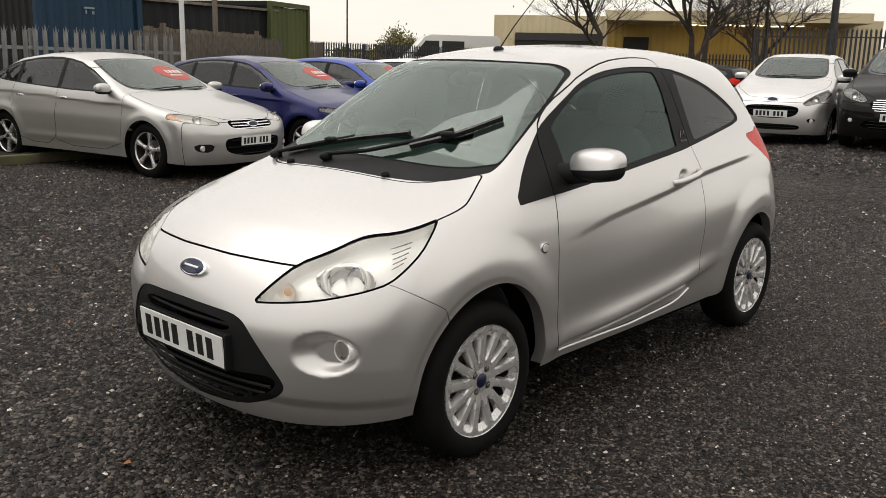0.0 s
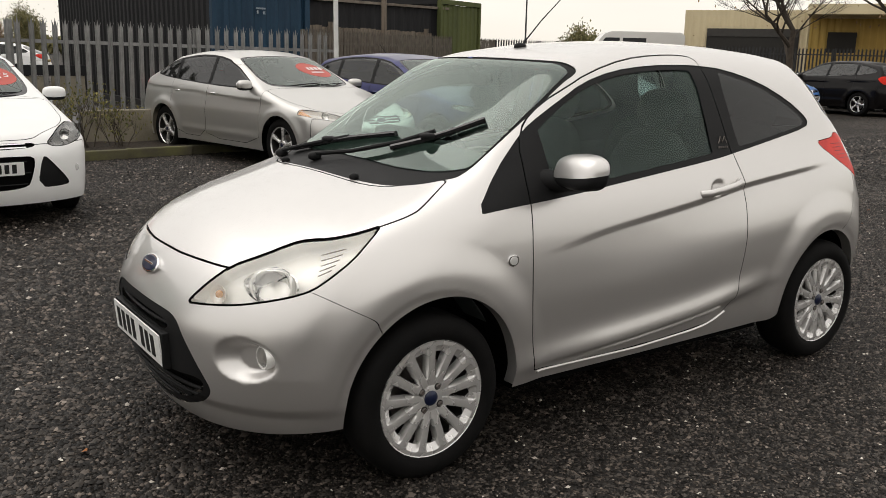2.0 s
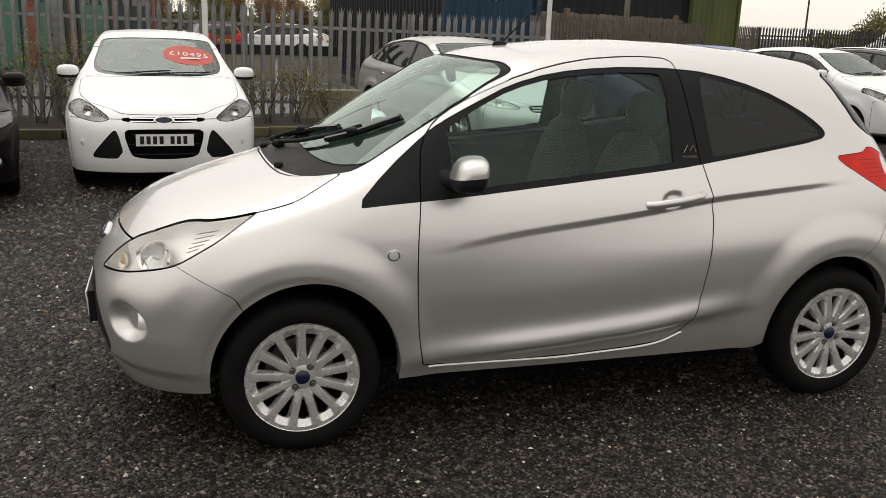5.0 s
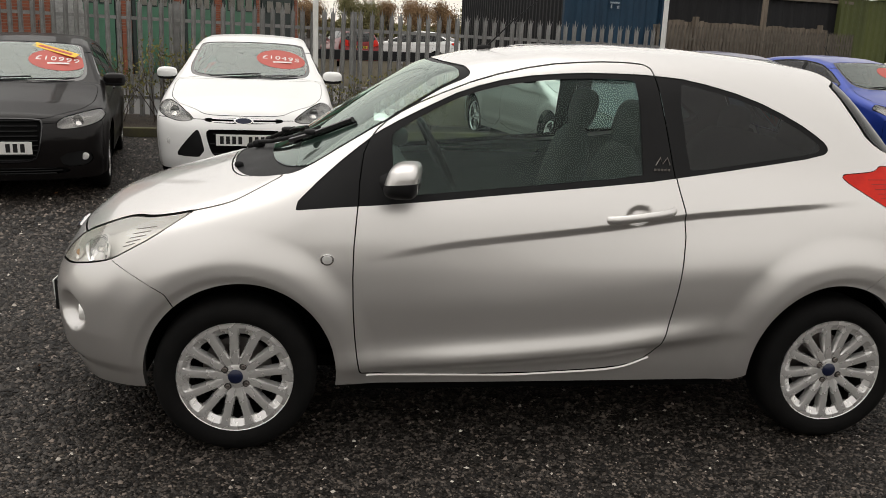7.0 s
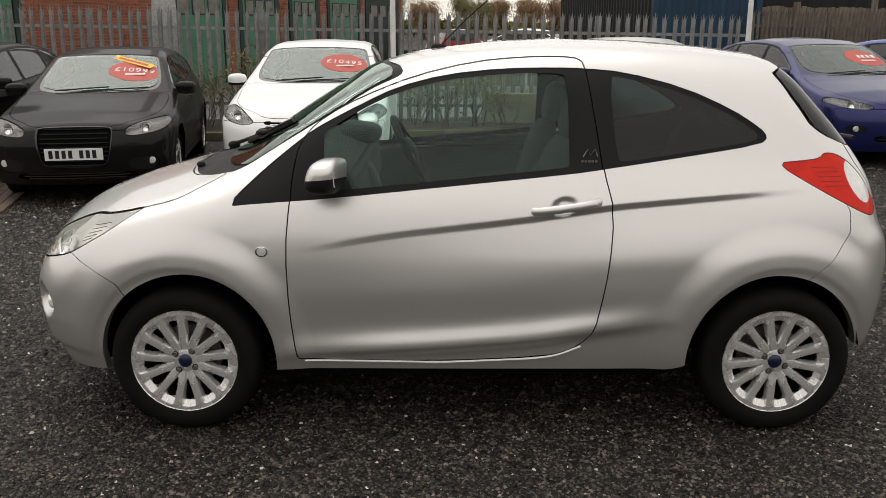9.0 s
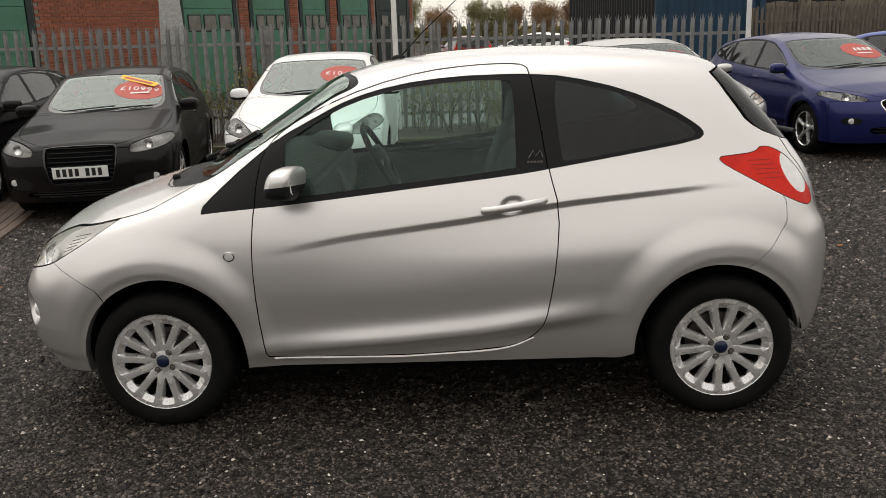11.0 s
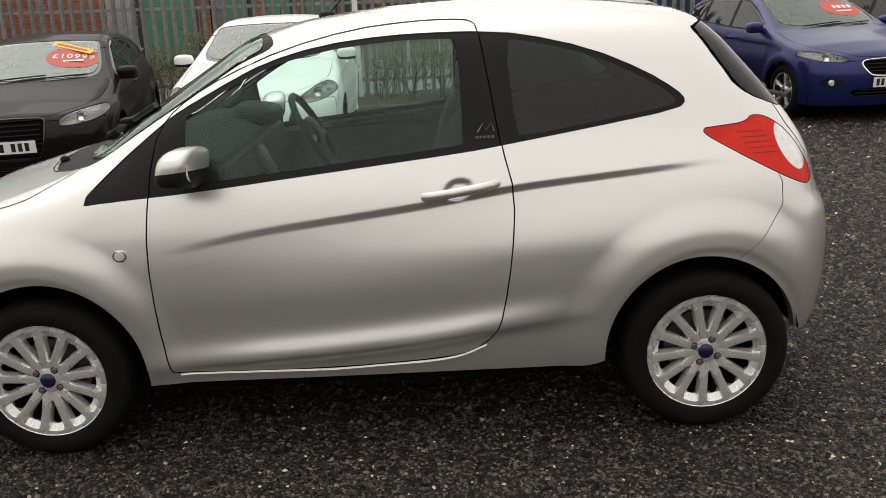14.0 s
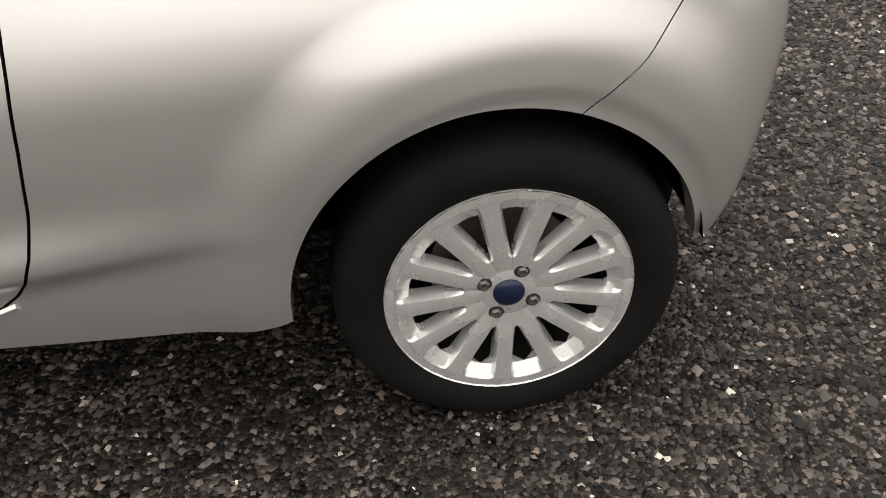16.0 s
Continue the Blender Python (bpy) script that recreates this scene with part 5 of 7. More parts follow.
def parked_car(kind, paint, m, label, h=0.034, sticker=False, spokes=5, price="", banner=False, glass=None, chrome=True, wheel="star", bars=4, rails=False, seats=True, amber=False, badge=True, framed=None, bowl_mat=None):
    k, F = KINDS[kind], FORMS[kind]
    x0, x1, wb, r, hw, b = -k["fo"], k["wb"] + k["ro"], k["wb"], k["r"], k["W"] / 2, k["belt"]
    car = thing("parked_car", label, "car", m, "parked cars")
    sk = Skin(F, (x0 - 0.08, -h, 0.10), (x1 + 0.1, hw + 0.06, 1.70), h, car)
    sk.drop(lambda x, y, z: z - (0.20 + 0.03 * step01(x0 + 0.3, 0.0, x)))
    for cx in (0.0, wb):
        sk.drop(lambda x, y, z, cx=cx: np.maximum(np.hypot(x - cx, z - r) - r - 0.035, 0.45 - y))
    glass = glass or CARGLASS
    sx = k["top"][0]
    i = 5
    xa, xb = sx[i], sx[i + 1]
    yb, yt = hw - 0.22, hw - 0.335
    screen = sk.carve(plan_shape([(xa - 0.06, -0.2), (xa - 0.05, 0.25), (xa + 0.03, 0.48), (xa + 0.17, yb), (xb - 0.08, yt + 0.03), (xb + 0.05, yt), (xb + 0.02, 0.3), (xb, 0.1), (xb, -0.2)], 2, 0.85))
    glassy, rim = cut(screen, plan_shape([(xa + 0.01, -0.2), (xa + 0.02, 0.25), (xa + 0.09, 0.46), (xa + 0.21, yb - 0.035), (xb - 0.09, yt), (xb, yt - 0.03), (xb - 0.02, 0.3), (xb - 0.04, 0.1), (xb - 0.04, -0.2)], 2, 0.85))
    ws = sk.put(glassy, "windscreen", CARSCREEN, label="wet tinted windscreen")
    sk.put(rim, "cowl", GLOSSBLACK, sink=0.004)
    rear = sk.carve(front_shape([(-0.3, k["tail"][1] + 0.28), (0.42, k["tail"][1] + 0.27), (hw - 0.33, k["tail"][1] + 0.20), (hw - 0.24, k["tail"][1]), (0.4, k["tail"][0] + 0.10), (-0.3, k["tail"][0] + 0.09)], 2, True, x1 - 1.2))
    sk.put(rear, "rear_screen", PRIVACY)
    lamp = sk.carve(front_shape(k["lamp"], 2, xm=x0 + 0.60), 0.007)
    lc = np.array(k["lamp"]).mean(0)
    for s in ("left", "right"):
        sg = -1 if s == "left" else 1
        lens = sk.put(lamp, "headlamp", CLEAR, s, label="clear headlamp")
        sk.put(lamp, "housing", bowl_mat or LAMPGREY, s, 0.002, parent=lens, bowl=0.06)
        if amber:
            sk.put(cut(lamp, lambda x, y, z: hw - 0.10 - y)[0], "amber_corner", AMBER, s, 0.02, parent=lens)
        c = stroke(F, [(x0 - 0.4, sg * (lc[0] - 0.01), lc[1])], (1, 0, 0))[0]
        part("reflector_cup", lathe([(0.050, -0.014), (0.038, 0.002), (0.012, 0.012)], 20, "x"), CHROME, lens, "", True).matrix_basis = pose(c[0] + 0.045, c[1], c[2], 0, 0, -sg * 18)
    for key, sink in (("grille", 0.02), ("mouth", 0.03)):
        g = sk.carve(front_shape(k[key], 2))
        gob = sk.put(g, "grille" if key == "grille" else "lower_intake", SEAM, sink=sink, label="black grille")
        zs = [q[1] for q in k[key]]
        n = bars if key == "grille" else 3
        for j in range(n):
            z = min(zs) + (max(zs) - min(zs)) * (j + 0.5) / n
            w = max(q[0] for q in k[key]) * (0.86 if 0 < j < n - 1 else 0.78)
            P = stroke(F, [(x0 - 0.3, y, z) for y in np.linspace(-w, w, 11)], (1, 0, 0))
            P[:, 0] += 0.008
            part("grille_bar", tube(P, 0.007 if key == "mouth" or not chrome else 0.010, 5), CHROME if (chrome and key == "grille") else PLASTIC, gob)
    if framed:
        half = [q for q in k["grille"] if q[0] > 0]
        loop = outline(half + [(-y, z) for y, z in half[::-1]], 2)
        ring = stroke(F, [(x0 - 0.3, y, z) for y, z in loop], (1, 0, 0))
        part("grille_frame", tube(ring, 0.011, 6, True), framed, car, "frame round the grille", True)
    fog = sk.carve(front_shape(k["fog"], 1))
    for s in ("left", "right"):
        fo = sk.put(fog, "fog_lamp_recess", PLASTIC, s, 0.012)
        sg = -1 if s == "left" else 1
        ps = k["foglamp"]
        c = stroke(F, [(x0 - 0.4, sg * ps[0], ps[1])], (1, 0, 0))[0]
        part("fog_lamp", lathe([(0.001, -0.004), (0.03, 0.0), (0.036, 0.01), (0.036, 0.03)], 16, "x"), PALELENS, fo, "", True).matrix_basis = pose(c[0] + 0.004, c[1], c[2])
    t0, t1 = k["tail"]
    tl = sk.carve(side_shape([(x1 - 0.42, t1 - 0.04), (x1 - 0.1, t1 + 0.02), (x1 + 0.1, t1), (x1 + 0.1, t0 - 0.10), (x1 - 0.12, t0 - 0.10), (x1 - 0.25, t0 - 0.02)], 2, hw - 0.42), 0.006)
    sk.pair(tl, "tail_lamp", REDLENS, label="red tail lamp")
    # side glass between pillars
    dl = sk.carve(side_shape(k["dlo"], 1, 0.4))
    d2 = np.array(k["dlo"])
    c0 = d2.mean(0)
    inner = [tuple(c0 + (q - c0) * np.array([0.972, 0.90])) for q in d2]
    gl, frame_ = cut(dl, side_shape(inner, 1, 0.4))
    sk.pair(frame_, "window_surround", PLASTIC, sink=0.003)
    cuts = (*k["pillars"], 9.0)
    left = gl
    for j, px in enumerate(cuts):
        piece, left = cut(left, lambda x, y, z, px=px: x - px + 0.035 - 0.06 * (z - b))
        sk.pair(piece, "side_window", glass, sink=0.006)
        post, left = cut(left, lambda x, y, z, px=px: x - px - 0.035 - 0.06 * (z - b))
        sk.pair(post, "pillar", PLASTIC, sink=0.003)
    # panels
    hood = sk.carve(plan_shape([(x0 + 0.10, -0.2), (x0 + 0.10, 0.12), (x0 + 0.14, 0.38), (x0 + 0.24, 0.47), (x0 + 0.55, hw - 0.15), (xa - 0.1, hw - 0.12), (xa + 0.05, hw - 0.15), (xa - 0.02, 0.5), (xa - 0.08, 0.2), (xa - 0.08, -0.2)], 2, 0.6), 0.0055)
    sk.put(hood, "bonnet", paint)
    bump = sk.carve(lambda x, y, z: np.where(x < 0.3, np.maximum(x - (x0 + 0.36), z - 0.70), 1.0), 0.006)
    sk.put(bump, "front_bumper", paint)
    rbp = sk.carve(lambda x, y, z: np.where(x > 1.0, np.maximum(x1 - 0.34 - x, z - t0 + 0.12), 1.0), 0.006)
    sk.put(rbp, "rear_bumper", paint)
    edges = [(0.42, k["pillars"][0]), (k["pillars"][0], k["pillars"][1] + 0.05)] if k["doors"] == 5 else [(0.42, k["pillars"][0] + 0.05)]
    for a, c in edges:
        d = sk.carve(side_shape([(a + 0.02, 0.30), (c - (0.22 if a > 1 else 0.0), 0.30), (c - (0.10 if a > 1 else 0.0), 0.55), (c, 0.80), (c, b + 0.3), (a, b + 0.3), (a, 0.7)], 1, 0.4), 0.006)
        ds = sk.pair(d, "door", paint)
        for s, o in zip((-1, 1), ds):
            q = stroke(F, [(c - 0.16, s * 1.3, b - 0.09)], (0, -s, 0))[0]
            part("handle", blob((0.085, 0.018, 0.013), Matrix.Translation(q), 2, 2.4), CHROME if (chrome and kind == "saloon") else paint, o, "", True, 80)
    sk.put_seams(SEAM)
    sk.put(sk.rest, "body_shell", paint)
    lining = cut(cut(sk.rest, lambda x, y, z: b - z)[0], lambda x, y, z: 0.4 - x)[0]
    sk.put(lining, "headlining", TRIM, sink=0.04)
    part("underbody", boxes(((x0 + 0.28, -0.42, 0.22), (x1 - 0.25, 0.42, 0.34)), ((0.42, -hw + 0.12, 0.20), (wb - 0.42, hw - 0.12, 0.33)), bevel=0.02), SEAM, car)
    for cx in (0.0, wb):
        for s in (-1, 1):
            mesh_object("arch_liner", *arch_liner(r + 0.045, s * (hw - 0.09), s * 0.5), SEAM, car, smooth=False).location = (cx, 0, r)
            alloy_wheel(car, pose(cx, s * (hw - 0.135), r, 0, 9 * s + cx * 11, 0 if s < 0 else 180), r, k["rim"], 0.20, spokes, wheel)
    # mirrors
    for s in (-1, 1):
        q = stroke(F, [(xa + 0.30, s * 1.3, b + 0.02)], (0, -s, 0))[0]
        mm = Matrix.Translation((q[0], q[1] + s * 0.10, b + 0.055))
        mo = part("door_mirror", blob((0.06, 0.108, 0.064), mm @ pose(0, 0, 0, 0, -8, 6 * s), 3, 3.0), paint, car, "", True, 80)
        part("mirror_shell", blob((0.056, 0.104, 0.032), mm @ pose(0.004, 0, -0.036, 0, -8, 6 * s), 3, 3.0), PLASTIC, mo, "black lower shell", True, 80)
        part("mirror_foot", tube([(q[0] - 0.01, q[1] - s * 0.01, b + 0.01), (q[0], q[1] + s * 0.07, b + 0.02)], 0.028, 8), PLASTIC, mo, "", True)
        part("mirror_glass", blob((0.006, 0.088, 0.048), mm @ Matrix.Translation((0.056, 0, 0)), 2, 3), CHROME, mo, "", True, 80)
    c = stroke(F, [(x0 - 0.4, 0, k["plate"])], (1, 0, 0))[0]
    number_plate(car, pose(c[0] - 0.012, 0, c[2], 4, 0, -90))
    c2 = stroke(F, [(x1 + 0.4, 0, 0.80)], (-1, 0, 0))[0]
    number_plate(car, pose(c2[0] + 0.012, 0, 0.80, 4, 0, 90), material=YPLATE)
    zb = (max(q[1] for q in k["grille"]) + min(q[1] for q in k["grille"])) / 2 if kind != "small" else 0.74
    c = stroke(F, [(x0 - 0.4, 0, zb)], (1, 0, 0))[0]
    if badge:
        bm = lathe([(0.001, -0.012), (0.9, -0.012), (1, -0.006), (1, 0.02)], 28, "x")
        bmesh.ops.transform(bm, matrix=pose(c[0], 0, zb, 0, 20, 0) @ Matrix.Diagonal((1, 0.095, 0.040, 1)), verts=bm.verts[:])
        part("badge", bm, CHROME, car, "oval chrome-edged badge", True)
        bm = lathe([(0.001, -0.014), (0.9, -0.014), (1, -0.010), (1, 0.0)], 28, "x")
        bmesh.ops.transform(bm, matrix=pose(c[0], 0, zb, 0, 20, 0) @ Matrix.Diagonal((1, 0.082, 0.030, 1)), verts=bm.verts[:])
        part("badge_field", bm, BADGE, car, "", True)
    # wipers, aerial, cabin
    for y0, y1 in ((0.42, -0.12), (-0.08, -0.52)):
        pts = stroke(F, [(xa + 0.0 + 0.06 * t + 0.15 * (y0 + (y1 - y0) * t) ** 2, y0 + (y1 - y0) * t, 1.9) for t in np.linspace(0, 1, 7)], (0, 0, -1))
        pts[:, 2] += 0.014
        part("wiper", tube(pts, 0.007, 6), PLASTIC, car, "", True)
    a = stroke(F, [(x1 - 1.35, 0, 2.0)], (0, 0, -1))[0]
    part("aerial", tube([a, a + [0.16, 0, 0.14]], 0.005, 6, taper=0.003), PLASTIC, car)
    dash = part("dashboard", blob((0.26, hw - 0.22, 0.20), pose(xa + 0.42, 0, b - 0.12), 3, 4), TRIM, car, "", True, 80)
    if seats:
        for y in (-0.36, 0.36):
            seat(car, 1.62, y, FABRIC)
        part("rear_seat", blob((0.12, hw - 0.27, 0.36), pose(2.5, 0, 0.82, 0, 16, 0), 3, 4), FABRIC, car, "", True, 80)
    wm = pose(xa + 0.72, 0.37, b - 0.04, 0, -62, 0)
    part("steering_wheel", tube([wm @ Vector((math.cos(t) * 0.18, math.sin(t) * 0.18, 0)) for t in np.linspace(0, 2 * math.pi, 25)[:-1]], 0.015, 6, True), TRIM, car, "", True)
    part("rear_view_mirror", blob((0.02, 0.11, 0.035), pose(xb - 0.02, 0, np.interp(xb, *k["top"]) - 0.13), 2, 3), TRIM, car, "", True, 80)
    if rails:
        for s in (-1, 1):
            P = stroke(F, [(x, s * (hw - 0.36), 2.0) for x in np.linspace(1.1, x1 - 0.7, 12)], (0, 0, -1))
            P[1:-1, 2] += 0.035
            part("roof_rail", tube(P, 0.016, 8), CHROME, car, "", True)
    if sticker:
        sc = (xa + (xb - xa) * 0.55, -0.33)
        spot = cut(glassy, lambda x, y, z: np.hypot((x - sc[0]) / 0.20, (y + sc[1]) / 0.27) - 1)[0]
        st = sk.put(spot, "price_sticker", STICKER, "left", -0.002, "round red price sticker on the screen", ws)
        p0 = stroke(F, [(sc[0] + 0.02, sc[1], 2.0), (sc[0] + 0.12, sc[1], 2.0)], (0, 0, -1))
        pit = math.degrees(math.atan2(p0[1][2] - p0[0][2], 0.10))
        nrm = normals_of(F, p0[:1])[0]
        at = p0[0] + nrm * 0.007
        turn = Matrix.Translation(at) @ pose(0, 0, 0, 0, -pit, 0) @ pose(0, 0, 0, 0, 0, -90)
        if price:
            for j, ch in enumerate(price):
                yy = sc[1] + (2.5 - j) * 0.072
                q = stroke(F, [(sc[0] + 0.02, yy, 2.0), (sc[0] + 0.02, yy + 0.03, 2.0)], (0, 0, -1))
                nq = normals_of(F, q[:1])[0]
                ux = Vector(q[0] - q[1]).normalized()
                uz = Vector(nq)
                uy = uz.cross(ux).normalized()
                R = Matrix((ux, uy, uz)).transposed().to_4x4()
                writing(ch, 0.125, STICKERINK, st, Matrix.Translation(q[0] + nq * 0.0035) @ R)
        else:
            bm = bmesh.new()
            for j in range(5):
                box(bm, (-0.17 + j * 0.07, -0.03, 0), (-0.17 + j * 0.07 + 0.045, 0.055, 0.001))
            bmesh.ops.transform(bm, matrix=turn, verts=bm.verts[:])
            part("marking", bm, STICKERINK, st)
        bm = boxes(((-0.12, -0.115, 0), (0.12, -0.085, 0.001)))
        bmesh.ops.transform(bm, matrix=turn, verts=bm.verts[:])
        part("marking", bm, STICKERINK, st)
    if banner:
        bm = boxes(((-0.25, -0.045, 0), (0.25, 0.045, 0.001)))
        bmesh.ops.transform(bm, matrix=turn @ pose(-0.03, 0.185, 0.004, 0, 0, -30), verts=bm.verts[:])
        bn = part("banner", bm, YELLOW, ws, "yellow windscreen banner")
        bm = boxes(((-0.19, -0.018, 0.001), (0.19, 0.018, 0.002)))
        bmesh.ops.transform(bm, matrix=turn @ pose(-0.03, 0.185, 0.004, 0, 0, -30), verts=bm.verts[:])
        part("marking", bm, STICKER, bn)
    return car


def stand(x, y, hx, hy):
    """The pose of a car whose front axle is at x, y and that points along (hx, hy)."""
    return pose(x, y, float(ground_z(x, y)) - BASE[0], 0, 0, math.degrees(math.atan2(-hy, -hx)))


P_SILVER = car_paint("grey_silver_paint", (0.56, 0.55, 0.53), 0.75, 0.33)
P_WHITE = car_paint("white_paint", (0.78, 0.78, 0.77), 0.0, 0.3, flake=0.01)
P_DEEPBLUE = car_paint("deep_blue_paint", (0.013, 0.016, 0.095), 0.45, 0.30)
P_BLUE = car_paint("bright_blue_paint", (0.020, 0.050, 0.30), 0.4, 0.30)
P_SKYBLUE = car_paint("sky_blue_paint", (0.03, 0.17, 0.50), 0.4, 0.32)
P_BLACK = car_paint("black_paint", (0.007, 0.006, 0.006), 0.0, 0.40, coat=0.32, spec=0.03)
P_GREY = car_paint("dark_grey_paint", (0.045, 0.043, 0.046), 0.5, 0.32)
P_RED = car_paint("red_paint", (0.20, 0.008, 0.010), 0.2, 0.33)

parked_car("saloon", P_SILVER, stand(4.05, 7.35, 0.186, -0.983), "silver family car with a red price sticker in its screen", sticker=True, amber=True, h=0.026, bowl_mat=REFLECTOR)
parked_car("hatch_late", P_DEEPBLUE, stand(6.42, 7.27, 0.15, -0.985), "deep blue hatchback with a red price sticker", sticker=True, h=0.026, bars=5, chrome=False, framed=CHROME)
parked_car("small", P_BLUE, stand(8.3, 7.5, 0.186, -0.983), "bright blue small hatchback with a red price sticker", sticker=True)
parked_car("hatch", P_WHITE, stand(-0.50, 5.80, 0.03, -1.0), "white hatchback with a red price sticker in its screen", sticker=True, price="£10495", h=0.026, bars=2)
parked_car("compact", P_BLACK, stand(-2.62, 5.05, 0.17, -1.0), "black compact car with red and yellow screen stickers", sticker=True, price="£10999", banner=True, h=0.024, chrome=False, bars=9, badge=False, framed=GLOSSBLACK, bowl_mat=RIMGREY)
parked_car("hatch", P_BLACK, stand(-4.75, 5.1, 0.06, -1.0), "black car with a wet bonnet")
parked_car("small", P_WHITE, stand(11.0, 8.3, 0.186, -0.983), "white small hatchback in the row", h=0.045)
parked_car("hatch", P_GREY, stand(13.75, 9.2, 0.2, -0.98), "dark grey estate with roof rails", h=0.045, rails=True, bars=6)
parked_car("carrier", P_GREY, stand(16.3, 10.0, 0.2, -0.98), "dark grey people carrier, wet and parked", h=0.045)
parked_car("hatch", P_SKYBLUE, stand(19.2, 10.8, 0.2, -0.98), "sky blue hatchback in the far row", h=0.045)
parked_car("small", SILVER, stand(12.4, 3.1, -0.985, -0.17), "small silver city car on the gravel", h=0.04, chrome=False)
parked_car("carrier", P_BLACK, stand(12.3, 1.15, -0.985, -0.17), "black people carrier on the gravel", h=0.045, bars=6)
parked_car("hatch", P_BLACK, stand(22.75, 12.65, 0.1, 1.0), "black hatchback seen with its red tail lamps", h=0.045)
parked_car("hatch", P_BLACK, stand(25.2, 12.4, 0.1, 1.0), "black hatchback backed beside its dark neighbour", h=0.05)
parked_car("carrier", P_BLACK, stand(24.5, 5.5, -0.3, -0.95), "black estate car in the far row", h=0.05)
parked_car("hatch", P_WHITE, stand(30.5, 10.5, 0.3, 0.95), "white hatchback far off", h=0.05)
parked_car("hatch", P_RED, stand(1.0, 35.0, -0.2, 1.0), "red hatchback beyond the fence", h=0.05)
parked_car("saloon", P_WHITE, stand(2.8, 36.5, -0.9, 0.4), "white saloon beyond the fence", h=0.05)


# ---------------------------------------------------------------- ground
def gravel_material():
    m, n, l, out = nodes_of("wet_gravel")
    p = n.new("ShaderNodeBsdfPrincipled")
    co = n.new("ShaderNodeTexCoord")
    v1, v2 = n.new("ShaderNodeTexVoronoi"), n.new("ShaderNodeTexVoronoi")
    v1.inputs["Scale"].default_value, v2.inputs["Scale"].default_value = 75, 28
    big, mid = n.new("ShaderNodeTexNoise"), n.new("ShaderNodeTexNoise")
    big.inputs["Scale"].default_value, big.inputs["Detail"].default_value = 0.45, 6
    mid.inputs["Scale"].default_value, mid.inputs["Detail"].default_value = 9, 6
    for t in (v1, v2, big, mid):
        l.new(co.outputs["Object"], t.inputs["Vector"])
    ramp = n.new("ShaderNodeValToRGB")
    e = ramp.color_ramp.elements
    e[0].position, e[0].color = 0.0, (0.007, 0.0065, 0.006, 1)
    e[1].position, e[1].color = 1.0, (0.095, 0.082, 0.071, 1)
    e.new(0.6).color = (0.022, 0.0194, 0.0171, 1)
    sep = n.new("ShaderNodeSeparateColor")
    l.new(v1.outputs["Color"], sep.inputs[0])
    l.new(sep.outputs[0], ramp.inputs[0])
    mx = n.new("ShaderNodeMix")
    mx.data_type, mx.blend_type = "RGBA", "MULTIPLY"
    mx.inputs["Factor"].default_value = 0.7
    r2 = n.new("ShaderNodeValToRGB")
    r2.color_ramp.elements[0].position, r2.color_ramp.elements[0].color = 0.35, (0.45, 0.42, 0.40, 1)
    r2.color_ramp.elements[1].position, r2.color_ramp.elements[1].color = 0.62, (1.25, 1.2, 1.15, 1)
    l.new(big.outputs["Fac"], r2.inputs[0])
    l.new(ramp.outputs[0], mx.inputs["A"])
    l.new(r2.outputs[0], mx.inputs["B"])
    s2 = n.new("ShaderNodeSeparateColor")
    l.new(v2.outputs["Color"], s2.inputs[0])
    m2 = n.new("ShaderNodeMapRange")
    m2.inputs["To Min"].default_value, m2.inputs["To Max"].default_value = 0.35, 1.9
    l.new(s2.outputs[1], m2.inputs[0])
    hv = n.new("ShaderNodeHueSaturation")
    l.new(m2.outputs[0], hv.inputs["Value"])
    l.new(mx.outputs["Result"], hv.inputs["Color"])
    l.new(hv.outputs[0], p.inputs["Base Color"])
    rr = n.new("ShaderNodeMapRange")
    rr.inputs["To Min"].default_value, rr.inputs["To Max"].default_value = 0.35, 0.8
    l.new(mid.outputs["Fac"], rr.inputs[0])
    p.inputs["Specular IOR Level"].default_value = 0.09
    l.new(rr.outputs[0], p.inputs["Roughness"])
    b1, b2 = n.new("ShaderNodeBump"), n.new("ShaderNodeBump")
    b1.inputs["Strength"].default_value, b1.inputs["Distance"].default_value, b1.invert = 1.0, 0.012, True
    b2.inputs["Strength"].default_value, b2.inputs["Distance"].default_value = 0.7, 0.03
    l.new(v1.outputs["Distance"], b1.inputs["Height"])
    l.new(mid.outputs["Fac"], b2.inputs["Height"])
    l.new(b2.outputs[0], b1.inputs["Normal"])
    l.new(b1.outputs[0], p.inputs["Normal"])
    l.new(p.outputs[0], out.inputs[0])
    return m


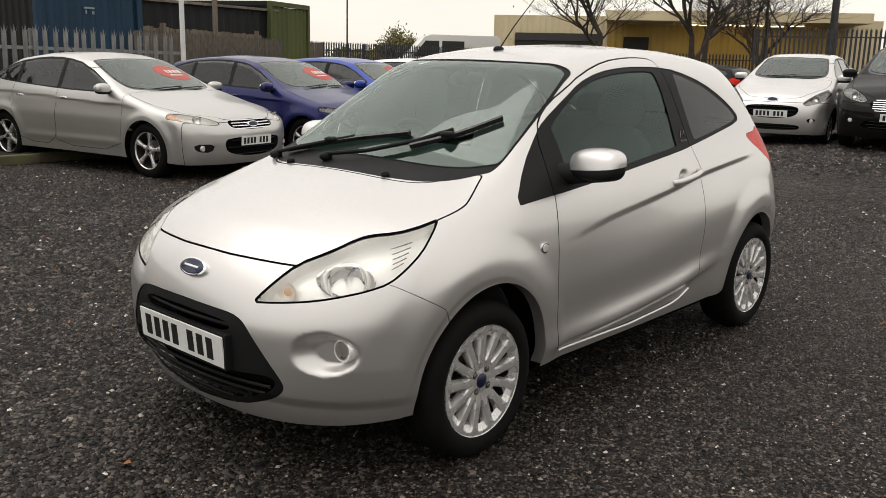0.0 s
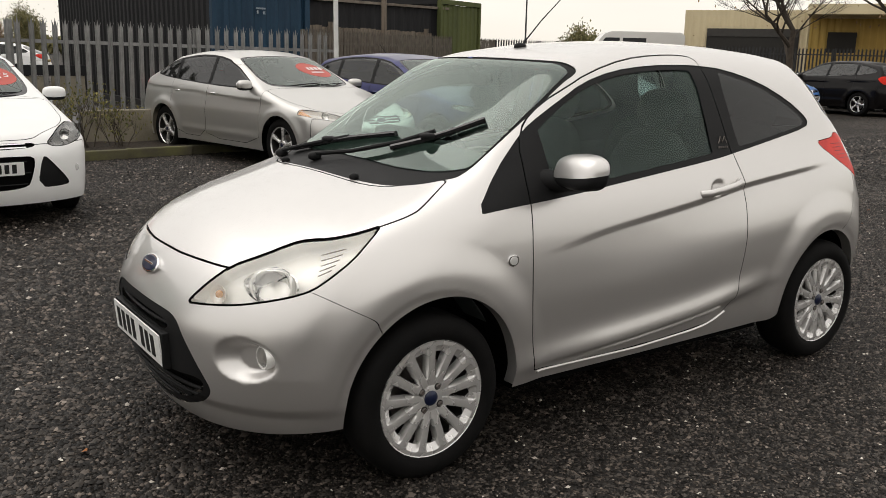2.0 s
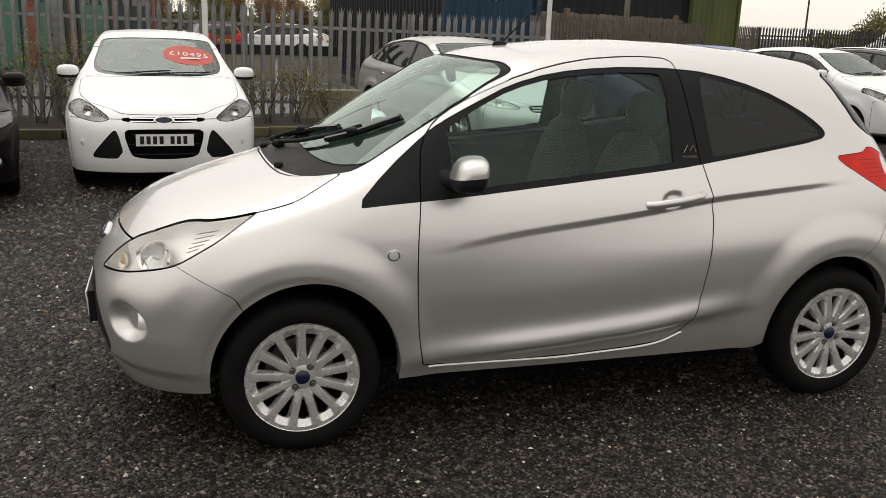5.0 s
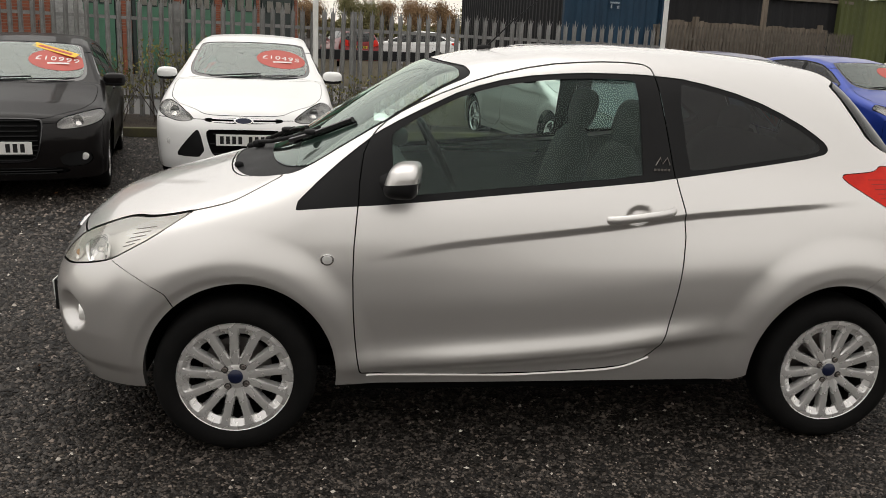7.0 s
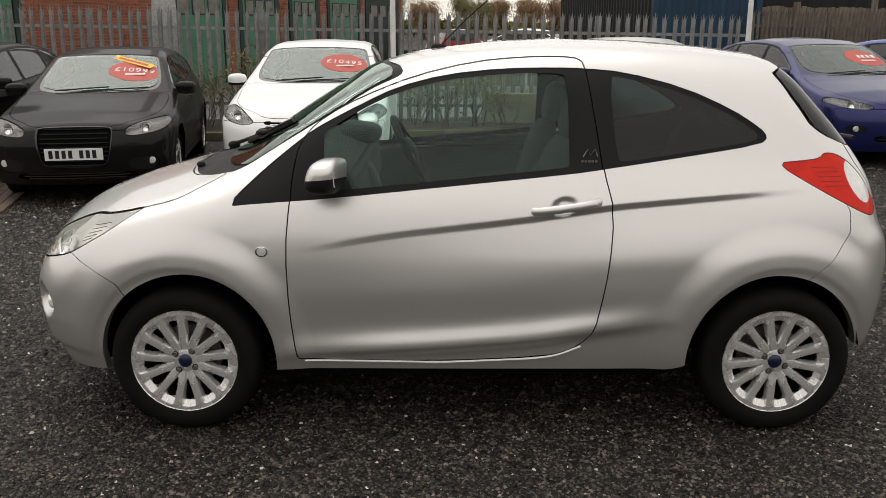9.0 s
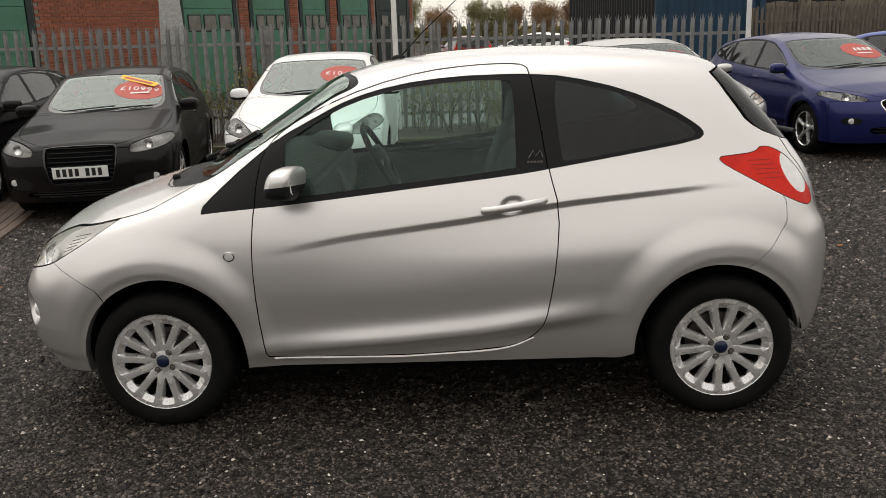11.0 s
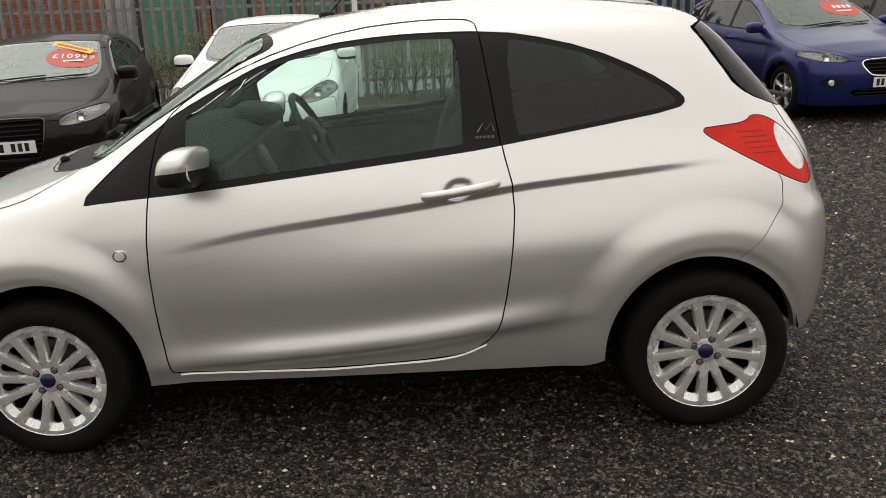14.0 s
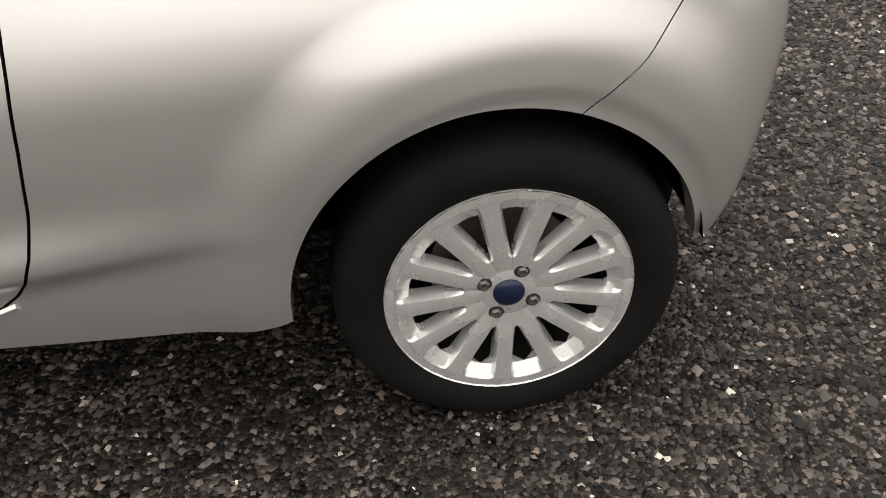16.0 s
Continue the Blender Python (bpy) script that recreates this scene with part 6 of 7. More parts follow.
def stone_material():
    m, n, l, out = nodes_of("wet_stone_chips")
    p = n.new("ShaderNodeBsdfPrincipled")
    g = n.new("ShaderNodeNewGeometry")
    ramp = n.new("ShaderNodeValToRGB")
    e = ramp.color_ramp.elements
    e[0].position, e[0].color = 0.0, (0.007, 0.0063, 0.0058, 1)
    e[1].position, e[1].color = 1.0, (0.62, 0.58, 0.52, 1)
    for pos, c in ((0.35, (0.012, 0.0105, 0.0093)), (0.6, (0.028, 0.0245, 0.0216)), (0.85, (0.076, 0.0662, 0.058)), (0.965, (0.13, 0.107, 0.091)), (0.992, (0.21, 0.172, 0.143))):
        e.new(pos).color = (*c, 1)
    l.new(g.outputs["Random Per Island"], ramp.inputs[0])
    l.new(ramp.outputs[0], p.inputs["Base Color"])
    no = n.new("ShaderNodeTexNoise")
    no.inputs["Scale"].default_value = 14
    rr = n.new("ShaderNodeMapRange")
    rr.inputs["To Min"].default_value, rr.inputs["To Max"].default_value = 0.25, 0.75
    l.new(no.outputs["Fac"], rr.inputs[0])
    p.inputs["Specular IOR Level"].default_value = 0.17
    l.new(rr.outputs[0], p.inputs["Roughness"])
    l.new(p.outputs[0], out.inputs[0])
    return m


GRAVEL, CHIPS = gravel_material(), stone_material()
gx = [-500, -120, -40, -15, -8, -4, 0, 4, 5] + [5 + 0.5 * i for i in range(1, 15)] + [14, 18, 25, 40, 70, 120, 500]
gy = [-500, -100, -30, -10, -5, -2, 0, 0.8] + [1.2 + 0.3 * i for i in range(13)] + [6, 10, 20, 40, 80, 150, 500]
me = bpy.data.meshes.new("ground")
me.from_pydata([(x, y, float(ground_z(x, y))) for y in gy for x in gx], [], [(j * len(gx) + i, j * len(gx) + i + 1, (j + 1) * len(gx) + i + 1, (j + 1) * len(gx) + i) for j in range(len(gy) - 1) for i in range(len(gx) - 1)])
me.polygons.foreach_set("use_smooth", [True] * len(me.polygons))
me.materials.append(GRAVEL)
tagged(new("ground", me), "dark wet gravel yard", "ground", kind="structure")


def chips(name, x0, x1, y0, y1, count, lo, hi, label, peaks=False):
    rng = np.random.default_rng(5 + count)
    c = np.stack([rng.uniform(x0, x1, count), rng.uniform(y0, y1, count), np.zeros(count)], 1)
    c[:, :2] += rng.normal(0, 0.35, (count, 2))
    s = rng.uniform(lo, hi, count) * rng.choice([1, 1, 1, 1.5], count)
    octa = np.array([(1, 0, 0), (-1, 0, 0), (0, 1, 0), (0, -1, 0), (0, 0, 1), (0, 0, -1)], float)
    F = np.array([(0, 2, 4), (2, 1, 4), (1, 3, 4), (3, 0, 4), (2, 0, 5), (1, 2, 5), (3, 1, 5), (0, 3, 5)])
    if peaks:
        octa, F = octa[:5], F[:4]
    k = len(octa)
    V = octa[None] * rng.uniform(0.6, 1.3, (count, k, 1)) * s[:, None, None]
    a = rng.uniform(0, 2 * np.pi, (count, 3))
    ca, sa = np.cos(a), np.sin(a)
    x, y, z = V[..., 0], V[..., 1], V[..., 2]
    for i, (p, q) in enumerate(((0, 1), (1, 2), (0, 2))[: 1 if peaks else 3]):
        u, w = V[..., p].copy(), V[..., q].copy()
        V[..., p], V[..., q] = u * ca[:, i:i + 1] - w * sa[:, i:i + 1], u * sa[:, i:i + 1] + w * ca[:, i:i + 1]
    V[..., 2] *= 0.7
    V += c[:, None]
    V[..., 2] += s[:, None] * (0.15 if peaks else 0.25) + ground_z(c[:, 0], c[:, 1])[:, None]
    T = (F[None] + k * np.arange(count)[:, None, None]).reshape(-1, 3)
    me = bpy.data.meshes.new(name)
    me.vertices.add(count * k)
    me.vertices.foreach_set("co", V.reshape(-1))
    me.loops.add(len(T) * 3)
    me.loops.foreach_set("vertex_index", T.reshape(-1).astype(np.int32))
    me.polygons.add(len(T))
    me.polygons.foreach_set("loop_start", np.arange(0, len(T) * 3, 3, dtype=np.int32))
    me.update(calc_edges=True)
    me.materials.append(CHIPS)
    return tagged(new(name, me), label, "gravel", kind="stuff")


chips("gravel_chips", -2.9, 4.6, -2.8, -0.3, 190000, 0.0036, 0.0078, "loose dark wet stone chips", True)
chips("gravel_chips", -3.0, 6.6, -0.3, 2.4, 125000, 0.005, 0.0120, "loose dark wet stone chips", True)
chips("gravel_chips", -4.5, 9.0, 2.4, 9.2, 85000, 0.008, 0.019, "loose dark wet stone chips", True)
chips("gravel_chips", 4.6, 12.5, -3.6, -0.3, 90000, 0.006, 0.014, "loose dark wet stone chips", True)
chips("gravel_chips", 9.0, 22.0, -3.0, 9.0, 60000, 0.012, 0.028, "loose dark wet stone chips", True)

LEAFLITTER = surface("fallen_leaf", (0.34, 0.13, 0.045), (0.20, 0.085, 0.03), 9, 0.75)
rng_l = random.Random(77)
litter = bmesh.new()
for i in range(70):
    lx, ly = rng_l.uniform(-2.5, 9.0), rng_l.uniform(-2.8, 5.0)
    if -0.9 < lx < 3.0 and -0.95 < ly < 0.95:
        continue
    at = Vector((lx, ly, float(ground_z(lx, ly)) + 0.014))
    tilt = Euler((rng_l.uniform(-0.5, 0.5), rng_l.uniform(-0.5, 0.5), rng_l.uniform(0, 6.28))).to_matrix()
    size = rng_l.uniform(0.010, 0.020)
    blade = [litter.verts.new(at + tilt @ Vector(c) * size) for c in ((-1.2, 0, 0), (-0.5, -0.55, 0.2), (0.5, -0.5, 0.25), (1.3, 0, 0.05), (0.5, 0.5, 0.25), (-0.5, 0.55, 0.2))]
    litter.faces.new((blade[0], blade[1], blade[2], blade[3]))
    litter.faces.new((blade[0], blade[3], blade[4], blade[5]))
tagged(part("fallen_leaves", litter, LEAFLITTER), "small brown leaves scattered on the gravel", "leaves", kind="stuff")

# ---------------------------------------------------------------- palisade fence
FENCE = surface("galvanised_steel", (0.27, 0.27, 0.265), (0.155, 0.155, 0.152), 5, 0.55, 0.45, 0.2, 90, island=0.12)
GALV = surface("spangled_zinc", (0.42, 0.42, 0.41), (0.28, 0.28, 0.275), 22, 0.5, 0.3, 0.1, 60)
FENCEBROWN = surface("weathered_brown_steel", (0.17, 0.148, 0.122), (0.095, 0.082, 0.068), 5, 0.7, 0.15, 0.2, 90)
FENCEDARK = surface("weathered_dark_steel", (0.07, 0.07, 0.072), (0.04, 0.04, 0.042), 5, 0.6, 0.4)
CONCRETE = surface("stained_concrete", (0.30, 0.27, 0.21), (0.16, 0.14, 0.10), 2.2, 0.85, 0, 0.6, 45, dist=0.01)
MOSS = surface("mossy_kerb", (0.13, 0.125, 0.055), (0.08, 0.07, 0.05), 3.5, 0.9, 0, 0.6, 45, dist=0.01)
SOIL = surface("damp_soil", (0.05, 0.038, 0.028), (0.025, 0.02, 0.015), 6, 0.95, 0, 1.0, 60, dist=0.02)
TIMBER = surface("weathered_boards", (0.20, 0.165, 0.13), (0.09, 0.072, 0.055), 2.0, 0.85, 0, 0.5, 30, island=0.2, stretch=(6, 6, 0.5))
PALEPOST = surface("white_post_paint", (0.72, 0.72, 0.70), (0.58, 0.58, 0.55), 4, 0.5)


def pale_mesh(h=1.8, w=0.074, d=0.026):
    bm = bmesh.new()
    ring = ((-w / 2, 0.012), (-w / 4, -0.014), (0, -d * 0.2), (w / 4, -0.014), (w / 2, 0.012))
    rows = []
    for z, k in ((0, 1), (h - 0.11, 1)):
        rows.append([bm.verts.new((x * k, y, z)) for x, y in ring])
    for i in range(4):
        bm.faces.new((rows[0][i], rows[0][i + 1], rows[1][i + 1], rows[1][i]))
    a, b, c, d_, e = rows[1]
    t1, t2, t3 = bm.verts.new((-w / 2 - 0.012, -0.02, h - 0.03)), bm.verts.new((0, -0.008, h)), bm.verts.new((w / 2 + 0.012, -0.02, h - 0.03))
    bm.faces.new((a, b, t1))
    bm.faces.new((b, c, t2))
    bm.faces.new((c, d_, t2))
    bm.faces.new((d_, e, t3))
    r = bmesh.ops.extrude_face_region(bm, geom=bm.faces[:])
    bmesh.ops.translate(bm, vec=(0, 0.004, 0), verts=[v for v in r["geom"] if isinstance(v, bmesh.types.BMVert)])
    return bm


def palisade(p, q, z=0.0, h=1.8, pitch=0.155, material=None, label="", one=False, bay=2.75, fall=0.0):
    material = material or FENCE
    p, q = Vector((*p, z)), Vector((*q, z))
    d = q - p
    L = d.length
    ang = math.degrees(math.atan2(d.y, d.x))
    f = thing("palisade_fence", label, "fence", pose(p.x, p.y, z, 0, fall, ang))
    for zz in (0.32, h - 0.34):
        part("rail", boxes(((0, 0.016, zz - 0.025), (L, 0.056, zz + 0.025))), material, f)
    post = None
    for i in range(int(L / bay) + 1):
        if post is None:
            post = part("post", boxes(((-0.05, 0.058, -0.3), (0.05, 0.12, h - 0.06)), bevel=0.006), material, f)
        else:
            twin(post, Matrix.Translation((i * bay, 0, 0)))
    n = int(L / pitch)
    if one:
        src = bpy.data.meshes.new("pale")
        b0 = pale_mesh(h - 0.05)
        b0.to_mesh(src)
        b0.free()
        bm = bmesh.new()
        for i in range(n):
            k = len(bm.verts)
            bm.from_mesh(src)
            bm.verts.ensure_lookup_table()
            bmesh.ops.translate(bm, vec=(i * pitch + random.uniform(-0.01, 0.01), 0, 0.05), verts=bm.verts[k:])
        tagged(part("paling", bm, material, f), kind="stuff")
    else:
        pal = part("pale", pale_mesh(h - 0.05), material, f)
        pal.location = (0.08, 0, 0.05)
        for i in range(1, n):
            twin(pal, pose(0.08 + i * pitch + random.uniform(-0.008, 0.008), 0, 0.05 + random.uniform(-0.012, 0.012), 0, random.uniform(-0.7, 0.7), 0))
    return f


palisade((-13.0, 10.15), (6.0, 10.95), 0.245, 1.86, fall=0.83, label="grey galvanised palisade fence with pointed pales")
palisade((7.3, 14.6), (19.0, 22.6), 0.0, 1.98, material=FENCEBROWN, label="grey palisade fence before the timber boards", one=True)
palisade((19.0, 22.6), (36.0, 26.5), 0.0, 2.0, material=FENCEDARK, label="dark palisade fence along the far side", one=True)
palisade((33.5, 24.5), (40.0, 14.0), 0.0, 2.0, material=FENCEDARK, label="dark palisade fence by the bare trees", one=True)
palisade((30.0, 11.2), (33.5, -3.0), 0.0, 2.85, material=FENCEDARK, label="tall dark palisade fence", one=True)

for x, y, r, h in ((0.15, 10.55, 0.045, 5.0), (5.95, 10.80, 0.045, 2.36)):
    po = thing("white_post", "slim white painted post by the fence", "post", pose(x, y, 0))
    part("shaft", lathe([(0.01, 0.0), (r + 0.01, 0.0), (r, 0.05), (r * 0.9, h), (0.01, h)], 16, "z"), PALEPOST, po, "", True)
    part("foot", boxes(((-0.09, -0.09, 0), (0.09, 0.09, 0.03)), bevel=0.005), PALEPOST, po)

# planting bed: kerb, soil, low wall under the fence
kb = thing("kerb", "mossy concrete kerb edging the bed", "kerb", kind="structure")
for i in range(16):
    x = -11.0 + i * 0.92
    y = 9.0 + 0.08 * (x + 2)
    part("kerbstone", boxes(((x, y, 0), (x + 0.905, y + 0.13, 0.13)), bevel=0.015), MOSS, kb)
bed = bmesh.new()
gx = [-11 + 0.4 * i for i in range(37)]
rows = [[bed.verts.new((x, 9.1 + 0.08 * (x + 2) + v * 1.75, 0.10 + 0.06 * noise.noise((x * 2, v * 3, 1)) + 0.03 * v)) for x in gx] for v in (0, 0.25, 0.5, 0.75, 1.0)]
for a, b in zip(rows, rows[1:]):
    for i in range(len(gx) - 1):
        bed.faces.new((a[i], a[i + 1], b[i + 1], b[i]))
pb = part("planting_bed", bed, SOIL, None, "", True)
pb.location.z = BASE[0]
tagged(pb, "dark damp soil of the planting bed", "bed", kind="structure")
wl2 = thing("low_wall", "low stained concrete wall under the fence", "wall", kind="structure")
part("wall_block", boxes(((1.6, 10.40, 0), (6.2, 10.66, 0.58)), bevel=0.012), CONCRETE, wl2)

# ---------------------------------------------------------------- containers and boards behind the fence
C_BLUE = surface("faded_blue_steel", (0.014, 0.047, 0.085), (0.008, 0.028, 0.055), 1.5, 0.6, 0.1, 0.2, 30, stretch=(1, 1, 0.3))
C_BLACK = surface("black_steel", (0.014, 0.014, 0.016), (0.008, 0.008, 0.009), 1.5, 0.7, 0.1, 0.2, 30)
C_GREEN = surface("faded_green_steel", (0.10, 0.115, 0.035), (0.055, 0.066, 0.022), 1.2, 0.7, 0.05, 0.2, 30, stretch=(1, 1, 0.3))
CHALK = surface("chalk_white", (0.36, 0.40, 0.43), (0.12, 0.16, 0.2), 40, 0.8)


def corrugated(L, H, step=0.28, deep=0.036):
    """A corrugated sheet from x = 0 to L, facing -y."""
    bm = bmesh.new()
    xs = []
    n = max(2, round(L / step))
    for i in range(n):
        a = i * L / n
        w = L / n
        xs += [(a, 0), (a + w * 0.30, 0), (a + w * 0.5, deep), (a + w * 0.80, deep)]
    xs.append((L, 0))
    lo = [bm.verts.new((x, y, 0)) for x, y in xs]
    hi = [bm.verts.new((x, y, H)) for x, y in xs]
    for i in range(len(xs) - 1):
        bm.faces.new((lo[i], lo[i + 1], hi[i + 1], hi[i]))
    return bm


def container(m, width, length, height, side_mat, end_mat, label):
    c = thing("shipping_container", label, "container", m)
    part("end_wall", corrugated(width, height - 0.3), end_mat, c, "corrugated end").location = (0, 0.03, 0.15)
    s = part("side_wall", corrugated(length, height - 0.3), side_mat, c, "corrugated side")
    s.matrix_basis = pose(0.03, length, 0.15, 0, 0, -90)
    part("far_wall", boxes(((width - 0.05, 0.05, 0.1), (width - 0.02, length, height - 0.1))), side_mat, c)
    part("roof", boxes(((0.02, 0.02, height - 0.06), (width - 0.02, length, height - 0.02))), side_mat, c)
    for x in (0.0, width - 0.12):
        part("corner_post", boxes(((x, -0.012, 0), (x + 0.12, 0.12, height)), bevel=0.008), end_mat, c)
    for z in (0.0, height - 0.14):
        part("end_rail", boxes(((0.12, -0.008, z), (width - 0.12, 0.08, z + 0.14))), end_mat, c)
        part("side_rail", boxes(((-0.008, 0.12, z), (0.08, length, z + 0.14))), side_mat, c)
    return c


bc = container(pose(5.3, 14.9, 0.05, 0, 0, 3), 2.3, 11.0, 2.95, C_BLACK, C_BLUE, "dark shipping container with a faded blue end")
for i, (x, z, w, h) in enumerate(((1.52, 2.60, 0.07, 0.10), (1.62, 2.60, 0.03, 0.10), (1.80, 2.60, 0.06, 0.10), (1.92, 2.60, 0.05, 0.09), (1.00, 2.28, 0.22, 0.035), (1.02, 2.20, 0.03, 0.08), (1.16, 2.19, 0.05, 0.06), (0.92, 2.58, 0.03, 0.12))):
    part("mark", boxes(((x, -0.016, z - h / 2), (x + w, -0.004, z + h / 2))), CHALK, bc)
container(pose(14.3, 19.5, 0.1, 0, 0, 24), 2.6, 12.0, 2.95, C_BLACK, C_GREEN, "black-sided shipping container with a faded green end")

boards = thing("board_fence", "weathered upright timber boards behind the palisade", "fence", pose(7.7, 15.6, 0, 0, 0, 32.5))
bd = None
for i in range(52):
    if bd is None:
        bd = part("board", boxes(((0, 0, 0), (0.142, 0.025, 2.05)), bevel=0.003), TIMBER, boards)
    else:
        twin(bd, pose(i * 0.152, random.uniform(-0.01, 0.01), random.uniform(-0.025, 0.02), 0, random.uniform(-0.4, 0.4), 0))
for i in range(3):
    part("post", boxes(((i * 2.9 + 1.2, -0.10, 0), (i * 2.9 + 1.32, 0.0, 2.9 if i == 1 else 2.15))), TIMBER, boards)
part("rail", boxes(((0, 0.026, 1.6), (7.9, 0.07, 1.7))), TIMBER, boards)
bb = thing("dark_shed", "long black-clad shed with a pale roof edge", "shed", pose(8.0, 18.0, 0, 0, 0, 15))
part("wall", corrugated(6.9, 2.75, 0.4, 0.03), C_BLACK, bb)
part("roof", boxes(((-0.1, -0.1, 2.75), (7.0, 3.0, 2.82))), surface("rusty_roof_edge", (0.22, 0.19, 0.16), (0.1, 0.08, 0.06), 5, 0.8), bb)

# ---------------------------------------------------------------- brick workshop with green doors
BRICK = surface("red_brick", (0.30, 0.105, 0.055), (0.20, 0.065, 0.04), 3, 0.9, 0, 0.4, 60, island=0.22)
MORTAR = surface("mortar", (0.26, 0.23, 0.20), (0.18, 0.16, 0.14), 5, 0.95)
GREEN = surface("green_door_paint", (0.070, 0.190, 0.120), (0.050, 0.140, 0.088), 2, 0.55, 0, 0.2, 40)
DARKGREEN = surface("dark_green_steel", (0.02, 0.035, 0.032), (0.012, 0.02, 0.02), 2, 0.6)
GLASSDARK = surface("dark_window", (0.02, 0.022, 0.024), (0.012, 0.013, 0.015), 4, 0.12)
LITPANE = surface("dusty_window", (0.20, 0.19, 0.165), (0.09, 0.085, 0.075), 3, 0.3)
ASPHALT = surface("wet_asphalt", (0.10, 0.098, 0.095), (0.06, 0.058, 0.057), 1.0, 0.5, 0, 0.4, 80)
fa, fb = Vector((-9.0, 14.0, 0)), Vector((-0.8, 33.0, 0))
fl_ = (fb - fa).length
shop = thing("brick_workshop", "red brick workshop with green roller doors", "building", pose(fa.x, fa.y, 0, 0, 0, math.degrees(math.atan2(fb.y - fa.y, fb.x - fa.x))), kind="structure")
HT = 4.6
spans_brick = ((0.093, 0.316), (0.446, 0.466), (0.573, 0.597), (0.69, 0.711), (0.83, 0.845), (0.985, 1.0))
part("wall_core", boxes(((-6, 0.06, 0), (fl_, 0.4, HT)), bevel=0.0), MORTAR, shop)
for a, b in spans_brick:
    part("pier", boxes(((a * fl_, 0.02, 0), (b * fl_, 0.07, HT))), MORTAR, shop)
brick = None
count = 0
for a, b in spans_brick:
    nb = max(1, round((b - a) * fl_ / 0.225))
    for r in range(24):
        for c in range(nb):
            z = 1.15 + r * 0.075
            x = a * fl_ + (c + (0.5 if r % 2 else 0) * (nb > 2)) * 0.225
            if x + 0.21 > b * fl_ + 0.1 or count > 900:
                continue
            count += 1
            if brick is None:
                brick = part("brick", boxes(((0, 0, 0), (0.213, 0.03, 0.063))), BRICK, shop)
                brick.location = (x, 0, z)
            else:
                twin(brick, Matrix.Translation((x, random.uniform(-0.003, 0.003), z)))
for a, b in spans_brick:
    part("brick_band", boxes(((a * fl_, 0.0, 2.95), (b * fl_, 0.03, HT)), ((a * fl_, 0.0, 0), (b * fl_, 0.03, 1.14))), BRICK, shop)
for a, b, mt in ((-0.2, 0.09, GREEN), (0.32, 0.44, GREEN), (0.47, 0.568, GREEN), (0.60, 0.685, GREEN), (0.715, 0.828, GREEN), (0.85, 0.98, DARKGREEN)):
    x0, x1 = a * fl_, b * fl_
    dr = part("roller_door", boxes(((x0 + 0.18, 0.03, 0), (x1 - 0.18, 0.06, 3.6))), mt, shop, "green painted door")
    for i in range(7):
        part("door_panel", boxes(((x0 + 0.19, 0.008, 0.06 + i * 0.5), (x1 - 0.19, 0.03, 0.545 + i * 0.5)), bevel=0.008), mt, dr)
    w = (x1 - x0 - 0.5) / 3
    for i in range(3 if a > 0 else 0):
        cx = x0 + 0.25 + (i + 0.5) * w
        hw_ = min(0.24, w * 0.36)
        lite = part("door_light", boxes(((cx - hw_ - 0.035, -0.012, 1.93), (cx + hw_ + 0.035, 0.012, 2.40)), bevel=0.01), DARKGREEN, dr, "framed window in the door")
        part("light_pane", boxes(((cx - hw_, -0.018, 1.965), (cx + hw_, -0.008, 2.365)), bevel=0.004), LITPANE, lite, "grey glass")
    for x in (x0, x1 - 0.16):
        part("door_post", boxes(((x, 0.0, 0), (x + 0.16, 0.06, 3.8))), DARKGREEN, dr)
    part("lintel", boxes(((x0, -0.01, 3.6), (x1, 0.06, HT))), GREEN, dr)
part("roof_edge", boxes(((-6, -0.25, HT), (fl_ + 0.2, 0.5, HT + 0.35))), DARKGREEN, shop)
col = thing("steel_column", "broad tapered galvanised steel column behind the fence", "column", pose(-3.72, 11.2, 0, 0, 0, 20))
for lo_, hi_, z0, z1 in ((0.30, 0.11, 0.0, 3.4), (0.11, 0.11, 3.4, 5.2)):
    cb_ = bmesh.new()
    q0 = [cb_.verts.new((x * lo_, y * 0.14, z0)) for x, y in ((-1, -1), (1, -1), (1, 1), (-1, 1))]
    q1 = [cb_.verts.new((x * hi_, y * 0.14, z1)) for x, y in ((-1, -1), (1, -1), (1, 1), (-1, 1))]
    for i in range(4):
        cb_.faces.new((q0[i], q0[(i + 1) % 4], q1[(i + 1) % 4], q1[i]))
    cb_.faces.new(q0)
    cb_.faces.new(q1)
    part("shaft", cb_, GALV, col)
tagged(part("side_road", boxes(((-6, 11.6, -0.11), (4.2, 40, -0.098))), ASPHALT), "wet asphalt of the neighbouring yard", "road", kind="structure")
lw = thing("barrier", "long low dark barrier with pale lower panels", "barrier", pose(-0.2, 20.0, 0))
part("top_rail", boxes(((0, 0, 0.75), (4.2, 0.15, 1.0)), bevel=0.01), C_BLACK, lw)
for i in range(5):
    part("panel", boxes(((0.03 + i * 0.84, 0.03, 0.05), (0.80 + i * 0.84, 0.12, 0.74)), bevel=0.008), CONCRETE, lw)

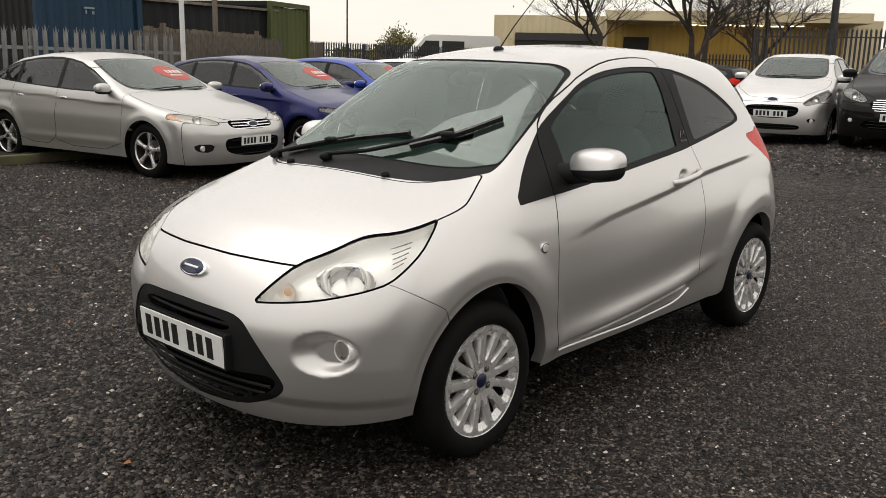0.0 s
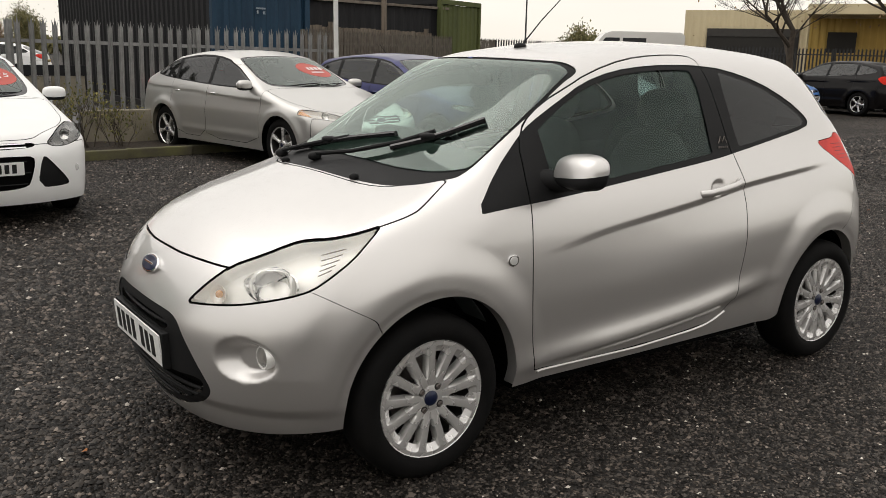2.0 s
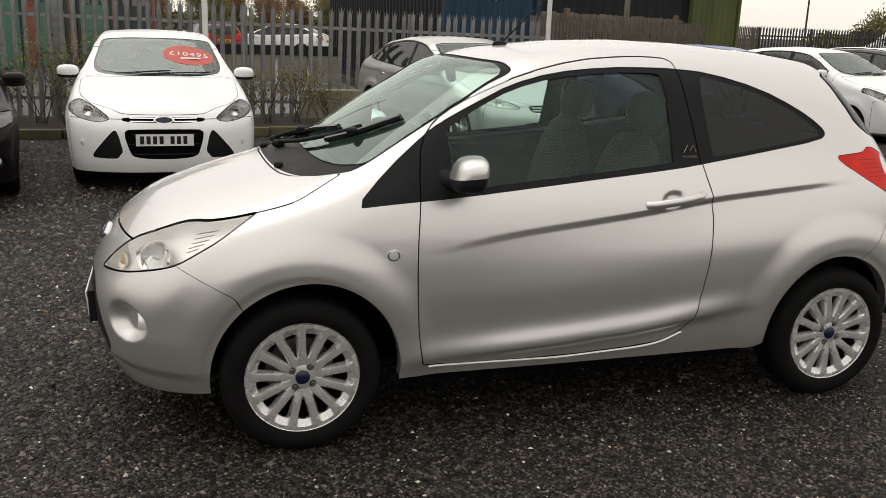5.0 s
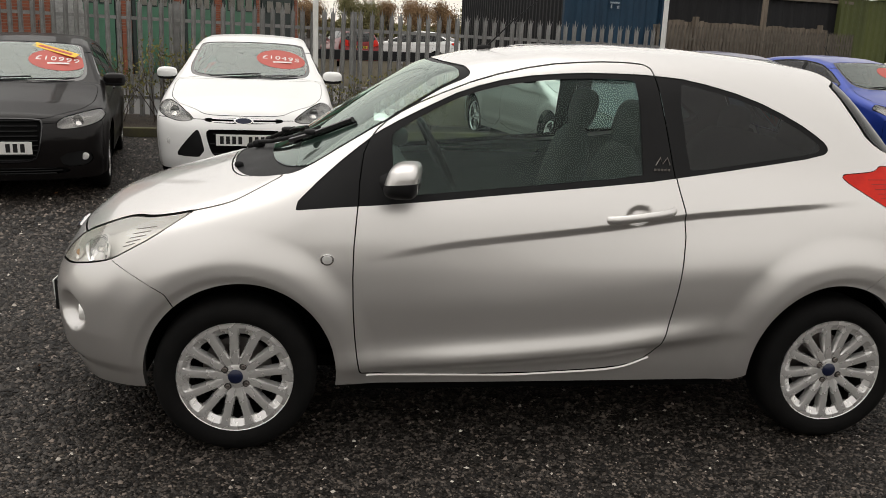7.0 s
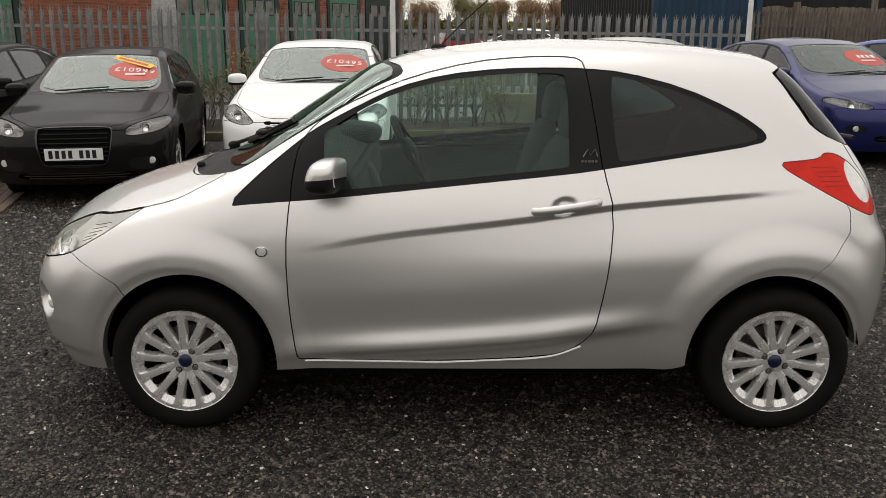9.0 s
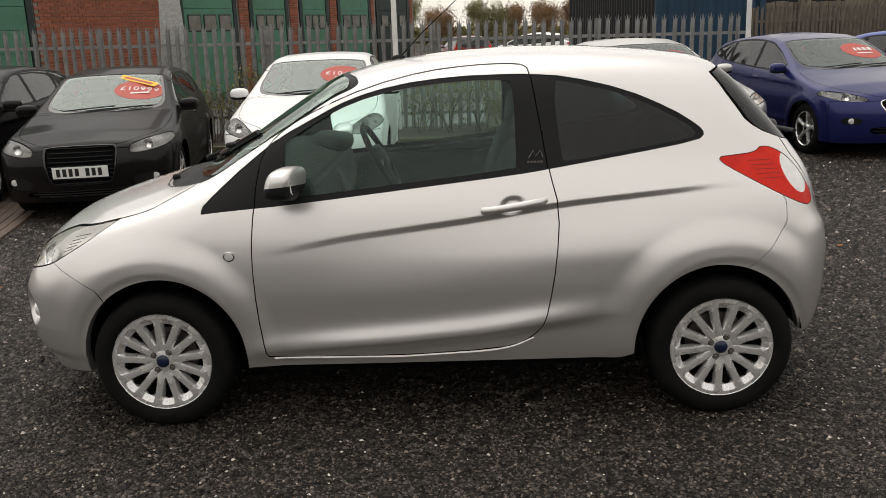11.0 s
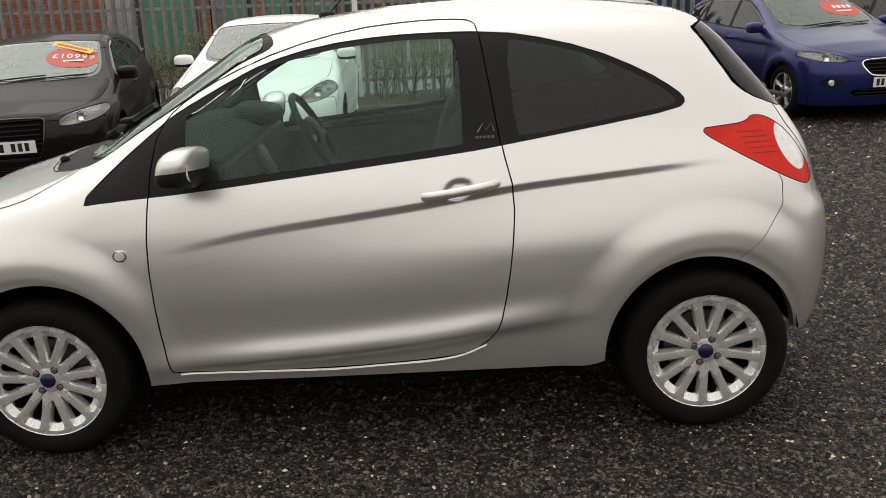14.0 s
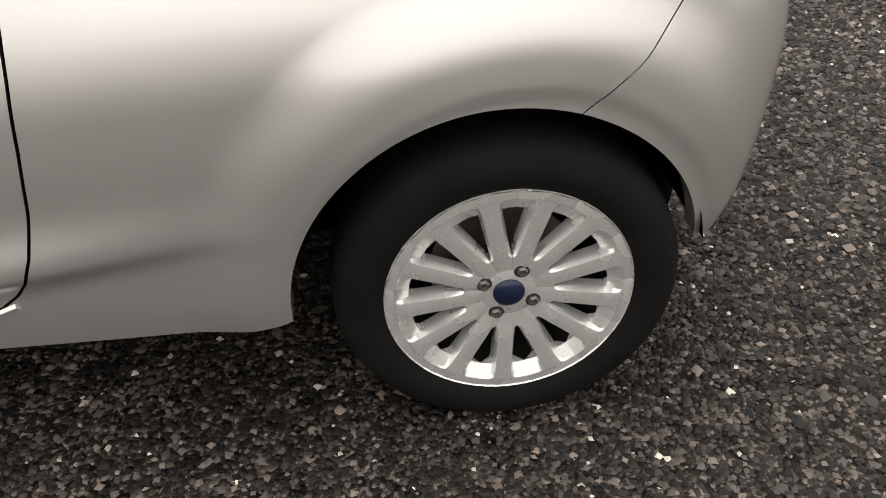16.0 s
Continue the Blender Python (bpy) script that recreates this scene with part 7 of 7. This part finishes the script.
# ---------------------------------------------------------------- far side: pale warehouse, van, lamps
CREAM = surface("cream_cladding", (0.66, 0.56, 0.36), (0.56, 0.47, 0.30), 0.6, 0.6)
OCHRE = surface("ochre_cladding", (0.46, 0.31, 0.08), (0.38, 0.25, 0.06), 0.6, 0.6)
DARKIN = surface("dark_doorway", (0.03, 0.028, 0.025), None, 2, 0.8)
VANW = car_paint("van_white", (0.72, 0.70, 0.66), 0.0, 0.35)
LAMPLIT = bpy.data.materials.new("lit_lamp")
LAMPLIT.use_nodes = True
LAMPLIT.node_tree.nodes["Principled BSDF"].inputs["Emission Color"].default_value = (1, 0.85, 0.5, 1)
LAMPLIT.node_tree.nodes["Principled BSDF"].inputs["Emission Strength"].default_value = 6
ca, cb = Vector((55.9, 44.6, 0)), Vector((64.0, 31.0, 0))
wh = thing("warehouse", "cream and ochre metal-clad warehouse with a dark doorway", "building", pose(ca.x, ca.y, 0, 0, 0, math.degrees(math.atan2(cb.y - ca.y, cb.x - ca.x))), kind="structure")
part("front_wall", corrugated(9.2, 5.0, 0.5, 0.05), CREAM, wh)
part("side_wall", boxes(((-0.0, 0.1, 0), (30, 25, 4.9))), CREAM, wh)
# dark slab stands for the unlit inside; the roller is darkened to match
part("doorway", boxes(((1.8, -0.06, 0), (8.6, 0.02, 3.55))), DARKIN, wh)
part("roller", boxes(((1.8, -0.12, 3.0), (8.6, -0.05, 3.6))), surface("shade_dark_shutter", (0.05, 0.046, 0.042), None, 3, 0.6), wh)
o2 = part("open_bay_wall", corrugated(18, 4.4, 0.5, 0.05), OCHRE, wh)
o2.location = (9.3, 0.02, 0)
part("bay_window", boxes(((10.6, -0.06, 1.9), (12.6, 0.0, 3.4))), DARKIN, wh)
part("canopy", boxes(((9.2, -5.0, 4.5), (28, 0.1, 5.2))), CREAM, wh)
for i in range(7):
    part("bay_lamp", boxes(((15 + i * 1.3, -2.5 + (i % 2) * 0.8, 4.30), (16.0 + i * 1.3, -2.35 + (i % 2) * 0.8, 4.36))), LAMPLIT, wh, "lit strip lamp")

van = thing("white_van", "white high-roof van beyond the fence", "van", pose(29.5, 29.6, 0, 0, 0, -38))
bm = solid([(0, 0.4), (5.4, 0.4), (5.5, 1.2), (5.5, 2.45), (5.3, 2.6), (1.9, 2.62), (1.55, 2.5), (0.75, 1.55), (0.1, 1.25), (-0.05, 0.8)], 1.95, bevel=0.06)
part("body", bm, VANW, van, "", True)
part("cab_window", solid([(0.95, 1.5), (1.6, 2.3), (2.3, 2.3), (2.3, 1.5)], 0.02, Matrix.Translation((0, -0.012, 0)), 0.004), GLASSDARK, van)
part("side_window", solid([(2.45, 1.5), (2.45, 2.3), (3.6, 2.3), (3.6, 1.5)], 0.02, Matrix.Translation((0, -0.012, 0)), 0.004), GLASSDARK, van)
for x in (0.9, 4.4):
    part("wheel", lathe([(0.01, 0.0), (0.2, -0.01), (0.33, 0.0), (0.33, 0.2), (0.01, 0.2)], 24), RUBBER, van, "", True).location = (x, 0.0, 0.33)

lp = thing("street_lamp", "slim grey lamp column with a small head", "street lamp", pose(27.6, 31.0, 0))
part("column", lathe([(0.01, 0), (0.07, 0), (0.045, 2), (0.035, 4.5), (0.01, 4.5)], 12, "z"), FENCEDARK, lp, "", True)
part("lamp_head", boxes(((-0.17, -0.09, 4.42), (0.17, 0.09, 4.62)), bevel=0.03), FENCEDARK, lp)
po = thing("telegraph_pole", "grey upright pole behind the tall fence", "pole", pose(35.5, 10.3, 0))
part("shaft", lathe([(0.01, 0), (0.16, 0), (0.13, 8.0), (0.01, 8.0)], 12, "z"), FENCEDARK, po, "", True)

# ---------------------------------------------------------------- trees and shrubs
BARK = surface("grey_brown_bark", (0.085, 0.068, 0.052), (0.04, 0.032, 0.025), 5, 0.9, 0, 0.5, 40, dist=0.01)


def leaf_material(name, a, b):
    m, n, l, out = nodes_of(name)
    p, g, r = n.new("ShaderNodeBsdfPrincipled"), n.new("ShaderNodeNewGeometry"), n.new("ShaderNodeValToRGB")
    r.color_ramp.elements[0].color, r.color_ramp.elements[1].color = (*a, 1), (*b, 1)
    l.new(g.outputs["Random Per Island"], r.inputs[0])
    l.new(r.outputs[0], p.inputs["Base Color"])
    p.inputs["Roughness"].default_value = 0.7
    l.new(p.outputs[0], out.inputs[0])
    return m


RUSSET = leaf_material("russet_leaves", (0.17, 0.10, 0.05), (0.34, 0.21, 0.10))
OLIVE = leaf_material("olive_leaves", (0.11, 0.11, 0.045), (0.25, 0.22, 0.09))
SHRUBLEAF = leaf_material("shrub_leaves", (0.06, 0.07, 0.02), (0.22, 0.19, 0.05))


def limbs(bm, p, d, length, r, depth, rng, tips, spread=0.55, lift=0.12, kids=3):
    """Grow a tapered limb and its branches."""
    n = 4
    pts = [p]
    for i in range(n):
        d = (d + Vector((rng.uniform(-1, 1), rng.uniform(-1, 1), rng.uniform(-0.6, 0.8))) * 0.14 + Vector((0, 0, lift * 0.3))).normalized()
        pts.append(pts[-1] + d * length / n)
    sides = 7 if depth > 3 else (5 if depth > 1 else 3)
    rings = []
    a = d.orthogonal().normalized()
    b = d.cross(a)
    for i, q in enumerate(pts):
        rr = r * (1 - 0.45 * i / n)
        rings.append([bm.verts.new(q + (a * math.cos(6.2832 * k / sides) + b * math.sin(6.2832 * k / sides)) * rr) for k in range(sides)])
    for u, v in zip(rings, rings[1:]):
        for k in range(sides):
            bm.faces.new((u[k], u[(k + 1) % sides], v[(k + 1) % sides], v[k]))
    tips.append((pts[-1], d))
    if depth == 0:
        return
    for i in range(kids if depth > 1 else 4):
        at = pts[rng.choice((2, 3, 4))] if i else pts[4]
        nd = (d + Vector((rng.uniform(-1, 1), rng.uniform(-1, 1), rng.uniform(-0.35, 0.6))) * spread * (1.0 if i == 0 else 1.5)).normalized()
        limbs(bm, at, nd, length * rng.uniform(0.62, 0.82), r * 0.5, depth - 1, rng, tips, spread, lift, kids)


def tree(x, y, height, seed, label, leaves=None, count=0, size=0.12, depth=5, trunk=0.22, spread=0.6, low=0.34, kids=3):
    rng = random.Random(seed)
    t = thing("tree", label, "tree", pose(x, y, 0))
    bm, tips = bmesh.new(), []
    limbs(bm, Vector((0, 0, -0.05)), Vector((0.05, 0, 1)), height * low, trunk, depth, rng, tips, spread, 0.12, kids)
    part("trunk", bm, BARK, t, "", True)
    if leaves:
        lb = bmesh.new()
        for i in range(count):
            q, d = rng.choice(tips[len(tips) // 4:])
            q = q + Vector((rng.gauss(0, 1), rng.gauss(0, 1), rng.gauss(0, 1.3))) * height * 0.08
            e = Euler((rng.uniform(0, 6), rng.uniform(0, 6), rng.uniform(0, 6))).to_matrix()
            s = size * rng.uniform(0.6, 1.5)
            lb.faces.new([lb.verts.new(q + e @ Vector(c) * s) for c in ((-1, 0, 0), (0, -0.5, 0.15), (1, 0, 0), (0, 0.5, 0.15))])
        tagged(part("crown", lb, leaves, t), kind="stuff")
    return t


for i, (x, y, h) in enumerate(((31.5, 18.8, 11.0), (35.0, 16.2, 11.5), (36.5, 13.6, 10.5), (39.0, 17.5, 11.5))):
    tree(x, y, h, 11 + i, "bare winter tree with a few brown leaves", RUSSET, 160, 0.06, 6, 0.2, 0.9, 0.24, 4)
for i, (x, y, h, lv) in enumerate(((-5.0, 92, 5.4, OLIVE), (-1.6, 97, 4.8, RUSSET), (3.2, 94, 5.2, OLIVE), (7.0, 96, 4.2, RUSSET), (9.8, 93, 4.9, RUSSET), (13.0, 97, 4.4, RUSSET), (17.0, 95, 5.2, OLIVE), (21.0, 93, 5.5, RUSSET), (25.0, 96, 5.2, OLIVE), (11.3, 40, 4.5, RUSSET), (13.6, 41, 4.6, RUSSET), (16.5, 44, 5.0, OLIVE), (40.2, 39.8, 3.3, OLIVE))):
    tree(x, y, h, 31 + i, "autumn tree with thinning brown and olive leaves", lv, 8000, 0.085, 4, 0.2, 0.8)


def shrub(x, y, h, w, seed, count):
    rng = random.Random(seed)
    s = thing("shrub", "straggly leafy shrub in the planting bed", "shrub", pose(x, y, 0.08))
    bm, tips = bmesh.new(), []
    for i in range(7):
        limbs(bm, Vector((rng.uniform(-0.1, 0.1), rng.uniform(-0.1, 0.1), 0)), Vector((rng.uniform(-0.6, 0.6), rng.uniform(-0.5, 0.5), 1)).normalized(), h * 0.5, 0.009, 2, rng, tips, 0.6)
    part("stem", bm, BARK, s)
    lb = bmesh.new()
    for i in range(count):
        q, d = rng.choice(tips)
        q = q + Vector((rng.gauss(0, w), rng.gauss(0, w), rng.gauss(0, w)))
        q.z = max(0.03, q.z)
        e = Euler((rng.uniform(0, 6), rng.uniform(0, 6), rng.uniform(0, 6))).to_matrix()
        k = 0.024 * rng.uniform(0.6, 1.5)
        lb.faces.new([lb.verts.new(q + e @ Vector(c) * k) for c in ((-1, 0, 0), (0, -0.5, 0.2), (1, 0, 0), (0, 0.5, 0.2))])
    tagged(part("leaves", lb, SHRUBLEAF, s), kind="stuff")


for i, (x, y, h) in enumerate(((-1.75, 9.7, 1.0), (-1.2, 9.9, 0.9), (-2.2, 9.9, 1.1), (1.0, 9.9, 0.75), (1.5, 10.0, 0.8), (1.9, 9.8, 0.55), (0.6, 10.0, 0.6), (-1.5, 9.5, 0.5), (-2.7, 9.7, 0.8), (-3.2, 9.8, 0.7), (-0.9, 9.6, 0.7))):
    shrub(x, y, h, 0.10, 50 + i, 440 if x < 0 else 240)


def hedge(x0, x1, y, h, count, seed, label):
    rng = random.Random(seed)
    bm = bmesh.new()
    for i in range(count):
        x = rng.uniform(x0, x1)
        top = h * (0.75 + 0.35 * noise.noise((x * 0.12, 3.1, seed)))
        q = Vector((x, y + rng.uniform(-2, 2), top * math.sqrt(rng.random()) + BASE[0]))
        e = Euler((rng.uniform(0, 6), rng.uniform(0, 6), rng.uniform(0, 6))).to_matrix()
        s = rng.uniform(0.25, 0.6)
        bm.faces.new([bm.verts.new(q + e @ Vector(c) * s) for c in ((-1, 0, 0), (0, -0.5, 0.15), (1, 0, 0), (0, 0.5, 0.15))])
    tagged(part("far_hedge", bm, OLIVE), label, "hedge", kind="stuff")


hedge(-25, 45, 112, 2.6, 7000, 4, "dark hedge far beyond the yard")
hedge(60, 140, 70, 2.2, 3500, 5, "dark hedge far beyond the warehouse")

# brick paving that borders the gravel under the black cars
PAVER = surface("damp_brown_paving", (0.115, 0.078, 0.056), (0.070, 0.050, 0.038), 4, 0.6, 0, 0.4, 60)
pave = thing("paving", "damp brown brick paving beside the gravel", "paving", pose(0, 0, 0.11), kind="structure")
pv, pf = [], []
for i in range(27):
    for j in range(33):
        u, v = 0.2 * i + (0.1 if j % 2 else 0.0), 0.1 * j
        zt = float(ground_z(-2.83 - 0.27 * u - 0.963 * v, 3.2 + 0.963 * u - 0.27 * v)) + 0.024 + random.uniform(-0.002, 0.002)
        k = len(pv)
        for zz, g in ((zt - 0.04, 0.0), (zt - 0.005, 0.0), (zt, 0.004)):
            for du, dv in ((g, g), (0.195 - g, g), (0.195 - g, 0.095 - g), (g, 0.095 - g)):
                pv.append((-2.83 - 0.27 * (u + du) - 0.963 * (v + dv), 3.2 + 0.963 * (u + du) - 0.27 * (v + dv), zz))
        pf += [tuple(k + 4 * a + q for q in (b, (b + 1) % 4)) + tuple(k + 4 * a + 4 + q for q in ((b + 1) % 4, b)) for a in (0, 1) for b in range(4)]
        pf.append((k + 8, k + 9, k + 10, k + 11))
tagged(mesh_object("paver", pv, pf, PAVER, pave, smooth=False), kind="stuff")

# unseen plain wall, added behind the camera to darken reflections in the cars
BACKWALL = surface("dull_cladding", (0.24, 0.225, 0.205), (0.18, 0.17, 0.155), 1.0, 0.85)
ws_ = thing("reflection_wall", "plain dull wall, unseen, added to shape reflections", "wall", kind="structure")
part("cladding", boxes(((-40, -22.3, 0), (45, -22.0, 2.4))), BACKWALL, ws_)
